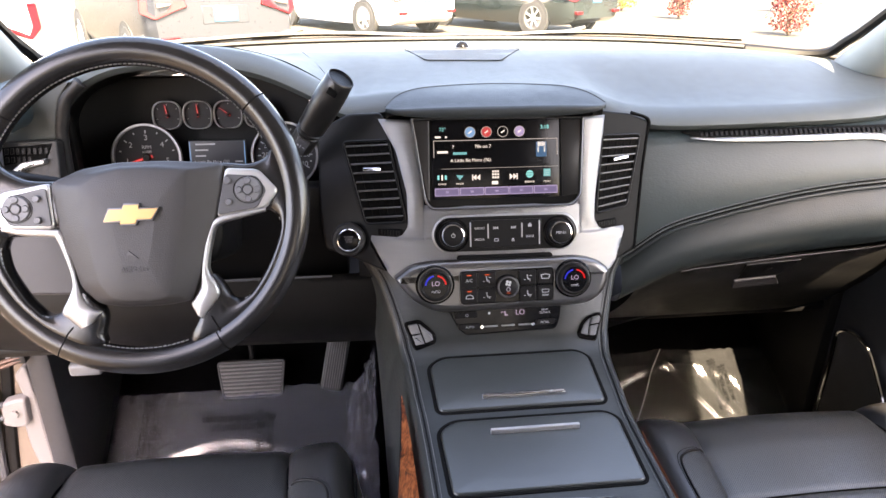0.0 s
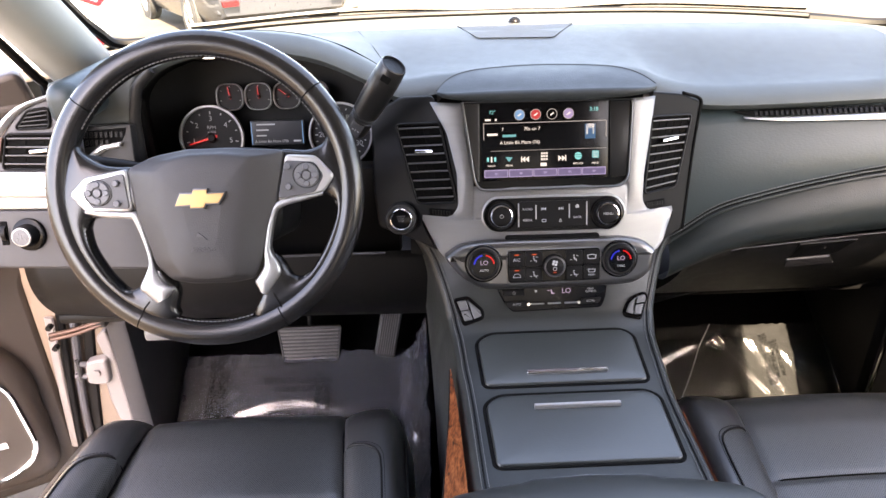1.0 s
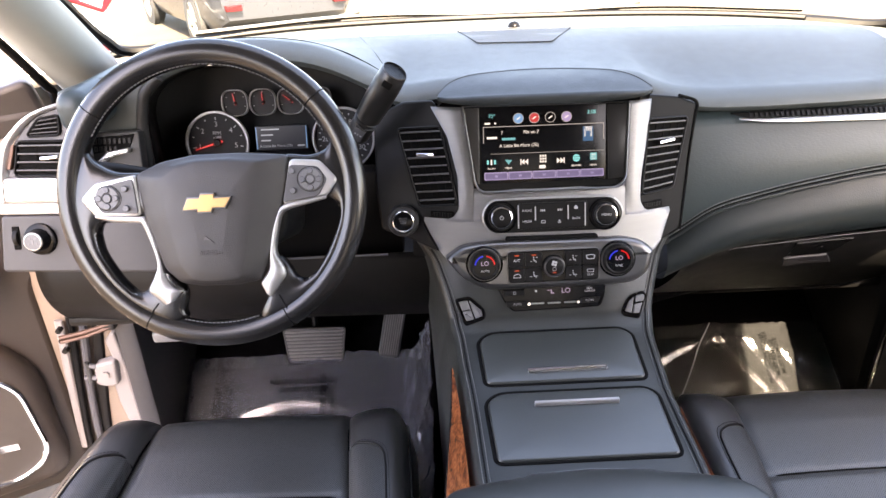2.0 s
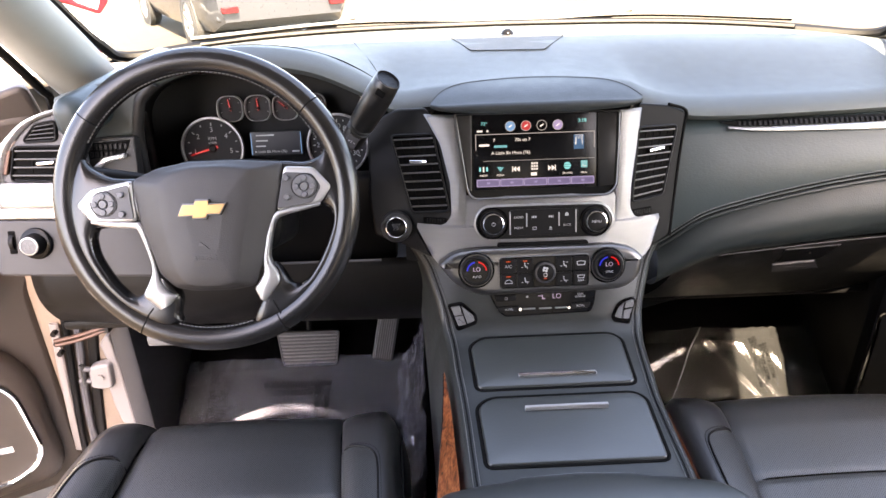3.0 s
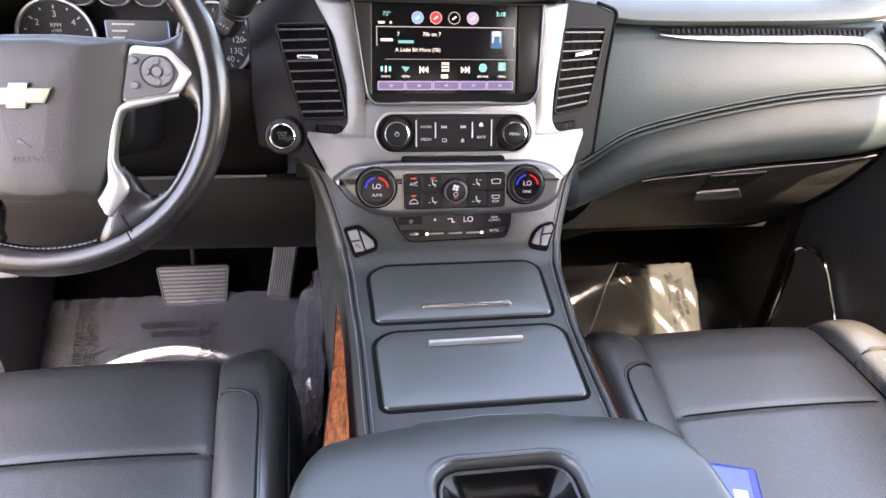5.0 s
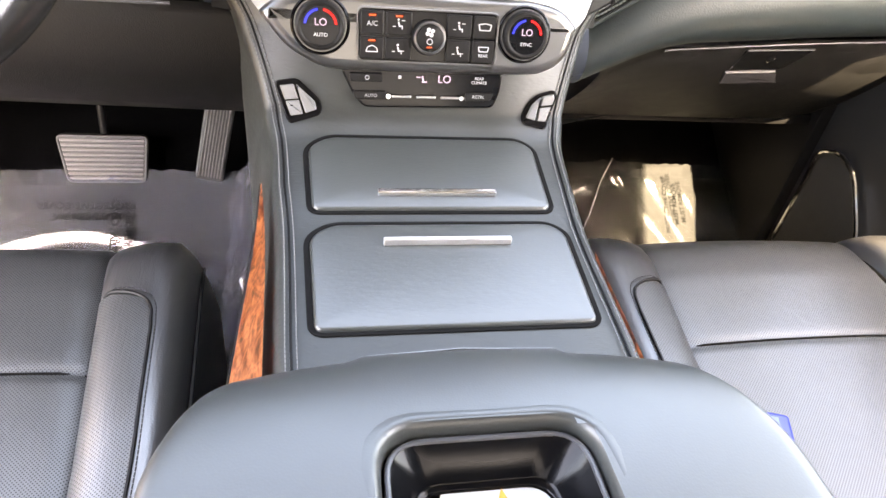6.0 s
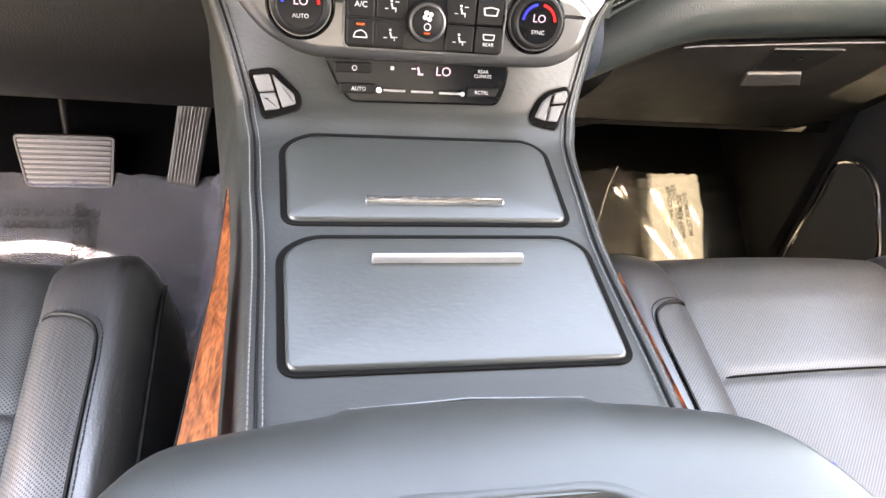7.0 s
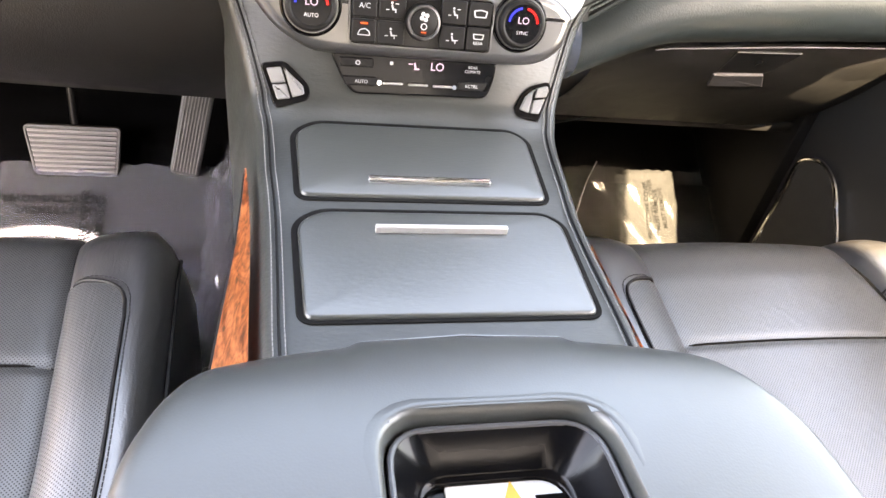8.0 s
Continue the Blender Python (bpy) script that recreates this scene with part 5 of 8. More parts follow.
def air_vent(quad, n, tab, label, at, wheel_at=None, verticals=4, to=on_face, rel=0.0):
    """Louvred air outlet in a recess: quad = (bl, br, tr, tl)."""
    v = thing("air_vent", label, "air vent", tuple(at))
    bl, br, tr, tl = [Vector(q) for q in quad]
    mesh_plate("recess", rounded([bl, br, tr, tl], 0.005), 0.002, 0.0042, DARK, v, to, 0.0006)
    outer = rounded([bl, br, tr, tl], 0.005)
    part("frame", ring(inset_outline(outer, -0.003), outer, to, 0.002, 0.0085, 0.0012), PLASTIC, v, "thin black frame")
    for k in range(n):
        t = (k + 0.6) / n
        a, b = bl.lerp(tl, t), br.lerp(tr, t)
        h = (tl - bl).length / n * 0.09
        pts = [(a.x + 0.001, a.y - h), (b.x - 0.001, b.y - h), (b.x - 0.001, b.y + h), (a.x + 0.001, a.y + h)]
        part("slat", plate(pts, to, 0.0055, 0.0085, 0.0006, 2), SLAT, v)
    for k in range(verticals):
        t = (k + 1) / (verticals + 1)
        a, b = bl.lerp(br, t), tl.lerp(tr, t)
        pts = [(a.x - 0.0007, a.y + 0.002), (a.x + 0.0007, a.y + 0.002), (b.x + 0.0007, b.y - 0.002), (b.x - 0.0007, b.y - 0.002)]
        part("vane", plate(pts, to, 0.004, 0.0050, 0.0003, 1), DARK, v)
    if tab:
        x, z = tab
        part("tab", plate(rounded([(x - 0.0125, z - 0.0028), (x + 0.0125, z - 0.0012), (x + 0.0125, z + 0.0036), (x - 0.0125, z + 0.002)], 0.0015), to, 0.007, 0.016, 0.0015), CHROME, v, "chrome direction tab")
    if wheel_at:
        x, z = wheel_at
        w = part("thumbwheel_slot", plate(rounded([(x - 0.017, z - 0.005), (x + 0.017, z - 0.004), (x + 0.016, z + 0.0055), (x - 0.018, z + 0.0045)], 0.002), to, 0.001, 0.005, 0.0008), DARK, v)
        for k in range(7):
            part("rib", plate([(x - 0.013 + k * 0.004, z - 0.003), (x - 0.011 + k * 0.004, z - 0.003), (x - 0.011 + k * 0.004, z + 0.003), (x - 0.013 + k * 0.004, z + 0.003)], to, 0.004, 0.0062, 0.0004, 1), PLASTIC, w)
    return v


air_vent([(-0.186, 1.128), (-0.133, 1.134), (-0.153, 1.239), (-0.213, 1.233)], 9, (-0.176, 1.200), "black louvred air vent beside the screen with chrome tab", (-0.17, 0.02, 1.13), (-0.153, 1.117))
air_vent([(0.144, 1.136), (0.192, 1.140), (0.215, 1.234), (0.1535, 1.238)], 9, (0.180, 1.2055), "black louvred air vent beside the screen with chrome tab", (0.17, 0.02, 1.13), (0.160, 1.1185))

# screen
screen = thing("infotainment_screen", "glossy black touchscreen showing the radio page", "touchscreen", (0, 0.0, 1.16))
bez = rounded([(-0.1185, 1.270), (-0.104, 1.167), (-0.096, 1.155), (0.102, 1.155), (0.113, 1.167), (0.117, 1.268)], [0.002, 0.010, 0.010, 0.010, 0.010, 0.002])
mesh_plate("bezel", bez, -0.01, 0.001, BEZEL, screen, face_flat, 0.001, "smoked black bezel")
rimo = rounded([(-0.1215, 1.272), (-0.1065, 1.1655), (-0.0985, 1.1525), (0.1045, 1.1525), (0.1155, 1.1655), (0.1200, 1.270)], [0.002, 0.011, 0.011, 0.011, 0.011, 0.002])
part("bezel_edge", ring(rimo, bez, face_flat, 0.002, 0.0082, 0.001), PEWTER, screen, "satin bezel edge")
for sx, pts in ((-1, [(-0.118, 1.2685), (-0.104, 1.168), (-0.0985, 1.165), (-0.0965, 1.2685)]), (1, [(0.0865, 1.267), (0.0885, 1.165), (0.1125, 1.168), (0.1165, 1.267)])):
    mesh_plate("side_reveal", pts, 0.0, 0.0035, PEWTERDARK, screen, face_flat, 0.001, "dark satin side reveal")
glassy = [(-0.0945, 1.1655), (0.0845, 1.1655), (0.0845, 1.2700), (-0.0945, 1.2700)]
mesh_plate("glass", glassy, 0.0, 0.002, GLOSS, screen, face_flat, 0.0005, "black screen glass")
S0, SW, SH = (-0.0915, 1.1695), 0.1735, 0.0985


def scr(u, v, l=0.0023):
    return face_flat(S0[0] + u * SW, S0[1] + v * SH, l)


def scr_pose(u, v):
    return frame_at(scr(u, v), (1, 0, 0), (0, 0.296, 1))


def scr_rect(name, u0, u1, v0, v1, mat, r=0.0008):
    pts = rounded([(u0 * SW, v0 * SH), (u1 * SW, v0 * SH), (u1 * SW, v1 * SH), (u0 * SW, v1 * SH)], r, 3)
    return mesh_plate(name, pts, 0.0019, 0.0026, mat, screen, lambda a, b, l: face_flat(S0[0] + a, S0[1] + b, l), 0.0001, steps=1)


lettering("72°", 0.0068, scr_pose(0.075, 0.885), CYAN, screen, "temperature", depth=0.0001)
lettering("3:18", 0.0072, scr_pose(0.895, 0.895), CYAN, screen, "clock", depth=0.0001, bold=0.0001)
scr_rect("status_bar", 0.015, 0.06, 0.775, 0.80, LIT, 0.0002)
scr_rect("status_bar", 0.095, 0.11, 0.775, 0.80, LIT, 0.0002)
for u, mat_ in ((0.293, BLUE), (0.424, RED), (0.556, GLOSS), (0.690, VIOLET)):
    m = scr_pose(u, 0.845)
    ic = part("app_icon", lathe([(0, 0.0006), (0.0066, 0.0006), (0.0066, 0), (0, 0)], m, 24), mat_, screen)
    part("icon_ring", lathe([(0.0066, 0.0), (0.0066, 0.0008), (0.0075, 0.0008), (0.0075, 0)], m, 24), GREYLIT, ic)
    part("icon_mark", box(-0.003, 0.003, -0.0009, 0.0009, 0.0006, 0.0009, 0, m=m @ Matrix.Rotation(0.6, 4, "Z")), LIT, ic)
for a, b, c, d in ((0.0, 1.0, 0.735, 0.745), (0.0, 0.006, 0.52, 0.74), (0.994, 1.0, 0.52, 0.74), (0.06, 1.0, 0.365, 0.370)):
    scr_rect("rule", a, b, c, d, GREYLIT, 0.0001)
lettering("7", 0.0062, scr_pose(0.156, 0.655), LIT, screen, "channel_number", depth=0.0001)
lettering("70s on 7", 0.0066, scr_pose(0.395, 0.655), LIT, screen, "channel_name", depth=0.0001)
lettering("A Little Bit More (76)", 0.0064, scr_pose(0.295, 0.475), LIT, screen, "song_title", depth=0.0001)
scr_rect("artist_bar", 0.155, 0.265, 0.552, 0.585, CYANDIM, 0.0003)
scr_rect("station_bar", 0.03, 0.115, 0.575, 0.605, LIT, 0.0003)
scr_rect("cover_art", 0.825, 0.91, 0.50, 0.70, BLUEDIM)
scr_rect("cover_art_note", 0.835, 0.90, 0.64, 0.70, LIT)
scr_rect("cover_art_note", 0.835, 0.848, 0.56, 0.64, LIT)
scr_rect("cover_art_note", 0.887, 0.90, 0.56, 0.64, LIT)


def tri(points, mat_, name="icon_arrow"):
    bm = plate(points, lambda a, b, l: face_flat(S0[0] + a * SW, S0[1] + b * SH, l), 0.0020, 0.0027, 0.00005, 1)
    part(name, bm, mat_, screen, smooth=False)


for c, sg in ((0.346, -1), (0.630, 1)):
    for o in (-0.022, 0.008):
        x0 = c + o if sg > 0 else c - o
        tri([(x0, 0.205), (x0 + sg * 0.028, 0.245), (x0, 0.285)] if sg > 0 else [(x0, 0.285), (x0 + sg * 0.028, 0.245), (x0, 0.205)], LIT)
    scr_rect("icon_bar", c + sg * 0.038 - 0.004, c + sg * 0.038 + 0.004, 0.205, 0.285, LIT, 0.0001)
for i in range(3):
    for j in range(3):
        scr_rect("icon_grid", 0.466 + i * 0.020, 0.480 + i * 0.020, 0.225 + j * 0.040, 0.252 + j * 0.040, LIT, 0.0001)
m = scr_pose(0.770, 0.270)
part("globe_icon", lathe([(0, 0.0006), (0.0052, 0.0006), (0.0052, 0), (0, 0)], m, 20), CYAN, screen)
for k in (-0.0018, 0.0014):
    part("globe_line", box(-0.005, 0.005, k, k + 0.0006, 0.0006, 0.0009, 0, m=m), DARK, screen)
scr_rect("menu_icon", 0.885, 0.940, 0.235, 0.335, CYANDIM)
for j in range(3):
    scr_rect("menu_line", 0.893, 0.932, 0.250 + j * 0.028, 0.262 + j * 0.028, LIT, 0.0001)
for a in (-0.034, 0.034):
    for rr in (0.006, 0.012):
        scr_rect("radio_wave", 0.063 + a * (0.5 + rr * 40) - 0.004, 0.063 + a * (0.5 + rr * 40) + 0.004, 0.225, 0.285, CYAN, 0.0003)
scr_rect("radio_mast", 0.057, 0.069, 0.215, 0.29, LIT, 0.0003)
tri([(0.175, 0.285), (0.205, 0.215), (0.215, 0.235), (0.235, 0.275)], CYANDIM, "media_icon")
for t, u in (("RADIO", 0.063), ("MEDIA", 0.205), ("BROWSE", 0.770), ("MENU", 0.912)):
    lettering(t, 0.0036, scr_pose(u, 0.165), LIT, screen, "caption", depth=0.0001)
scr_rect("caption_bar", 0.462, 0.512, 0.145, 0.190, LIT, 0.0002)
for k in range(5):
    scr_rect("preset_edge", 0.002 + k * 0.2, 0.198 + k * 0.2, 0.005, 0.112, VIOLETLIT, 0.0012)
    b_ = scr_rect("preset_button", 0.009 + k * 0.2, 0.191 + k * 0.2, 0.016, 0.100, VIOLETDIM, 0.001)
    b_.location = Vector((0, -0.0004, 0.0001))
    scr_rect("preset_mark", 0.088 + k * 0.2, 0.112 + k * 0.2, 0.045, 0.070, VIOLETLIT, 0.0002).location = Vector((0, -0.0006, 0.0002))

# radio panel
radio = thing("radio_panel", "black radio control panel with two knurled knobs and buttons", "radio controls", (0, -0.02, 1.10))


def on_face2(x, z, d=0.0):
    return Vector((x, (z - 1.17) * 0.296 + 0.35 * x * x - d * 0.959, z + d * 0.284))


rp_out = rounded([(-0.098, 1.118), (-0.085, 1.1415), (0.0, 1.1425), (0.097, 1.1405), (0.112, 1.117), (0.097, 1.0945), (0.0, 1.0955), (-0.085, 1.0955)], 0.018, 6)
mesh_plate("panel_edge", inset_outline(rp_out, -0.0022), 0.003, 0.0095, SILVER, radio, on_face2, 0.002, "bright panel edge")
mesh_plate("panel", rp_out, 0.004, 0.0105, PLASTIC, radio, on_face2, 0.002, "black control panel")


def face_pose(x, z, d=0.0, fn=on_face2):
    return frame_at(fn(x, z, d), (1, 0, 0), (0, 0.296, 1))


for x, z, t in ((-0.0695, 1.1185, ""), (0.0815, 1.117, "MENU")):
    m = face_pose(x, z, 0.009)
    part("knob_well", lathe([(0.0235, 0.0), (0.0235, 0.0025), (0.0215, 0.0030), (0.0205, 0.0)], m, 40), GLOSS, radio)
    k = part("knob", lathe([(0, 0.0125), (0.0125, 0.0125), (0.0135, 0.0120), (0.0165, 0.0105), (0.0178, 0.0085), (0.0182, 0.0), (0, 0)], m, 48), PLASTIC, radio, "black rotary knob")
    part("knob_ring", lathe([(0.0132, 0.0120), (0.0140, 0.0136), (0.0152, 0.0132), (0.0158, 0.0112)], m, 48), CHROME, k, "satin chrome ring")
    if t:
        lettering(t, 0.0052, m @ pose(0, 0, 0.0127), MARK, k, "lettering", depth=0.0001)
    else:
        part("power_mark", lathe([(0.0022, 0.0126), (0.0022, 0.0129), (0.0028, 0.0129), (0.0028, 0.0126)], m, 20), MARK, k)
        part("power_mark", box(-0.0003, 0.0003, 0.0005, 0.0036, 0.0126, 0.0130, 0, m=m), MARK, k)
mesh_plate("button_field", rounded([(-0.044, 1.1005), (0.0565, 1.1000), (0.0565, 1.1365), (-0.044, 1.1370)], 0.003), 0.009, 0.0125, PLASTIC, radio, on_face2, 0.001, "black button field")
for x in (-0.0445, -0.0200, 0.0275, 0.0525):
    h = 0.016 if x in (-0.0445, 0.0525) else 0.0095
    zc = 1.1185 if h > 0.01 else 1.1225
    mesh_plate("divider", [(x - 0.0008, zc - h), (x + 0.0008, zc - h), (x + 0.0008, zc + h), (x - 0.0008, zc + h)], 0.011, 0.0138, SILVER, radio, on_face2, 0.0004, "silver divider")
for x, z, t in ((-0.0318, 1.1265, "RADIO"), (-0.0318, 1.1115, "MEDIA"), (0.0395, 1.1135, "BACK")):
    lettering(t, 0.0046, face_pose(x, z, 0.0127), MARK, radio, "lettering", depth=0.0001)
for x, sg in ((-0.0085, -1), (0.0150, 1)):
    for o in (-0.0026, 0.0006):
        q = x + o * sg
        part("skip_mark", plate([(q, 1.1245), (q + 0.003 * sg, 1.1265), (q, 1.1285)] if sg > 0 else [(q, 1.1285), (q + 0.003 * sg, 1.1265), (q, 1.1245)], on_face2, 0.0125, 0.0129, 0.00005, 1), MARK, radio, smooth=False)
    part("skip_mark", plate([(x + sg * 0.0038 - 0.0003, 1.1245), (x + sg * 0.0038 + 0.0003, 1.1245), (x + sg * 0.0038 + 0.0003, 1.1285), (x + sg * 0.0038 - 0.0003, 1.1285)], on_face2, 0.0125, 0.0129, 0.00005, 1), MARK, radio, smooth=False)
part("home_mark", plate([(0.0365, 1.1265), (0.0415, 1.1265), (0.0415, 1.1295), (0.0390, 1.1318), (0.0365, 1.1295)], on_face2, 0.0125, 0.0129, 0.00005, 1), MARK, radio, smooth=False)
part("eject_mark", plate([(0.0128, 1.1098), (0.0172, 1.1098), (0.0150, 1.1128)], on_face2, 0.0125, 0.0129, 0.00005, 1), MARK, radio, smooth=False)
part("eject_mark", plate([(0.0128, 1.1080), (0.0172, 1.1080), (0.0172, 1.1089), (0.0128, 1.1089)], on_face2, 0.0125, 0.0129, 0.00005, 1), MARK, radio, smooth=False)
part("screen_off_mark", ring(rounded([(-0.0115, 1.1085), (-0.0055, 1.1085), (-0.0055, 1.1125), (-0.0115, 1.1125)], 0.001), rounded([(-0.0108, 1.1092), (-0.0062, 1.1092), (-0.0062, 1.1118), (-0.0108, 1.1118)], 0.0006), on_face2, 0.0124, 0.0129, 0.0001), MARK, radio)
mesh_plate("disc_slot", rounded([(-0.064, 1.0855), (0.072, 1.0850), (0.070, 1.0905), (-0.062, 1.0910)], 0.002), 0.004, 0.012, DARK, radio, face_flat, 0.0008, "dark disc slot")

# climate pod
climate = thing("climate_panel", "dark pewter climate control pod with two temperature dials", "climate controls", (0, -0.05, 1.02))
pod = rounded([(-0.152, 1.064), (-0.128, 1.081), (-0.085, 1.0860), (0.006, 1.0850), (0.109, 1.0850), (0.138, 1.0780), (0.153, 1.064), (0.146, 1.034), (0.122, 1.0190), (0.076, 1.0170), (-0.074, 1.0165), (-0.096, 1.0180), (-0.128, 1.034)], [0.004, 0.012, 0.02, 0.02, 0.02, 0.012, 0.004, 0.014, 0.014, 0.02, 0.02, 0.014, 0.014], 5)
mesh_plate("pod", pod, -0.045, 0.020, PEWTER, climate, face_flat, 0.010, "satin pewter pod", steps=6)
CD = 0.0195
for x, word in ((-0.0965, "AUTO"), (0.0970, "SYNC")):
    m = frame_at(face_flat(x, 1.0555, CD), (1, 0, 0), (0, 0.296, 1)) @ Matrix.Diagonal((0.9, 0.9, 0.8, 1))
    part("dial_seat", lathe([(0.0300, -0.003), (0.0300, 0.0015), (0.0285, 0.0030), (0.0265, 0.0010), (0.0265, -0.003)], m, 48), GLOSS, climate)
    d_ = part("dial", lathe([(0, 0.0140), (0.0195, 0.0140), (0.0205, 0.0150), (0.0220, 0.0152), (0.0238, 0.0140), (0.0250, 0.0105), (0.0254, 0.0), (0, 0)], m, 56), PLASTIC, climate, "black temperature dial")
    part("dial_ring", lathe([(0.0253, 0.001), (0.0253, 0.0075), (0.0262, 0.0075), (0.0266, 0.001)], m, 56), PEWTER, d_, "thin satin ring")
    part("dial_face", lathe([(0, 0.0146), (0.0188, 0.0146), (0.0192, 0.0138), (0, 0.0138)], m, 48), GLOSS, d_)
    for a0, a1, mt in ((100, 175, BLUE2), (5, 80, RED2)):
        bm = sheet(lambda a, r: m @ Vector((r * math.cos(radians(a)), r * math.sin(radians(a)), 0.0149)), span(a0, a1, 14), (0.0142, 0.0166))
        bmesh.ops.solidify(bm, geom=bm.faces[:], thickness=0.0003)
        part("arc", bm, mt, d_, "lit arc")
    lettering("LO", 0.0098, m @ pose(0.0, 0.0030, 0.0148), LILAC, d_, "reading", depth=0.0001)
    lettering(word, 0.0050, m @ pose(0, -0.0090, 0.0148), MARK, d_, "lettering", depth=0.0001)
cp = rounded([(-0.062, 1.0265), (0.070, 1.0270), (0.0705, 1.0720), (-0.0625, 1.0715)], 0.006, 5)
part("panel_edge", ring(inset_outline(cp, -0.0014), cp, face_flat, 0.017, 0.0222, 0.0005), PEWTER, climate, "bright panel edge")
mesh_plate("panel", cp, 0.012, 0.0205, GLOSS, climate, face_flat, 0.0015, "black button panel")
cells = [(-0.0605, -0.0385, 1.0495, 1.0700), (-0.0605, -0.0385, 1.0285, 1.0480), (-0.0370, -0.0125, 1.0495, 1.0700), (-0.0370, -0.0125, 1.0285, 1.0480),
         (0.0205, 0.0445, 1.0495, 1.0700), (0.0205, 0.0445, 1.0285, 1.0480), (0.0465, 0.0685, 1.0500, 1.0700), (0.0465, 0.0685, 1.0285, 1.0485)]
for k, (x0, x1, z0, z1) in enumerate(cells):
    b = mesh_plate("button", rounded([(x0, z0), (x1, z0), (x1, z1), (x0, z1)], 0.002), 0.019, 0.0232, PLASTIC, climate, face_flat, 0.001, "black climate button")
    xc, zc = (x0 + x1) / 2, (z0 + z1) / 2
    m = frame_at(face_flat(xc, zc, 0.0233), (1, 0, 0), (0, 0.296, 1))
    if k < 3:
        part("lamp", box(-0.0032, 0.0032, 0.0058, 0.0072, 0, 0.0003, 0, m=m), ORANGE, b, "lit orange lamp")
    if k == 0:
        lettering("A/C", 0.0062, m @ pose(0, -0.001, 0), MARK, b, "lettering", depth=0.0001)
    elif k == 7:
        part("window_mark", ring(rounded([(-0.0045, 0.0), (0.0045, 0.0), (0.0055, 0.005), (-0.0055, 0.005)], 0.001), rounded([(-0.0036, 0.0008), (0.0036, 0.0008), (0.0046, 0.0042), (-0.0046, 0.0042)], 0.0006), on(m), -0.0001, 0.0003, 0.0001), MARK, b)
        lettering("REAR", 0.0040, m @ pose(0, -0.0035, 0), MARK, b, "lettering", depth=0.0001)
    elif k == 6:
        part("window_mark", ring(rounded([(-0.0055, -0.003), (0.0055, -0.003), (0.0068, 0.003), (0, 0.0042), (-0.0068, 0.003)], 0.001), rounded([(-0.0044, -0.002), (0.0044, -0.002), (0.0055, 0.0022), (0, 0.0032), (-0.0055, 0.0022)], 0.0006), on(m), -0.0001, 0.0003, 0.0001), MARK, b)
    elif k == 1:
        part("recirculation_mark", ring(rounded([(-0.006, -0.004), (0.006, -0.004), (0.005, 0.0), (0.001, 0.0025), (-0.004, 0.001)], 0.0012), rounded([(-0.005, -0.0032), (0.005, -0.0032), (0.0042, -0.0005), (0.001, 0.0016), (-0.0035, 0.0003)], 0.0008), on(m), -0.0001, 0.0003, 0.0001), MARK, b)
    else:
        fl_ = 1 if k in (2, 4) else -1
        part("seat_mark", join(box(-0.0008, 0.0005, -0.0022, 0.0018, 0, 0.0003, 0, m=m @ Matrix.Rotation(0.3, 4, "Z")), box(-0.0002, 0.0032, -0.0028, -0.0016, 0, 0.0003, 0, m=m),
                               box(0.0026, 0.0034, -0.0050, -0.0020, 0, 0.0003, 0, m=m), lathe([(0, 0), (0.0010, 0), (0.0010, 0.0003), (0, 0.0003)], m @ pose(-0.0006, 0.0034, 0), 12)), MARK, b)
        part("arrow_mark", join(box(0.0024, 0.0056, fl_ * 0.0024, fl_ * 0.0024 + 0.0007, 0, 0.0003, 0, m=m), box(-0.0058, -0.0030, -0.0030, -0.0023, 0, 0.0003, 0, m=m)), MARK, b)
m = frame_at(face_flat(0.0040, 1.0492, 0.020), (1, 0, 0), (0, 0.296, 1)) @ Matrix.Diagonal((1.12, 1.12, 0.8, 1))
fk = part("fan_knob", lathe([(0, 0.0105), (0.0105, 0.0105), (0.0118, 0.0095), (0.0138, 0.0085), (0.0150, 0.0), (0, 0)], m, 48), PLASTIC, climate, "black fan knob")
part("fan_ring", lathe([(0.0112, 0.0100), (0.0118, 0.0116), (0.0132, 0.0112), (0.0139, 0.0086)], m, 48), PEWTER, fk, "satin ring")
part("fan_mark", join(*[lathe([(0, 0), (0.0017, 0), (0.0017, 0.0003), (0, 0.0003)], m @ pose(0.0024 * math.cos(a), 0.0045 + 0.0024 * math.sin(a), 0.0105), 10) for a in (0.5, 2.1, 3.6, 5.2)]), MARK, fk)
part("power_mark", lathe([(0.0020, 0.0105), (0.0020, 0.0108), (0.0026, 0.0108), (0.0026, 0.0105)], m @ pose(0, -0.003, 0), 16), MARK, fk)
part("lamp", box(-0.0022, 0.0022, -0.0080, -0.0070, 0.0105, 0.0108, 0, m=m), ORANGE, fk, "lit orange lamp")

# rear climate strip
rear = thing("rear_climate_strip", "glossy black rear climate strip with a lit readout", "climate controls", (0, -0.05, 0.985))
rc = rounded([(-0.0775, 1.0165), (-0.066, 0.9935), (-0.055, 0.9815), (0.0775, 0.9835), (0.0835, 0.9975), (0.0850, 1.0175)], 0.006, 4)


def on_spine(x, z, d=0.0):
    y = curve_table([(b, a) for a, b in reversed(SPINE)], z)
    return Vector((x, y - d * 0.9, z + d * 0.42))


mesh_plate("strip", rc, -0.002, 0.0055, GLOSS, rear, on_spine, 0.002, "glossy black strip")


def strip_pose(x, z, d=0.0088):
    return frame_at(on_spine(x, z, d), (1, 0, 0), (0, 0.33, 1))


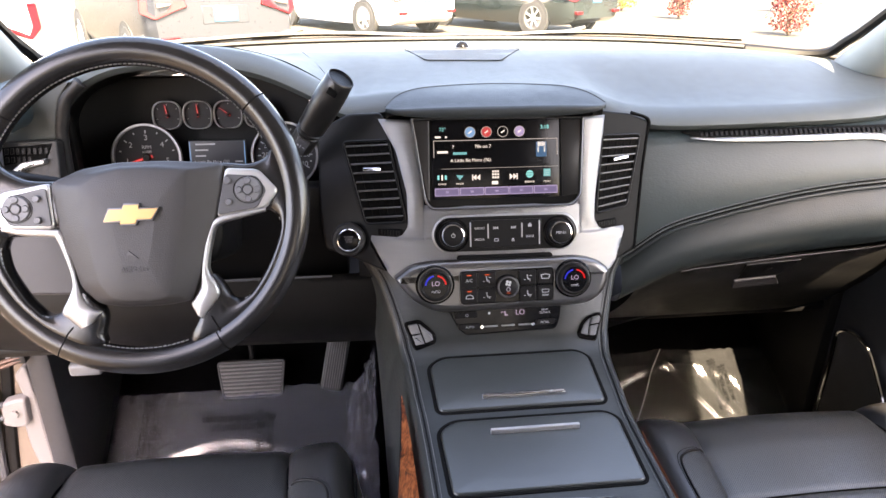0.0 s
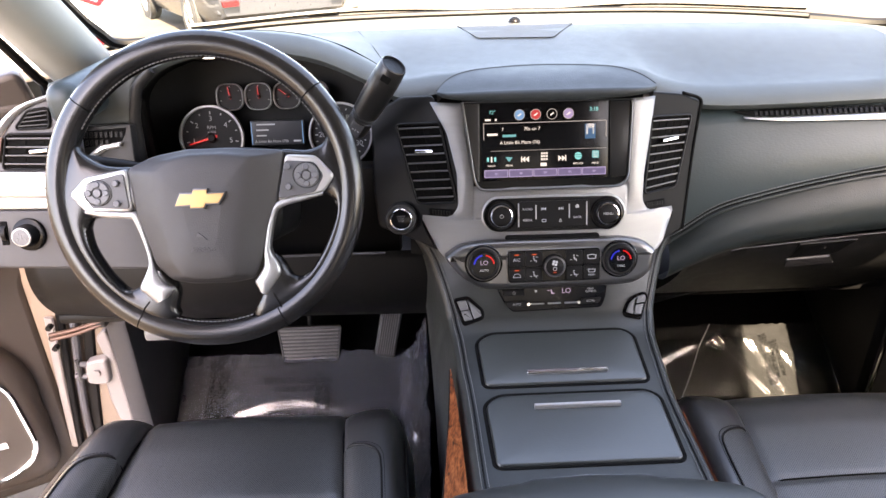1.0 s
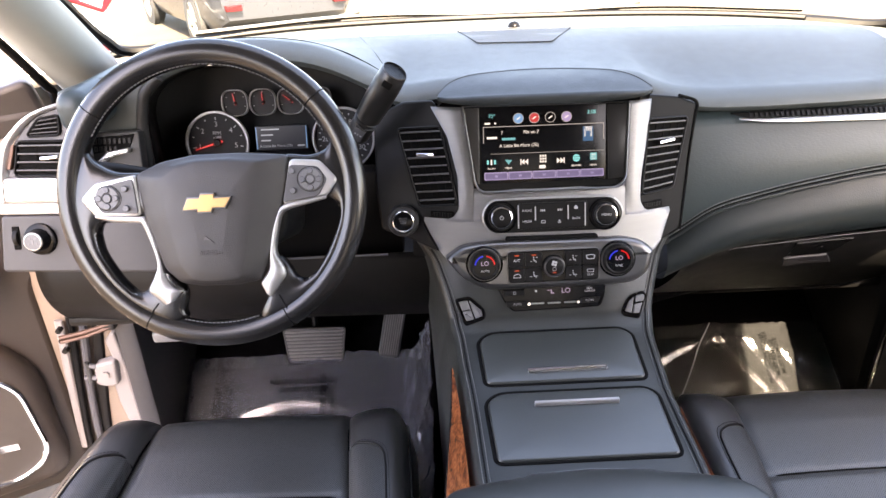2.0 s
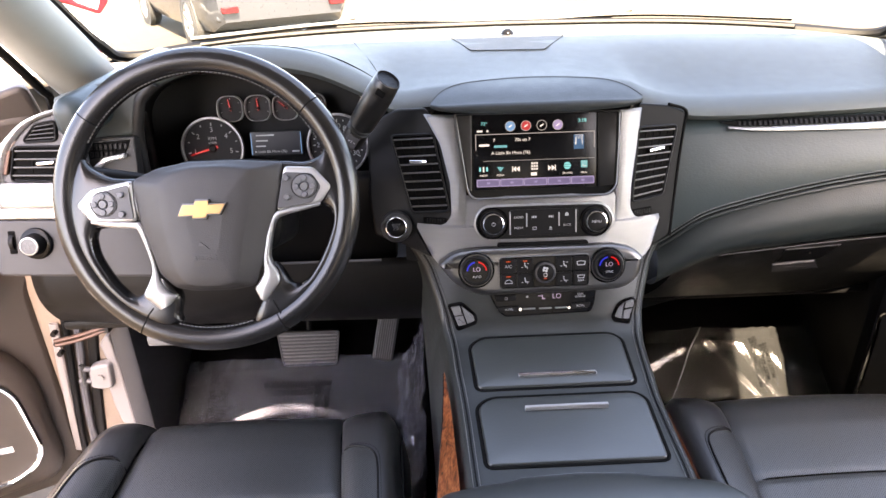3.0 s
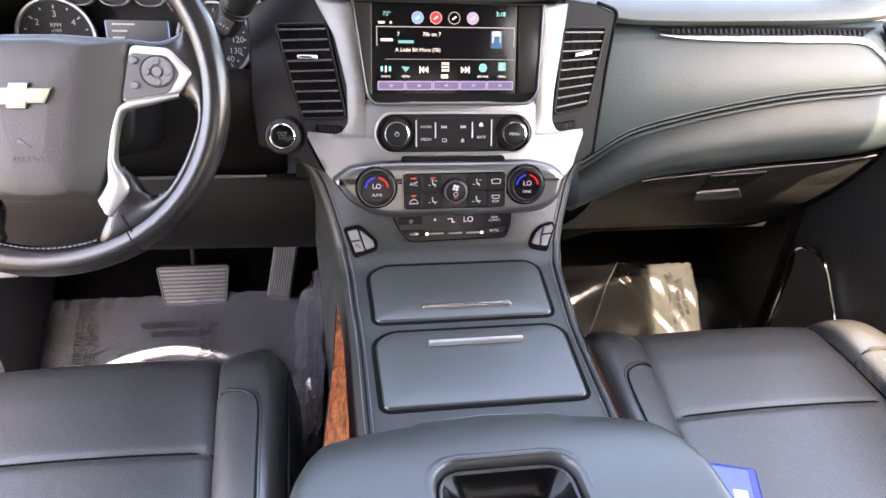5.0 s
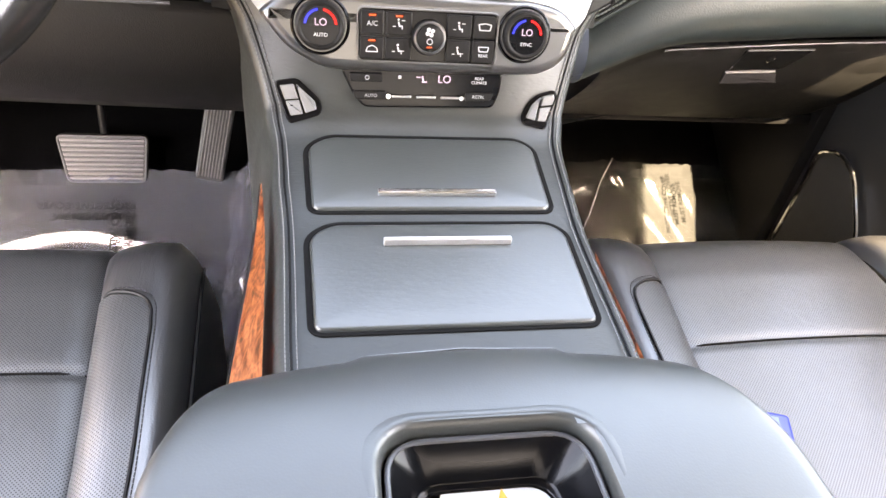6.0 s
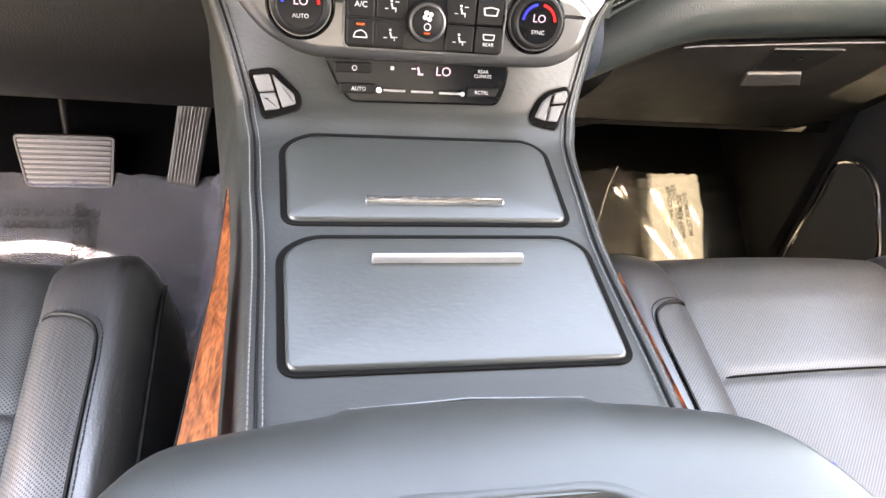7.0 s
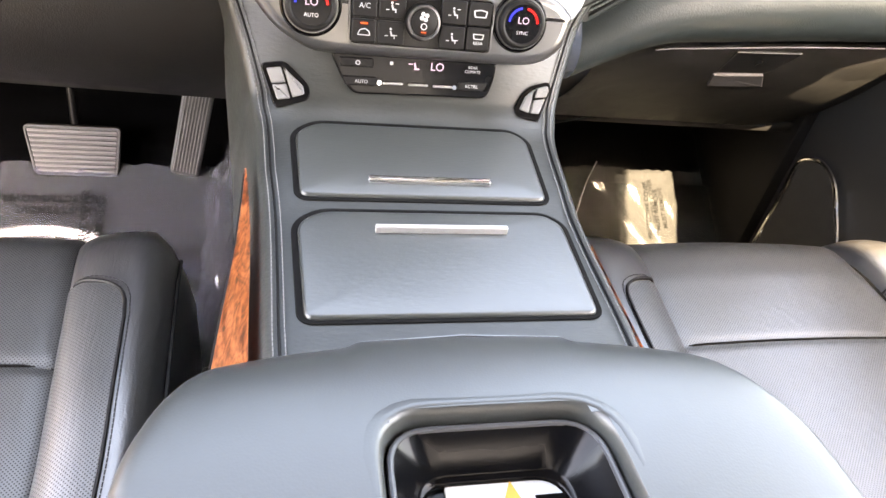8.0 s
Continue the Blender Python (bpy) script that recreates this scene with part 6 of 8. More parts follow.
mesh_plate("button", rounded([(-0.068, 1.0040), (-0.037, 1.0045), (-0.037, 1.0125), (-0.069, 1.0120)], 0.002), 0.004, 0.0100, PLASTIC, rear, on_spine, 0.001, "black button")
mesh_plate("button", rounded([(-0.063, 0.9880), (-0.033, 0.9885), (-0.033, 0.9960), (-0.065, 0.9955)], 0.002), 0.004, 0.0100, PLASTIC, rear, on_spine, 0.001, "black button")
mesh_plate("button", rounded([(0.047, 0.9890), (0.073, 0.9900), (0.076, 0.9975), (0.047, 0.9965)], 0.002), 0.004, 0.0100, PLASTIC, rear, on_spine, 0.001, "black button")
lettering("AUTO", 0.0044, strip_pose(-0.048, 0.9915, 0.0106), MARK, rear, "lettering", depth=0.0001)
lettering("RCTRL", 0.0042, strip_pose(0.060, 0.9930, 0.0106), MARK, rear, "lettering", depth=0.0001)
lettering("REAR\nCLIMATE", 0.0040, strip_pose(0.060, 1.0085), MARK, rear, "lettering", depth=0.0001)
lettering("LO", 0.0105, strip_pose(0.0245, 1.0085), LILAC, rear, "reading", depth=0.0001)
m = strip_pose(-0.0520, 1.0080, 0.0106)
part("power_mark", lathe([(0.0016, 0), (0.0016, 0.0003), (0.0022, 0.0003), (0.0022, 0)], m, 14), MARK, rear)
m = strip_pose(-0.0200, 1.0095)
part("fan_mark", box(-0.0015, 0.0015, -0.0015, 0.0015, 0, 0.0003, 0, m=m), MARK, rear)
m = strip_pose(0.003, 1.0085)
part("seat_mark", join(box(-0.001, 0.0006, -0.003, 0.003, 0, 0.0003, 0, m=m @ Matrix.Rotation(0.25, 4, "Z")), box(-0.001, 0.004, -0.0036, -0.0022, 0, 0.0003, 0, m=m), box(-0.0065, -0.0025, 0.001, 0.002, 0, 0.0003, 0, m=m)), LILAC, rear)
for k in range(3):
    mesh_plate("rocker", rounded([(-0.0270 + k * 0.0245, 0.9902), (-0.0080 + k * 0.0245, 0.9904), (-0.0080 + k * 0.0245, 0.9926), (-0.0270 + k * 0.0245, 0.9924)], 0.0008), 0.004, 0.0105, SILVER, rear, on_spine, 0.0008, "chrome rocker switch")
for x in (-0.031, 0.0425):
    part("rocker_end", lathe([(0, 0.003), (0.0022, 0.003), (0.0028, 0.002), (0.0028, 0), (0, 0)], strip_pose(x, 0.9916), 12), CHROME, rear)

# seat heater switches
for sx, pts in ((-1, [(-0.139, 1.0005), (-0.119, 1.0035), (-0.0975, 0.9845), (-0.0965, 0.9770), (-0.127, 0.9715)]), (1, [(0.117, 0.9880), (0.126, 0.9955), (0.143, 1.0010), (0.1455, 0.9945), (0.1335, 0.9715), (0.1085, 0.9745)])):
    h = thing("seat_heater_switch", "pale grey three-way seat heater switch", "switch", tuple(on_spine(pts[0][0], 0.98)), group="seat heater switches")
    ro = rounded(pts, 0.004, 4)
    mesh_plate("switch_frame", inset_outline(ro, -0.0018), -0.001, 0.0020, GLOSS, h, on_spine, 0.001, "black frame")
    inn = inset_outline(ro, 0.0016)
    cx_ = sum(p[0] for p in inn) / len(inn)
    cz_ = sum(p[1] for p in inn) / len(inn)
    keys = ([(-0.1370, 0.9990), (-0.1225, 1.0010), (-0.1174, 0.9868), (-0.1318, 0.9855)], [(-0.1312, 0.9843), (-0.1170, 0.9856), (-0.1128, 0.9745), (-0.1260, 0.9732)],
            [(-0.1200, 1.0010), (-0.1000, 0.9845), (-0.0985, 0.9780), (-0.1105, 0.9752), (-0.1155, 0.9870)]) if sx < 0 else (
        [(0.1185, 0.9875), (0.1262, 0.9940), (0.1285, 0.9955), (0.1205, 0.9738), (0.1108, 0.9760)], [(0.1305, 0.9965), (0.1420, 0.9995), (0.1440, 0.9945), (0.1415, 0.9880), (0.1278, 0.9865)],
        [(0.1270, 0.9845), (0.1406, 0.9862), (0.1328, 0.9735), (0.1230, 0.9738)])
    for kp in keys:
        kp = [(cx_ + (a - cx_) * 0.90, cz_ + (b - cz_) * 0.90) for a, b in kp]
        mesh_plate("key", rounded(kp, 0.0012), 0.001, 0.0080, KEYGREY, h, on_spine, 0.0012, "pale grey key")
    part("heat_mark", box(-0.0016, 0.0016, -0.0008, 0.0008, 0, 0.0006, 0.0002, m=frame_at(on_spine(cx_ + sx * 0.008, cz_ - 0.006, 0.0080), (1, 0, 0), (0, 0.4, 1))), PRINT, h)

# engine start button
st_ = thing("start_button", "round black engine start button with chrome ring", "start button", (-0.213, 0.01, 1.10))
m = frame_at((-0.2120, 0.006, 1.1085), (1, 0, 0), (0, 0.296, 1)) @ Matrix.Diagonal((0.76, 0.76, 0.8, 1))
part("collar", lathe([(0.0310, -0.02), (0.0310, 0.0), (0.0285, 0.006), (0.0240, 0.007), (0.0240, -0.02)], m, 40), DASHLOW, st_, "black collar")
part("ring", lathe([(0.0200, 0.004), (0.0202, 0.0095), (0.0215, 0.0100), (0.0240, 0.0075), (0.0242, 0.0)], m, 40), DASHLOW, st_, "black outer ring")
part("bright_ring", lathe([(0.0185, 0.004), (0.0187, 0.0098), (0.0196, 0.0108), (0.0207, 0.0100), (0.0209, 0.004)], m, 40), CHROME, st_, "thin satin ring")
bt = part("button", lathe([(0, 0.0075), (0.0150, 0.0080), (0.0183, 0.0070), (0.0187, 0.0), (0, 0)], m, 40), GLOSS, st_, "black button")
lettering("ENGINE\nSTART\nSTOP", 0.0046, m @ pose(0, 0.001, 0.0082), SWITCHLIGHT, bt, "lettering", depth=0.0001)

# ================= driver's end of the dashboard =================


def flat_y(y0):
    return lambda a, b, l: Vector((a, y0 - l * 0.97 + (b - 1.17) * 0.25, b + l * 0.24))


LEFT = flat_y(0.0)
OUT = smooth_path([(-0.781, 0, 1.168), (-0.775, 0, 1.203), (-0.773, 0, 1.222), (-0.765, 0, 1.246), (-0.746, 0, 1.266), (-0.725, 0, 1.282), (-0.699, 0, 1.2925), (-0.660, 0, 1.303)], 4)
INN = smooth_path([(-0.766, 0, 1.168), (-0.764, 0, 1.203), (-0.759, 0, 1.222), (-0.748, 0, 1.246), (-0.731, 0, 1.266), (-0.713, 0, 1.280), (-0.690, 0, 1.2885), (-0.660, 0, 1.296)], 4)


def arc_trim(i, u):
    p = OUT[i].lerp(INN[i], u)
    return LEFT(p.x, p.z, 0.006 + 0.006 * math.sin(math.pi * u) - (0.03 if u < 0.01 else 0))


part("end_trim", sheet(arc_trim, list(range(len(OUT))), [0, 0.02, 0.15, 0.3, 0.5, 0.7, 0.85, 1]), SILVERBRIGHT, dash, "bright silver end trim", sharp=80)
mesh_plate("end_trim_bar", rounded([(-0.783, 1.166), (-0.655, 1.162), (-0.655, 1.198), (-0.778, 1.2015)], 0.004), -0.04, 0.010, SILVERBRIGHT, dash, LEFT, 0.005, "bright silver end trim")
mesh_plate("end_trim_lower", rounded([(-0.785, 1.150), (-0.585, 1.144), (-0.585, 1.160), (-0.783, 1.166)], 0.003), -0.04, 0.006, SILVERBRIGHT, dash, LEFT, 0.003)
mesh_plate("end_panel", rounded([(-0.766, 1.199), (-0.662, 1.197), (-0.662, 1.285), (-0.664, 1.298), (-0.690, 1.2905), (-0.713, 1.282), (-0.731, 1.268), (-0.749, 1.247), (-0.761, 1.222)], 0.004), -0.04, 0.004, ENDGREY, dash, LEFT, 0.003, "grey vent panel")
air_vent([(-0.751, 1.204), (-0.668, 1.201), (-0.668, 1.2465), (-0.740, 1.248)], 4, (-0.697, 1.226), "black louvred air vent at the driver end of the dashboard", (-0.70, 0.01, 1.2), None, 2, LEFT)
air_vent([(-0.726, 1.256), (-0.683, 1.257), (-0.681, 1.281), (-0.707, 1.277)], 4, None, "small triangular demist vent", (-0.70, 0.01, 1.26), None, 2, LEFT)
mesh_plate("thumbwheel", rounded([(-0.7615, 1.212), (-0.7555, 1.212), (-0.7440, 1.245), (-0.7490, 1.245)], 0.001), 0.004, 0.010, COPPERY, dash, LEFT, 0.001)
# slim grille and silver curl behind the wheel rim
DEEP = flat_y(0.05)
part("column_side_panel", plate(rounded([(-0.672, 1.14), (-0.596, 1.14), (-0.596, 1.244), (-0.672, 1.244)], 0.004), DEEP, -0.02, 0.0, 0.002), DASHLOW, dash)
face = rounded([(-0.710, 1.236), (-0.604, 1.2385), (-0.597, 1.2700), (-0.589, 1.2945), (-0.567, 1.3190), (-0.640, 1.3190), (-0.710, 1.300)], 0.006)
mesh_plate("pad_face", face, -0.02, 0.0, DASH, dash, lambda a, b, l: Vector((a, 0.088 - l, b)), 0.004, "soft grey face beside the instruments")
part("hood_edge", tube(smooth_path([(-0.604, 0.095, 1.15), (-0.600, 0.095, 1.2385), (-0.593, 0.095, 1.2700), (-0.584, 0.095, 1.2945), (-0.562, 0.097, 1.3160)], 6), 0.009, 10), DASHLOW, dash, "rounded dark edge of the instrument hood")
mesh_plate("slim_grille", rounded([(-0.668, 1.2130), (-0.611, 1.2215), (-0.602, 1.2400), (-0.668, 1.2360)], 0.001), -0.002, 0.002, DARK, dash, DEEP, 0.0006)
for k in range(8):
    x = -0.662 + k * 0.0072
    if k < 5:
        part("grille_rib", plate([(x, 1.2165), (x + 0.0042, 1.2170), (x + 0.0045, 1.2240), (x + 0.0003, 1.2235)], DEEP, 0.001, 0.004, 0.0005, 1), PLASTIC, dash)
    part("grille_rib", plate([(x, 1.2270), (x + 0.0045, 1.2275), (x + 0.0048, 1.2350), (x + 0.0003, 1.2345)], DEEP, 0.001, 0.004, 0.0005, 1), PLASTIC, dash)
mesh_plate("silver_curl", rounded([(-0.660, 1.2010), (-0.650, 1.2010), (-0.634, 1.2100), (-0.611, 1.2140), (-0.609, 1.2210), (-0.640, 1.2165)], 0.002), 0.0, 0.010, SILVERBRIGHT, dash, DEEP, 0.002, "bright silver curl of trim")
low = rounded([(-0.796, 1.068), (-0.560, 1.058), (-0.560, 1.143), (-0.785, 1.149)], 0.008)
mesh_plate("switch_fascia", low, -0.05, 0.003, ENDGREY2, dash, LEFT, 0.004, "grey lower switch fascia")
hl = thing("headlight_switch", "round headlight knob with a pale face", "headlight switch", (-0.742, 0.0, 1.11))
m = frame_at(LEFT(-0.7330, 1.114, 0.004), (1, 0, 0), (0, 0.25, 1))
part("seat_ring", lathe([(0, 0.0), (0.0235, 0.0), (0.0225, 0.003), (0.020, 0.004), (0, 0.004)], m, 36), GLOSS, hl)
part("knob", lathe([(0, 0.020), (0.0135, 0.020), (0.0150, 0.018), (0.0165, 0.0), (0, 0.0)], m, 36), PLASTIC, hl, "black knob")
kf = part("knob_face", lathe([(0, 0.0215), (0.0112, 0.0212), (0.0120, 0.0200), (0, 0.0200)], m, 36), KNOBPALE, hl, "pale knob face")
part("face_ring", lathe([(0.0112, 0.0205), (0.0116, 0.0220), (0.0126, 0.0218), (0.0134, 0.0195)], m, 36), SILVERBRIGHT, kf, "bright ring round the face")
for dx, dy, w_, h_ in ((-0.004, 0.0045, 0.0022, 0.0012), (0.004, 0.0045, 0.0022, 0.0012), (0, -0.0005, 0.0012, 0.0035), (-0.0055, -0.003, 0.0014, 0.0018), (0.0055, -0.003, 0.0014, 0.0018)):
    part("face_mark", box(dx - w_, dx + w_, dy - h_, dy + h_, 0.0208, 0.0219, 0, m=m), SWITCHLIGHT, kf)
dm_ = thing("dimmer_wheel", "ribbed dimmer thumbwheel in a dark slot", "dimmer", (-0.772, 0.0, 1.11))
mesh_plate("slot", rounded([(-0.7730, 1.100), (-0.7630, 1.100), (-0.7620, 1.133), (-0.7720, 1.133)], 0.002), 0.002, 0.0042, DARK, dm_, LEFT, 0.0006)
part("wheel", lathe([(0, -0.003), (0.013, -0.003), (0.0135, 0.0), (0.013, 0.003), (0, 0.003)], frame_at(LEFT(-0.7676, 1.1165, -0.003), (0, 1, 0), (0, 0.25, 1)), 20), PLASTIC, dm_)
part("panel_seam", tube([knee(x, 0.02) for x in span(-0.79, -0.24, 12)], 0.002, 6), ENDGREY, dash, "pale seam below the fascia")
# pad end above the small vent
part("end_cap", box(-0.676, -0.626, 0.000, 0.42, 1.258, 1.318, 0.022, 5), PANEL, dash, "dark rounded pad end")
part("pad_seam", tube(smooth_path([pad_point(x, s_) for x, s_ in ((-0.222, 0.22), (-0.232, 0.30), (-0.250, 0.42), (-0.275, 0.62), (-0.30, 0.85))], 6), 0.0009, 6), DASHLOW, dash)
part("pad_seam", tube(smooth_path([pad_point(x, s_) for x, s_ in ((-0.222, 0.235), (-0.26, 0.25), (-0.30, 0.262), (-0.36, 0.268), (-0.44, 0.268), (-0.52, 0.26))], 6), 0.0011, 6), DARK, dash)

# demist slot, speaker grille and light sensor on the dash top
part("demist_slot", tube([Vector(pad_point(x, 0.84)) + Vector((0, 0, 0.0005)) for x in span(-0.29, 0.27, 20)], 0.006, 6, squash=0.25), SLOTTAN, dash, "long demist slot")
part("demist_slot_gap", tube([Vector(pad_point(x, 0.84)) + Vector((0, 0, 0.0012)) for x in span(-0.285, 0.265, 20)], 0.0028, 6, squash=0.4), PLASTIC, dash)
gr = rounded([(-0.076, 0.300), (0.054, 0.290), (0.112, 0.405), (-0.106, 0.415)], 0.008)


def pad_z(x, y):
    ly, lz = curve_table(LIPY, x), curve_table(LIPZ, x)
    t = min(1, max(0, (y - ly - 0.03) / 0.26))
    return lz + 0.024 + (1.316 - 0.03 * (abs(x) / 0.8) ** 3 - lz - 0.024) * t * t * (3 - 2 * t)


tz = lambda a, b, l: Vector((a, b, pad_z(a, b) + 0.001 + l))
mesh_plate("speaker_grille", gr, -0.004, 0.0006, DASHGRILLE, dash, tz, 0.0005, "flat centre speaker cover")
part("grille_edge", tube([tz(a, b, 0.0006) for a, b in gr], 0.0006, 5, closed=True), DARK, dash)
sensor = thing("light_sensor", "small domed light sensor on the dash top", "sensor", (0.006, 0.432, 1.316))
part("dome", lathe([(0.0135, 0.0), (0.0130, 0.003), (0.0100, 0.0085), (0.005, 0.0118), (0, 0.0125)], Matrix.Translation((0.006, 0.432, 1.316)), 24), GLOSS, sensor, "dark dome")
part("foot_ring", lathe([(0.0160, 0.0), (0.0155, 0.002), (0.0135, 0.0025), (0.0135, 0.0)], Matrix.Translation((0.006, 0.432, 1.316)), 24), PEWTER, sensor)

# passenger trim strip with its slim grille


def on_pass(x, z, l=0.0):
    t = (1.238 - z) / 0.10
    return Vector((x, 0.082 - 0.040 * t - 0.012 * math.sin(math.pi * min(1, t)) + bend(x) - l, z))


strip_line = smooth_path([(0.302, 0, 1.2258), (0.36, 0, 1.2225), (0.50, 0, 1.2220), (0.605, 0, 1.2215), (0.638, 0, 1.2085), (0.662, 0, 1.188), (0.688, 0, 1.163)], 8)


def strip_point(i, u):
    p = strip_line[i]
    a, b = strip_line[max(0, i - 1)], strip_line[min(len(strip_line) - 1, i + 1)]
    n_ = Vector((-(b - a).z, 0, (b - a).x)).normalized()
    w_ = 0.0046 * min(1.0, 0.12 + i / 20)
    q = p + n_ * w_ * math.cos(math.pi * u)
    return on_pass(q.x, q.z, 0.001 + 0.007 * math.sin(math.pi * u) ** 0.6)


part("trim_strip", sheet(strip_point, list(range(len(strip_line))), span(0, 1, 9)), SILVERBRIGHT, dash, "bright silver strip", sharp=80)
mesh_plate("slim_grille", rounded([(0.290, 1.2325), (0.318, 1.2262), (0.618, 1.2280), (0.640, 1.2360)], 0.001), -0.003, 0.003, DARK, dash, on_pass, 0.0008)
for k in range(38):
    x = 0.318 + k * 0.008
    part("grille_rib", plate([(x, 1.2275), (x + 0.0045, 1.2275), (x + 0.0045, 1.2335), (x, 1.2335)], on_pass, 0.002, 0.005, 0.0005, 1), PLASTIC, dash)
air_vent([(0.665, 1.206), (0.775, 1.206), (0.775, 1.240), (0.650, 1.240)], 4, (0.70, 1.222), "black louvred air vent at the passenger end of the dashboard", (0.71, 0.08, 1.2), None, 6, lambda a, b, l: on_pass(a, b, l + 0.004))

# ================= pedals =================
brake = thing("brake_pedal", "wide grey rubber brake pedal with horizontal ribs", "pedal", (-0.447, 0.40, 0.60))
bmat = frame_at((-0.447, 0.388, 0.636), (1, 0, 0), (0, 0.32, 1))
part("pad", plate(rounded([(-0.0615, -0.041), (0.0615, -0.041), (0.0715, 0.040), (-0.0715, 0.040)], 0.010, 4), on(bmat), -0.008, 0.004, 0.003), RUBBER, brake, "grey rubber pad", sharp=60)
part("pad_edge", ring(rounded([(-0.0625, -0.042), (0.0625, -0.042), (0.0725, 0.041), (-0.0725, 0.041)], 0.010, 4), rounded([(-0.0585, -0.038), (0.0585, -0.038), (0.0685, 0.037), (-0.0685, 0.037)], 0.008, 4), on(bmat), 0.0, 0.0065, 0.001), RUBBER, brake)
# ribs paler than the pad: the shade between them is put into the colour
for k in range(9):
    z_ = -0.033 + k * 0.0082
    w_ = 0.058 + 0.0095 * (z_ + 0.04) / 0.08
    part("rib", box(-w_, w_, z_ - 0.0024, z_ + 0.0024, 0.003, 0.008, 0.0012, 1, bmat), RUBBERLIGHT, brake)
part("arm", tube([(-0.447, 0.408, 0.655), (-0.447, 0.428, 0.75), (-0.447, 0.445, 0.92)], 0.0065, 10), PLASTIC, brake, "steel pedal arm")
accel = thing("accelerator_pedal", "narrow grey accelerator pedal with long ribs", "pedal", (-0.275, 0.39, 0.56))
am = frame_at((-0.266, 0.390, 0.672), (0.978, 0, -0.208), (0.208, 0.34, 0.978))
part("pad", plate(rounded([(-0.0235, -0.070), (0.0235, -0.070), (0.0245, 0.075), (-0.0245, 0.075)], 0.008, 4), on(am), -0.008, 0.004, 0.003), RUBBER, accel, "grey rubber pad", sharp=60)
for k in range(8):
    x = -0.0175 + k * 0.005
    part("rib", box(x - 0.0014, x + 0.0014, -0.064, 0.072, 0.003, 0.0068, 0.0008, 1, am), RUBBERLIGHT, accel)
part("arm", tube([(-0.262, 0.41, 0.70), (-0.258, 0.46, 0.80), (-0.255, 0.48, 0.92)], 0.010, 10), PLASTIC, accel)
rel = thing("release_lever", "small pale bonnet release lever below the dash", "lever", (-0.63, 0.10, 0.86))
part("lever", box(-0.665, -0.615, 0.085, 0.115, 0.858, 0.880, 0.006, 3), KEYGREY, rel, "pale grey lever")

# ================= floor mats in plastic covers =================


def floor_z(y):
    return lerp_table([(-3.2, 0.5), (0.26, 0.5), (0.62, 0.74)], y)


FILMS = {}


def floor_mat(name, x0, x1, y0, y1, label):
    t = thing(name, label, "floor mat", ((x0 + x1) / 2, (y0 + y1) / 2, 0.5))
    bm = sheet(lambda u, v: (x0 + (x1 - x0) * u, y0 + (y1 - y0) * v, floor_z(y0 + (y1 - y0) * v) + 0.012), span(0, 1, 12), span(0, 1, 24))
    bmesh.ops.solidify(bm, geom=bm.faces[:], thickness=0.008)
    part("mat", bm, CARPET, t, "black carpet mat", sharp=60)

    def film(u, v):
        x, y = x0 - 0.015 + (x1 - x0 + 0.03) * u, y0 - 0.01 + (y1 - y0 + 0.02) * v
        h = 0.010 + 0.009 * noise.noise(Vector((x * 4, y * 4, x0 * 3))) + 0.0025 * noise.noise(Vector((x * 12, y * 8, 2.0)))
        xm = x - (x0 + x1) / 2
        if x0 < 0:
            # a smooth, slack cover with two long bowed folds
            h = 0.010 + 0.005 * noise.noise(Vector((x * 4, y * 4, x0 * 3)))
            for yc, bow, amp, wd in ((0.250, 0.045, 0.005, 0.013), (0.276, 0.050, 0.0025, 0.008)):
                h += amp * math.exp(-((y - yc - bow * math.cos(xm * 9)) / wd) ** 2)
        else:
            for k, (yc, bow, amp, wd) in enumerate(((0.33, 0.05, 0.012, 0.016), (0.27, 0.035, 0.008, 0.010), (0.40, 0.06, 0.006, 0.009), (0.20, -0.03, 0.008, 0.012))):
                h += amp * (0.6 + 0.4 * noise.noise(Vector((x * 6, k * 3.1, 1.0)))) * math.exp(-((y - yc - bow * math.cos(xm * 9 + 0.4 * k) + (1.5 * (xm - 0.12) if k else 0.0)) / wd) ** 2)
            h += 0.0016 * abs(noise.noise(Vector((x * 22 + y * 9, y * 11, 7.0))))
        edge = min(u, 1 - u, v, 1 - v)
        if edge < 0.05:
            h += 0.008 * noise.noise(Vector((x * 60, y * 60, 5.0)))
        return (x, y, floor_z(y) + 0.020 + max(-0.004, h))
    FILMS[name] = film, x0, x1, y0, y1
    part("plastic_film", sheet(film, span(0, 1, 90), span(0, 1, 90)), COVER if x0 < 0 else FILM, t, "crinkled clear plastic cover", sharp=90)
    return t


dmat = floor_mat("driver_floor_mat", -0.735, -0.236, -0.08, 0.375, "black driver floor mat under a clear plastic cover")
bm = sheet(lambda u, v: (-0.245 + 0.062 * v + 0.010 * noise.noise(Vector((u * 14, v * 5, 3.0))), -0.22 + 0.57 * u,
                         floor_z(-0.22 + 0.57 * u) + 0.028 + 0.15 * v * (0.8 + 0.2 * math.sin(u * 9)) + 0.016 * noise.noise(Vector((u * 22, v * 7, 8.0)))), span(0, 1, 70), span(0, 1, 18))
part("film_edge", bm, COVER, dmat, "crumpled upturned edge of the plastic cover", sharp=90)
pmat = floor_mat("passenger_floor_mat", 0.245, 0.745, 0.06, 0.395, "black passenger floor mat under a clear plastic cover")


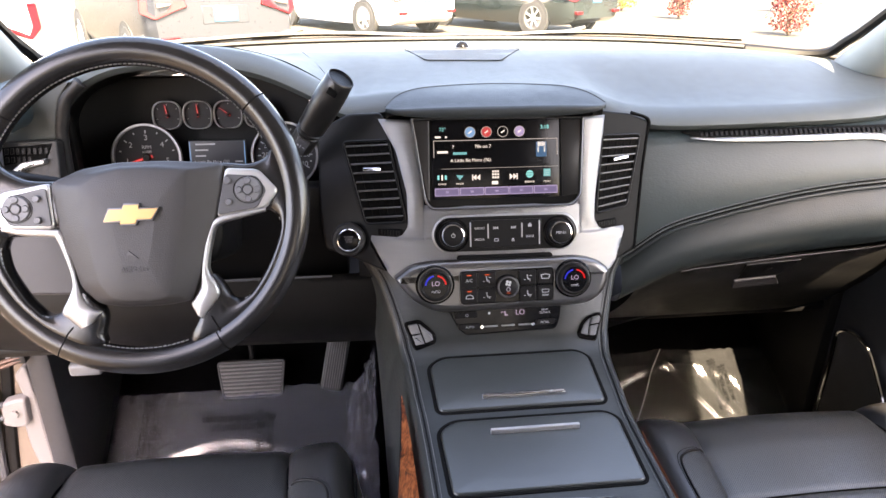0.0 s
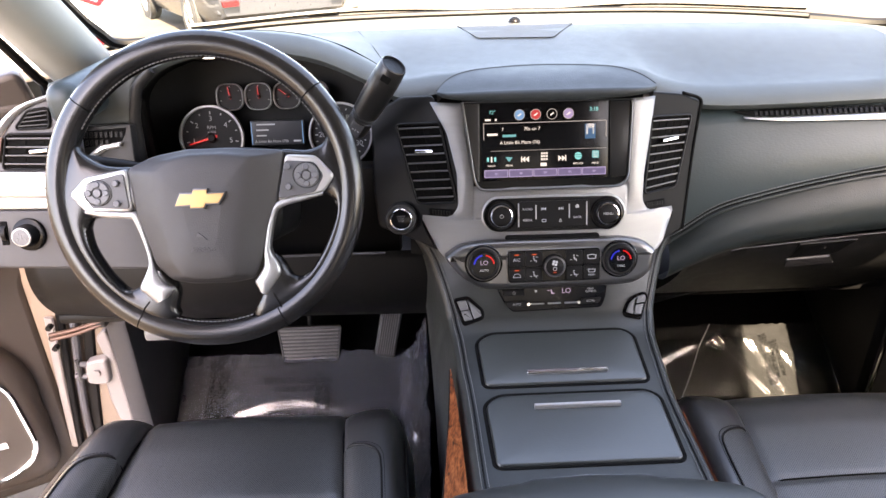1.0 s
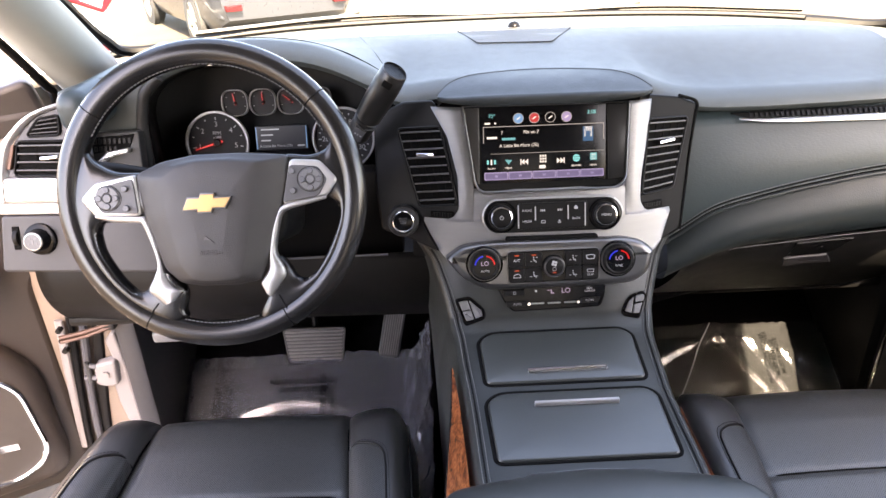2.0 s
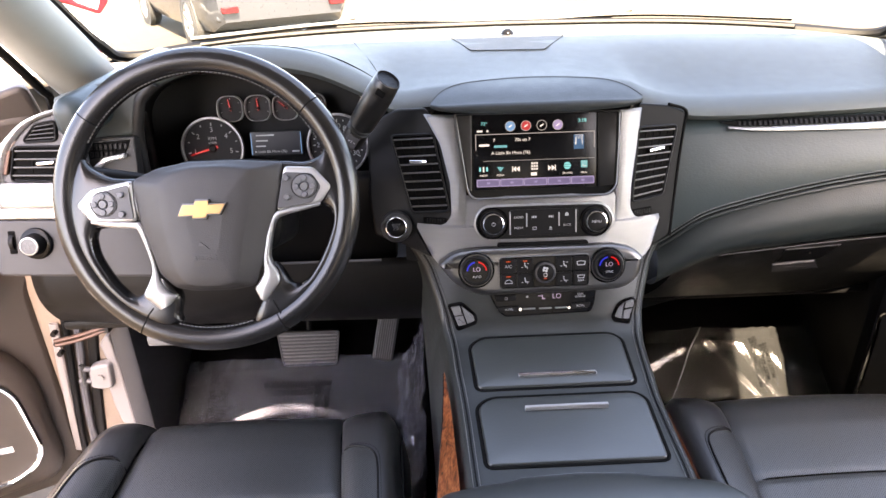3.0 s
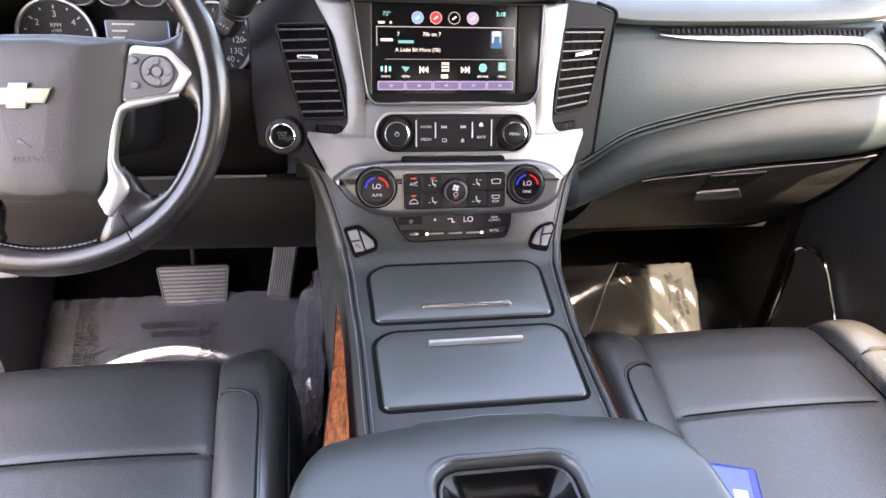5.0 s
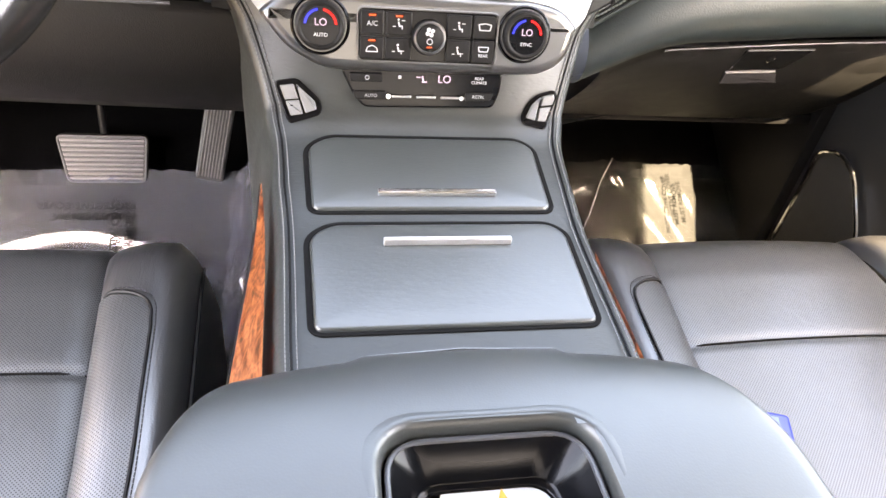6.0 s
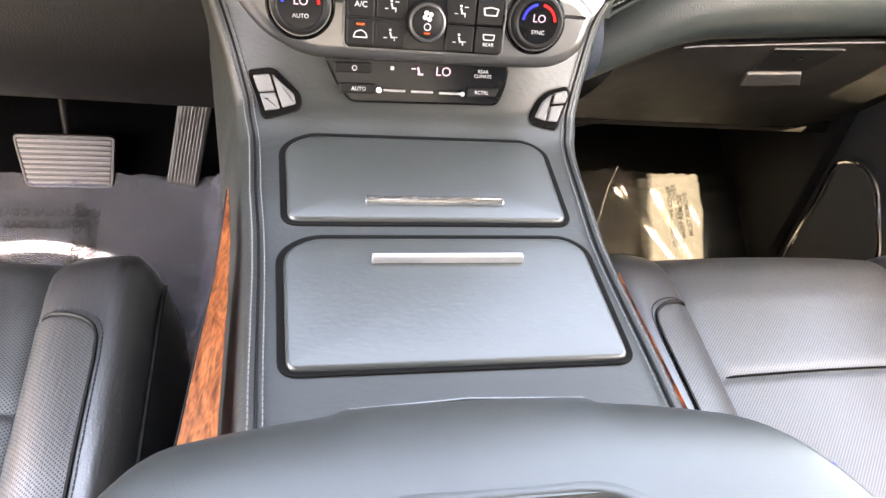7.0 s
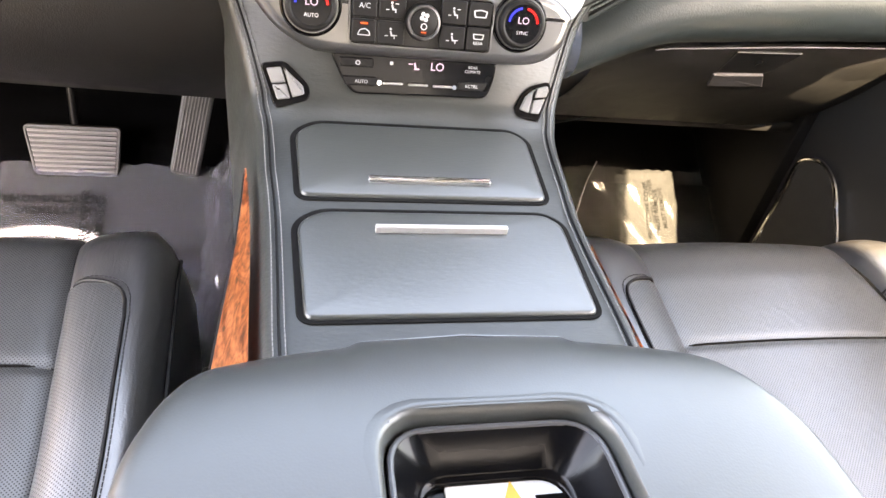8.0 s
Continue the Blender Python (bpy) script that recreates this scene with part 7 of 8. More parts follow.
def mat_text(parent, text, x, y, size, turn):
    tilt = math.atan2(floor_z(y + 0.01) - floor_z(y - 0.01), 0.02)
    film, x0, x1, y0, y1 = FILMS[parent.name]
    top = max(film((x + a * size * 3 - x0) / (x1 - x0), (y + b * size * 3 - y0) / (y1 - y0))[2] - floor_z(y + b * size * 3) for a in span(-2.2, 2.2, 23) for b in span(-2.2, 2.2, 23))
    lettering(text, size, pose(x, y, floor_z(y) + top + 0.0045, math.degrees(tilt), 0, 0) @ pose(0, 0, 0, 0, 0, turn), PRINT, parent, "cover_lettering", bold=size * 0.022, depth=0.0001)


for x, y, turn in ((-0.470, 0.319, 180), (-0.66, 0.30, 90), (-0.425, 0.270, 90)):
    dx, dy = (0, -0.0155) if turn == 180 else (0.022, -0.004)
    mat_text(dmat, "PROTECTIVE COVER", x, y, 0.0165, turn)
    mat_text(dmat, "MUST REMOVE", x + dx, y + dy, 0.0165, turn)
for x, y, turn in ((0.590, 0.32, 90), (0.66, 0.235, 180)):
    mat_text(pmat, "PROTECTIVE COVER", x, y, 0.013, turn)
    mat_text(pmat, "MUST REMOVE", x + (0.020 if turn == 90 else 0), y - (0 if turn == 90 else 0.0155), 0.013, turn)
strap = thing("film_flap", "upright glossy fold of clear plastic beside the console", "plastic film", (0.27, 0.2, 0.5))
bm = sheet(lambda u, v: (0.272 + 0.147 * u + 0.03 * v * (1 - u) + 0.002 * math.sin(u * 7 + v * 3), 0.046 + 0.245 * u + 0.05 * v, 0.72 - 0.15 * v + 0.010 * math.sin(u * 5)), span(0, 1, 24), span(0, 1, 12))
part("flap", bm, FILM, strap, sharp=90)
part("fold", tube([(0.272 + 0.147 * u + 0.002 * math.sin(u * 7), 0.046 + 0.245 * u, 0.7205 + 0.010 * math.sin(u * 5)) for u in span(0, 1, 24)], 0.0012, 6), FILMFOLD, strap, "bright folded film edge")

# inside flanks of the footwells
solid("kick_panel_left", box(-0.777, -0.736, 0.176, 0.62, 0.5, 1.0, 0.008), ENDGREY2, "dark plastic kick panel beside the driver footwell", "panel", "structure")
solid("kick_panel_right", box(0.745, 0.80, 0.24, 0.62, 0.5, 1.0, 0.008), PLASTIC, "dark plastic kick panel beside the passenger footwell", "panel", "structure")
part("flank", box(-0.165, 0.170, -0.04, 0.62, 0.5, 0.93, 0.02), PLASTIC, console, "dark console flank in the footwell")

# phone tray label
lab = part("warning_label", plate(rounded([(-0.046, -0.545), (0.022, -0.545), (0.020, -0.479), (-0.044, -0.479)], 0.004), lift, 0.982, 0.9835, 0.0003, 1), LABEL, arm, "white warning label")
part("warning_triangle", plate([(-0.0180, -0.495), (-0.0060, -0.495), (-0.0110, -0.481)], lift, 0.983, 0.9842, 0.0002, 1), ORANGEPAINT, lab, "orange warning triangle", smooth=False)
for y_, x_, w_ in ((-0.492, -0.034, 0.014), (-0.492, 0.008, 0.016), (-0.504, -0.034, 0.014), (-0.504, 0.008, 0.016), (-0.515, -0.012, 0.05), (-0.526, -0.012, 0.05)):
    part("print_bar", box(x_ - w_ / 2, x_ + w_ / 2, y_ - 0.0022, y_ + 0.0022, 0.983, 0.9840, 0), PRINT, lab)

# ================= doors =================
door_r = thing("passenger_door", "closed dark passenger door with chrome-edged speaker", "car door", (0.8, -0.2, 0.5))
part("lower_panel", box(0.768, 0.86, -0.93, 0.34, 0.47, 1.07, 0.02, 3), DASHLOW, door_r, "dark grained door panel")
part("armrest", box(0.750, 0.80, -0.58, -0.05, 0.90, 0.95, 0.02, 4), LEATHER, door_r, "padded door armrest")
part("belt_trim", box(0.760, 0.86, -0.93, 0.36, 1.06, 1.095, 0.012, 3), DASHLOW, door_r)


def speaker(parent, to, scale=1.0):
    out = rounded([(0.225, 0.540), (0.221, 0.70), (0.226, 0.775), (0.180, 0.797), (0.135, 0.785), (0.060, 0.700), (0.040, 0.60), (0.060, 0.530)], 0.035, 5)
    part("speaker_rim", tube([to(a, b, 0.004) for a, b in out], 0.0042, 8, closed=True), CHROME, parent, "chrome speaker rim")
    g_ = part("speaker_grille", plate(inset_outline(out, 0.004), to, -0.004, 0.003, 0.002), GRILLE, parent, "black speaker mesh")
    part("speaker_badge", plate(rounded([(0.165, 0.585), (0.195, 0.578), (0.197, 0.592), (0.167, 0.599)], 0.002), to, 0.002, 0.005, 0.0008), CHROME, g_, "small plain bright badge")


speaker(door_r, lambda a, b, l: Vector((0.768 - l, a, b)))
wg = bmesh.new()
q = [(0.80, -0.95, 1.09), (0.80, 0.36, 1.09), (0.775, -0.02, 1.56), (0.765, -0.30, 1.79), (0.765, -1.0, 1.79)]
wg.faces.new([wg.verts.new(p) for p in q])
bmesh.ops.solidify(wg, geom=wg.faces[:], thickness=0.004)
part("window_pane", wg, SIDEGLASS, door_r, "clear side window")

# driver's door, standing open
DH, DA = Vector((-0.915, 0.205, 0)), radians(62)
dd, dn = Vector((-math.sin(DA), -math.cos(DA), 0)), Vector((math.cos(DA), -math.sin(DA), 0))


def on_door(s_, z, l=0.0):
    return DH + dd * s_ + Vector((0, 0, z)) + dn * l


door_l = thing("driver_door", "open driver door with a dark panel and chrome-edged speaker", "car door", tuple(DH + Vector((0, 0, 0.45))))
outl = rounded([(0.0, 0.46), (1.02, 0.46), (1.04, 1.20), (-0.10, 1.24), (-0.08, 1.0), (0.0, 0.93)], 0.03)
part("shell", plate(inset_outline(outl, 0.006), on_door, -0.14, -0.03, 0.01), WHITE, door_l, "white painted outer shell")
part("panel", plate(outl, on_door, -0.03, 0.005, 0.012, 4), DOORSKIN, door_l, "dark grained inner panel")
pocket = rounded([(0.03, 0.50), (0.75, 0.50), (0.78, 0.84), (0.10, 0.85), (0.035, 0.76)], 0.06, 6)
part("pocket_bulge", plate(pocket, on_door, 0.0, 0.045, 0.03, 6), DOORSKIN, door_l, "moulded lower bulge")
sp = rounded([(0.062, 0.60), (0.075, 0.74), (0.115, 0.785), (0.25, 0.785), (0.26, 0.55), (0.12, 0.54), (0.075, 0.565)], 0.03, 5)
part("speaker_rim", tube([on_door(a, b, 0.047) for a, b in sp], 0.0055, 8, closed=True), CHROME, door_l, "chrome speaker rim")
g_ = part("speaker_grille", plate(inset_outline(sp, 0.004), on_door, 0.03, 0.046, 0.002), GRILLE2, door_l, "brown-black speaker mesh")
part("speaker_badge", plate(rounded([(0.105, 0.610), (0.145, 0.615), (0.145, 0.630), (0.105, 0.625)], 0.002), on_door, 0.045, 0.049, 0.0008), CHROME, g_, "small plain bright badge")
part("armrest", plate(rounded([(0.05, 0.95), (0.85, 0.96), (0.85, 1.02), (0.16, 1.03), (0.05, 1.0)], 0.02), on_door, 0.0, 0.07, 0.02, 4), DOORSKIN, door_l, "moulded armrest")
part("pull_trim", plate(rounded([(-0.06, 1.09), (0.5, 1.06), (0.5, 1.085), (-0.06, 1.125)], 0.01), on_door, 0.0, 0.02, 0.006), SILVERBRIGHT, door_l, "silver door strip")

# hinge post, seal and check strap; the post's white is painted dim and beige as shade
solid("hinge_post", box(-0.925, -0.765, 0.20, 0.40, 0.45, 1.20, 0.02, 3), POSTSHADE, "white hinge post of the door opening, its shade painted in beige", "post", "structure")
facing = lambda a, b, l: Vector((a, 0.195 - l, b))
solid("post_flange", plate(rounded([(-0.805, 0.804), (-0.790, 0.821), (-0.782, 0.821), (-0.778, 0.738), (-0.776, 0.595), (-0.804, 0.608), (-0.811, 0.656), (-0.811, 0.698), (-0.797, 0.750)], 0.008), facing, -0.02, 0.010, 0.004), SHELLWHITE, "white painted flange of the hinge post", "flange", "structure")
solid("door_seal", tube(smooth_path([(-0.876, 0.190, 0.52), (-0.872, 0.190, 0.596), (-0.861, 0.190, 0.697), (-0.848, 0.190, 0.778), (-0.834, 0.190, 0.868), (-0.815, 0.19, 1.02)], 6), 0.0075, 8), ENDGREY, "grey rubber door seal on the post", "seal", "structure")
solid("seal_channel", tube(smooth_path([(-0.864, 0.198, 0.50), (-0.858, 0.198, 0.591), (-0.842, 0.198, 0.692), (-0.825, 0.198, 0.787), (-0.812, 0.198, 0.864), (-0.80, 0.198, 1.00)], 6), 0.0105, 8, squash=0.6), PLASTIC, "black channel beside the door seal", "seal", "structure")
solid("door_seal_outer", tube(smooth_path([(-0.904, 0.19, 0.50), (-0.894, 0.19, 0.597), (-0.879, 0.19, 0.712), (-0.867, 0.19, 0.792), (-0.858, 0.19, 0.869), (-0.85, 0.19, 1.02)], 6), 0.007, 8), PLASTIC, "black rubber seal at the wing edge", "seal", "structure")
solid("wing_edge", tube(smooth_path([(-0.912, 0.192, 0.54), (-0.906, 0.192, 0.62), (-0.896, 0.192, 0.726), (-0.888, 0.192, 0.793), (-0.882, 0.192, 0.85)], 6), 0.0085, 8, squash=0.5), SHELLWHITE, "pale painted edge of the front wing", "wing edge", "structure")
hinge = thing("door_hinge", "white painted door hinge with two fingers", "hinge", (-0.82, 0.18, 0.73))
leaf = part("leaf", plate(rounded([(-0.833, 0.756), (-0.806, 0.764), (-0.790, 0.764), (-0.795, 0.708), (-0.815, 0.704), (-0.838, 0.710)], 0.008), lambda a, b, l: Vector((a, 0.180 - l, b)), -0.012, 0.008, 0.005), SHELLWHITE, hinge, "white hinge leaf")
part("finger", tube([(-0.830, 0.176, 0.752), (-0.849, 0.174, 0.757)], 0.0055, 10), ENDGREY, hinge, "grey hinge finger")
part("finger", tube([(-0.834, 0.176, 0.725), (-0.856, 0.174, 0.728)], 0.0055, 10), ENDGREY, hinge, "grey hinge finger")
part("pin", tube([(-0.846, 0.172, 0.718), (-0.843, 0.172, 0.766)], 0.0042, 8), PEWTER, hinge, "dark hinge pin")
part("bolt", lathe([(0, 0), (0.007, 0), (0.007, 0.005), (0, 0.005)], Matrix.Translation((-0.812, 0.172, 0.736)) @ Matrix.Rotation(radians(90), 4, "X"), 6), SHELLWHITE, leaf)
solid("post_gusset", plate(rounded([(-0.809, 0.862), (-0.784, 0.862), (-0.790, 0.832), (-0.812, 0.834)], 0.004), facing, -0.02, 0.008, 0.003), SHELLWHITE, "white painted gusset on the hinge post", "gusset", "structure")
strap2 = thing("check_strap", "flat steel door check strap with two worn bars", "door strap", (-0.82, 0.16, 0.84))
for dz in (0.0045, -0.0045):
    part("bar", tube(smooth_path([(-0.868, 0.158, 0.828 + dz), (-0.823, 0.160, 0.837 + dz), (-0.772, 0.164, 0.852 + dz * 0.7)], 5), 0.0042, 8), COPPERY, strap2, "worn steel bar")
part("bracket", box(-0.788, -0.765, 0.160, 0.198, 0.842, 0.862, 0.004), DASHLOW, strap2, "dark bracket")
for z in (0.797, 0.820, 0.842):
    part("bolt", lathe([(0, 0), (0.0055, 0), (0.0055, 0.012), (0, 0.012)], Matrix.Translation((-0.872, 0.176, z)) @ Matrix.Rotation(radians(90), 4, "X"), 6), PLASTIC, strap2)
solid("sill_left", box(-0.93, -0.79, -0.88, 0.22, 0.42, 0.50, 0.015, 3), WHITE, "white painted door sill", "sill", "structure")
solid("sill_right", box(0.76, 0.86, -0.88, 0.34, 0.42, 0.505, 0.015, 3), PLASTIC, "black door sill", "sill", "structure")

# seal of the door opening along the windscreen pillar, mirror patch on the door
solid("opening_seal", tube(smooth_path([(-0.83, 0.02, 1.50), (-0.83, 0.10, 1.438), (-0.83, 0.1962, 1.355), (-0.83, 0.2393, 1.316), (-0.83, 0.2863, 1.271), (-0.83, 0.3066, 1.245), (-0.84, 0.31, 1.15)], 5), 0.008, 8), PLASTIC, "black rubber seal of the open door way", "seal", "structure")
part("mirror_patch", plate(rounded([(-0.11, 1.20), (0.10, 1.20), (0.02, 1.262), (-0.09, 1.290)], 0.02), on_door, -0.05, 0.0, 0.01), DOORSKIN, door_l, "dark corner trim behind the mirror")

# ================= bonnet, wipers =================
bm = sheet(lambda u, v: (u * (0.86 - 0.05 * v), 0.62 + 1.15 * v, 1.225 - 0.10 * v * v - 0.07 * abs(u) ** 3 + 0.012 * math.cos(u * 6) * v), span(-1, 1, 31), span(0, 1, 16))
bmesh.ops.solidify(bm, geom=bm.faces[:], thickness=0.02)
solid("bonnet", bm, WHITE, "white painted car bonnet beyond the windscreen", "bonnet", "structure")
for x0, x1 in ((-0.62, 0.02), (-0.02, 0.60)):
    w = thing("wiper", "black windscreen wiper resting at the foot of the glass", "wiper", (x0, 0.6, 1.26), group="windscreen wipers")
    part("blade", tube(smooth_path([(x0, wsy(x0) + 0.03, 1.318), ((x0 + x1) / 2, wsy((x0 + x1) / 2) + 0.035, 1.330), (x1, wsy(x1) + 0.03, 1.322)], 8), 0.0055, 6), PLASTIC, w, "rubber blade")
    part("arm", tube([(x0 + 0.1, wsy(x0 + 0.1) + 0.05, 1.29), ((x0 + x1) / 2, wsy((x0 + x1) / 2) + 0.04, 1.338)], 0.006, 6), PLASTIC, w, "steel arm")

# ================= ground and the car park =================
bm = bmesh.new()
bmesh.ops.create_grid(bm, x_segments=8, y_segments=8, size=400)
solid("ground", bm, ASPHALT, "pale sunlit concrete of the car park", "ground", "structure")

HEAD = Vector((-0.60, 0.80, 0)).normalized()
RIGHT = Vector((0.80, 0.60, 0)).normalized()


def car(origin, paint, name, label, L=4.75, W=0.91, H=1.46, zs=1.0, turn=0.0, van=False):
    """A parked car; origin is its rear left corner on the ground, heading along HEAD, turned."""
    spin = Matrix.Rotation(radians(turn), 3, "Z")
    ahead, across = spin @ HEAD, spin @ RIGHT
    O = Vector(origin)
    P = lambda s_, x, z: O + ahead * s_ + across * (W + x) + Vector((0, 0, z * zs))
    t = thing(name, label, "car", tuple(P(L / 2, 0, 0)))
    if van:
        SHO = [(0, 0.95), (0.15, 1.02), (3.5, 1.0), (L - 0.5, 0.95), (L, 0.70)]
        ROOF = [(0, 1.0), (0.12, 1.25), (0.5, H), (2.9, H), (3.7, 1.05), (L - 0.4, 0.95), (L, 0.72)]
    else:
        SHO = [(0, 0.78), (0.12, 0.96), (0.9, 0.98), (3.4, 0.93), (L - 0.5, 0.82), (L, 0.60)]
        ROOF = [(0, 0.80), (0.12, 0.98), (0.75, 1.04), (1.6, H - 0.04), (2.3, H), (3.0, H - 0.1), (3.75, 0.98), (L - 0.4, 0.84), (L, 0.62)]
    WID = [(0, W * 0.86), (0.15, W * 0.95), (0.8, W), (3.6, W), (L - 0.5, W * 0.93), (L, W * 0.72)]
    BOT = [(0, 0.34), (0.3, 0.22), (L - 0.4, 0.22), (L, 0.30)]

    def body(s_, k):
        w, sh, rf, bo = (curve_table(T, s_) for T in (WID, SHO, ROOF, BOT))
        cab = max(0.0, rf - sh - 0.05)
        pts = [(-0.2, bo), (0.90, bo), (0.985, bo + 0.14), (1.0, sh * 0.72), (0.985, sh - 0.03), (0.94, sh), (0.94 - 0.42 * cab, rf - 0.03), (0.86 - 0.42 * cab, rf), (0.4, rf + 0.012), (0, rf + 0.015)]
        side, i = (1, k) if k < len(pts) else (-1, 2 * len(pts) - 1 - k)
        a, z = pts[i]
        return P(s_, side * w * max(0, a), z)
    ss = [0, 0.04, 0.12, 0.25, 0.45, 0.65, 0.85, 1.1, 1.4, 1.7, 2.0, 2.4, 2.8, 3.1, 3.4, 3.7, 4.0, L - 0.5, L - 0.25, L - 0.08, L]
    bm = sheet(body, ss, list(range(20)))
    bm.faces.new([v for v in [bm.verts[i] for i in range(20)]]) if not bm.verts.ensure_lookup_table() else None
    part("body", bm, paint, t, "painted body", sharp=35)
    for sgn in (-1, 1):
        def win(s_, k):
            w, sh, rf = (curve_table(T, s_) for T in (WID, SHO, ROOF))
            cab = max(0.0, rf - sh - 0.05)
            a = 0.945 + (0.945 - 0.42 * cab - 0.945) * k
            return P(s_, sgn * (w * a + 0.004), sh + 0.01 + (rf - 0.05 - sh - 0.01) * k)
        bm = sheet(win, span(1.15 if not van else 0.6, 3.35, 12), span(0, 1, 4))
        part("side_window", bm, CARGLASS, t, "dark side glass")
    if not van:
        bm = sheet(lambda u, k: P(0.80 + 0.72 * k, u * W * 0.74, curve_table(ROOF, 0.80 + 0.72 * k) + 0.012), span(-1, 1, 8), span(0, 1, 5))
    else:
        bm = sheet(lambda u, k: P(0.10 + 0.3 * k - 0.02, u * W * 0.76, curve_table(ROOF, 0.10 + 0.3 * k) - 0.02), span(-1, 1, 8), span(0, 1, 5))
    part("rear_window", bm, CARGLASS, t, "dark rear glass")
    for s_, sgn in ((0.95, -1), (0.95, 1), (L - 0.95, -1), (L - 0.95, 1)):
        m = frame_at(P(s_, sgn * (W - 0.10), 0.335 / zs), ahead * sgn, (0, 0, 1))
        wz = part("wheel", lathe([(0.20, -0.10), (0.30, -0.10), (0.335, -0.07), (0.335, 0.07), (0.31, 0.105), (0.24, 0.11), (0.235, 0.085), (0.235, -0.1)], m, 36), TYRE, t, "black tyre")
        part("arch", lathe([(0.30, 0.100), (0.385, 0.1015), (0.385, 0.02), (0.30, 0.02)], m, 36), TYRE, t)
        part("rim", lathe([(0.236, 0.06), (0.236, 0.105), (0.215, 0.108), (0.205, 0.07), (0.05, 0.06), (0.0, 0.062)], m, 36), ALLOYDARK, wz)
        for k in range(7):
            a = 2 * math.pi * k / 7
            part("spoke", box(0.03, 0.222, -0.020, 0.020, 0.075, 0.104, 0.006, 1, m @ Matrix.Rotation(a, 4, "Z")), ALLOY, wz)
        part("hub_cap", lathe([(0, 0.110), (0.035, 0.108), (0.045, 0.08), (0, 0.08)], m, 18), ALLOY, wz)
    lm_ = frame_at(P(0.0, 0, 0), across, (0, 0, 1))
    for sgn in (-1, 1):
        outer = [(sgn * W * 0.98, 0.90), (sgn * W * 0.50, 0.88), (sgn * W * 0.47, 0.80), (sgn * W * 0.62, 0.76), (sgn * W * 0.86, 0.68), (sgn * W * 0.99, 0.74)]
        wrap = lambda a, b, l: P(-l - 0.004 + max(0.0, abs(a) / W - 0.84) * 1.1, a * (1 + l * 0.5), b)
        lamp = part("tail_lamp", plate(rounded(outer, 0.02), wrap, -0.06, 0.03, 0.008), TAILRED, t, "red tail lamp")
        part("lens", plate(rounded([(sgn * W * 0.82, 0.845), (sgn * W * 0.66, 0.838), (sgn * W * 0.67, 0.822), (sgn * W * 0.82, 0.800)], 0.01), wrap, 0.0, 0.036, 0.003), LENSCLEAR, lamp, "pale inner lens")
        part("reflector", box(sgn * W * 0.72 - 0.10, sgn * W * 0.72 + 0.10, 0.44 * zs, 0.50 * zs, 0.0, 0.075, 0.005, 1, lm_), TAILRED, t, "red bumper reflector")
    part("plate_recess", box(-0.30, 0.30, 0.56 * zs + 0.06, 0.76 * zs + 0.06, -0.02, 0.006, 0.01, 1, lm_), paint, t)
    pl = part("number_plate", box(-0.155, 0.155, 0.585 * zs + 0.06, 0.735 * zs + 0.06, 0.006, 0.016, 0.004, 1, lm_), PLATEBLUE, t, "pale blue paper plate")
    part("plate_bar", box(-0.11, 0.11, 0.64 * zs + 0.06, 0.69 * zs + 0.06, 0.016, 0.0175, 0, m=lm_), WHITE_MARK, pl)
    part("bumper", plate(rounded([(-W * 0.88, 0.34), (W * 0.88, 0.34), (W * 0.92, 0.56), (-W * 0.92, 0.56)], 0.05), lambda a, b, l: P(-l + 0.03 + max(0.0, abs(a) / W - 0.6) ** 2 * 1.2, a, b), -0.1, 0.05, 0.03, 3), paint, t, "rear bumper")
    return t


car((-4.19, 4.12, 0), CARWHITE, "white_car", "white hatchback parked at an angle with red tail lamps", van=True, H=1.45, zs=1.25)
car((-2.72, 7.80, 0), CARSILVER, "silver_car", "silver estate car parked at an angle with red tail lamps", W=1.0, H=1.52, zs=1.15, turn=-6, van=True)
car((0.45, 13.1, 0), CARWHITE, "white_van", "white van parked at an angle", van=True, H=1.75, L=4.9)
car((4.00, 13.0, 0), CARBLACK, "black_car", "black saloon parked at an angle with alloy wheels")


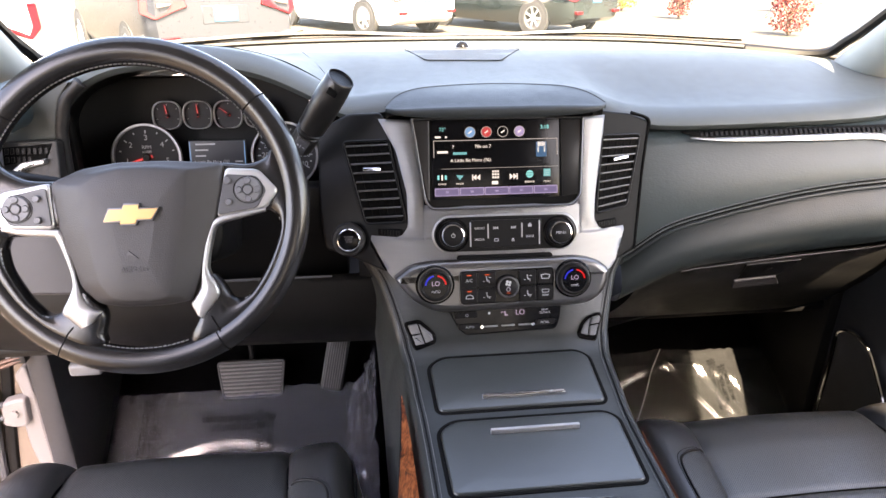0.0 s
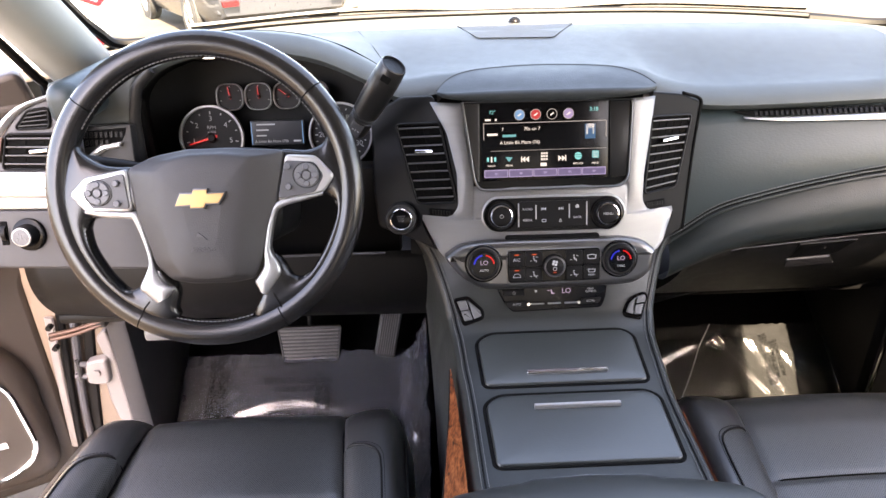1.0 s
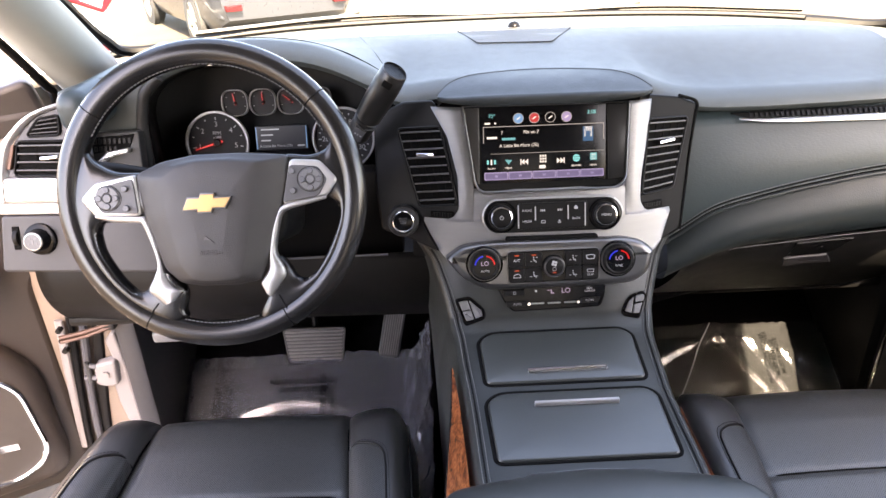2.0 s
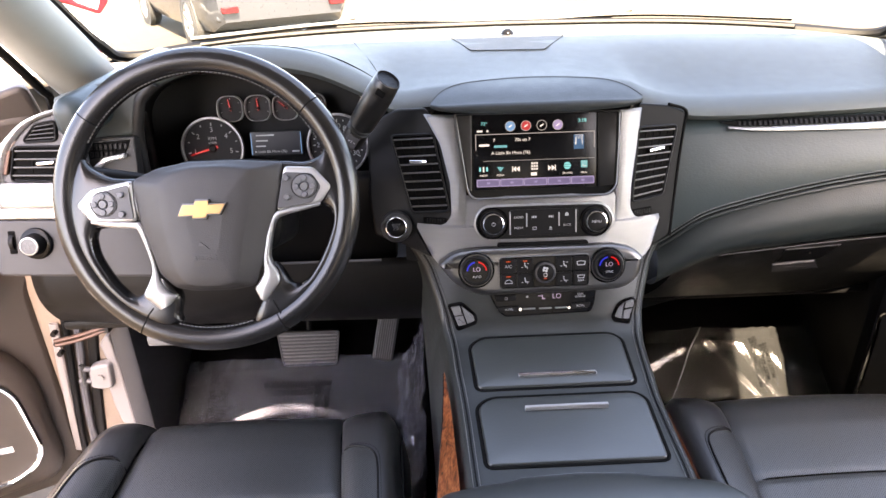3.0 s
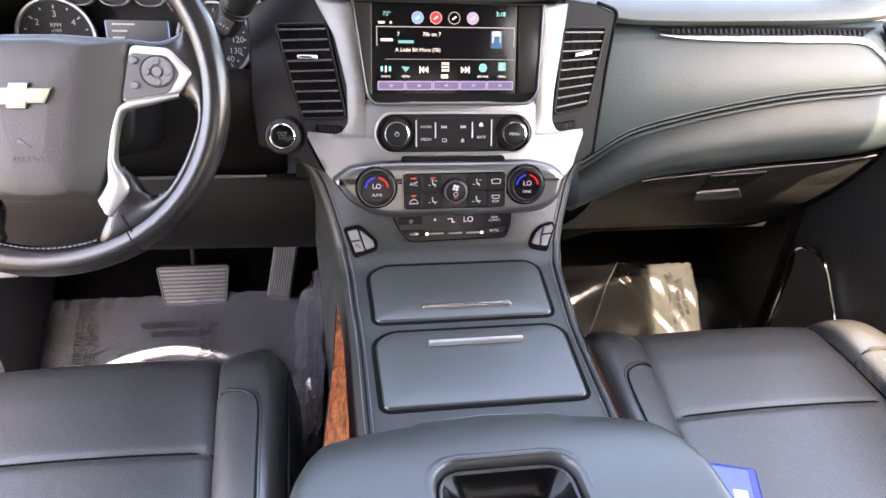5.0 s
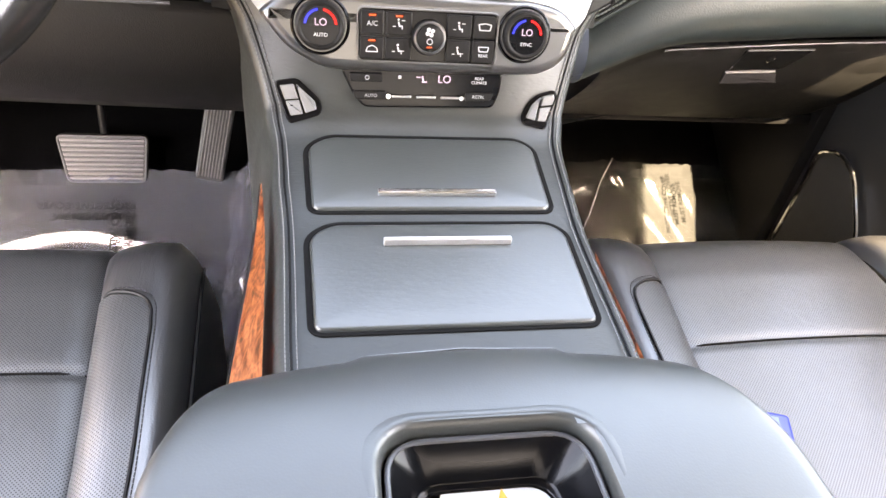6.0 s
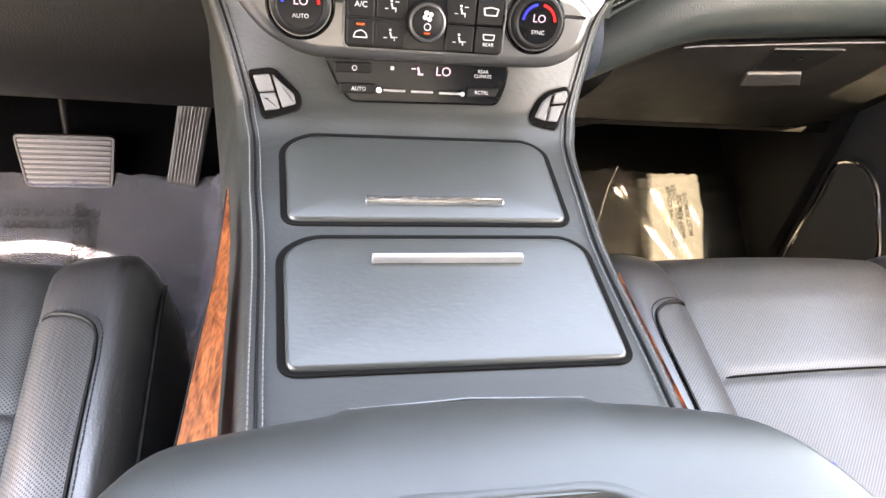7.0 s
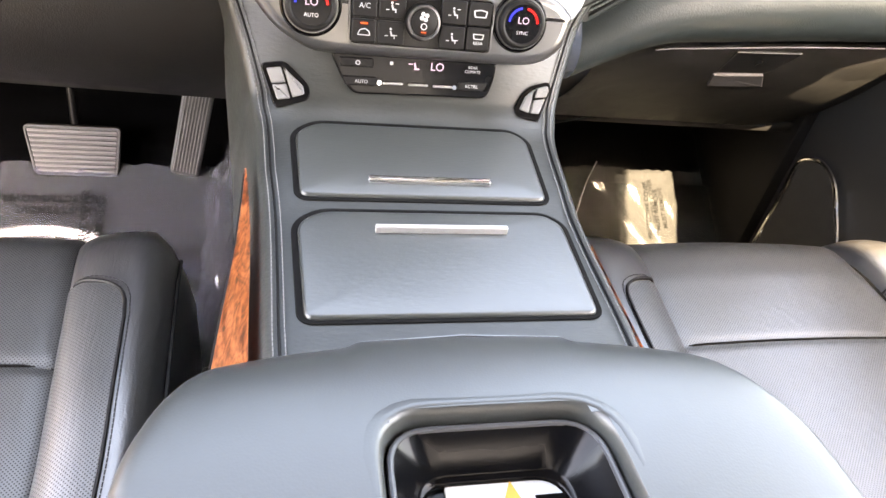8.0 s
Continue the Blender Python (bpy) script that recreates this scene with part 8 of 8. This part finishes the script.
def bush(x, y, r, h, mat, label, seed):
    rnd = random.Random(seed)
    t = thing("bush", label, "bush", (x, y, 0))
    stems = [tube(smooth_path([(x, y, 0), (x + rnd.uniform(-0.3, 0.3) * r, y + rnd.uniform(-0.3, 0.3) * r, h * 0.4), (x + rnd.uniform(-0.8, 0.8) * r, y + rnd.uniform(-0.8, 0.8) * r, h * 0.8)], 3), lambda k: 0.02 - 0.012 * k, 5) for _ in range(9)]
    part("stems", join(*stems), BARK, t, "thin brown stems")
    bm = bmesh.new()
    for _ in range(900):
        a, u = rnd.uniform(0, 2 * math.pi), rnd.random() ** 0.45
        z = rnd.uniform(0.12, 1.0) * h
        k = r * u * math.sqrt(max(0.05, 1 - ((z / h - 0.5) * 1.7) ** 2)) * (0.75 + 0.35 * noise.noise(Vector((a * 1.3, z * 3, seed))))
        c = Vector((x + k * math.cos(a), y + k * math.sin(a), z))
        s_ = rnd.uniform(0.03, 0.06)
        d1 = Vector((rnd.uniform(-1, 1), rnd.uniform(-1, 1), rnd.uniform(-1, 1))).normalized()
        d2 = d1.cross(Vector((rnd.uniform(-1, 1), rnd.uniform(-1, 1), rnd.uniform(-1, 1)))).normalized()
        bm.faces.new([bm.verts.new(c + d1 * s_), bm.verts.new(c + d2 * s_ * 0.5), bm.verts.new(c - d1 * s_), bm.verts.new(c - d2 * s_ * 0.5)])
    part("leaves", bm, mat, t, "small leaves", smooth=False)


bush(8.9, 13.2, 0.55, 0.85, LEAFRED, "small red-leaved bush in the gravel strip", 1)
bush(8.4, 17.5, 0.45, 0.9, LEAFRED, "small red-leaved bush in the gravel strip", 2)
bush(7.9, 20.5, 0.6, 0.9, LEAFYELLOW, "yellow-green bush in the gravel strip", 3)
bush(12.9, 20.0, 0.5, 0.9, LEAFRED, "small red-leaved bush in the gravel strip", 4)
bush(12.6, 14.5, 0.6, 1.0, LEAFRED, "small red-leaved bush in the gravel strip", 5)
solid("bay_line", box(-0.05, 0.05, -2.5, 2.5, 0.002, 0.006, 0, m=Matrix.Translation((-3.9, 7.6, 0)) @ Matrix.Rotation(math.atan2(-HEAD.x, HEAD.y), 4, "Z")), WHITE_MARK, "painted white parking bay line", "road marking", "structure")

# ================= packet on the passenger seat =================
packet = thing("blue_packet", "flat blue and white packet lying on the passenger seat", "packet", (0.318, -0.40, 0.80))
PM = Matrix.Translation((0.336, -0.334, 0.806)) @ Matrix.Rotation(radians(-17), 4, "Z") @ Matrix.Rotation(radians(5), 4, "X")
body = part("body", box(-0.085, 0.0, -0.16, 0.0, -0.006, 0.012, 0.004, 3, PM), PACKBLUE, packet, "glossy blue wrapper")
part("panel", box(-0.080, -0.012, -0.155, -0.006, 0.0115, 0.0128, 0.0005, 1, PM), PACKPALE, body, "pale blue printed face")
for k in range(4):
    part("print_bar", box(-0.034, -0.018, -0.050 - k * 0.024, -0.036 - k * 0.024, 0.0125, 0.0133, 0, m=PM), WHITE_MARK, body)
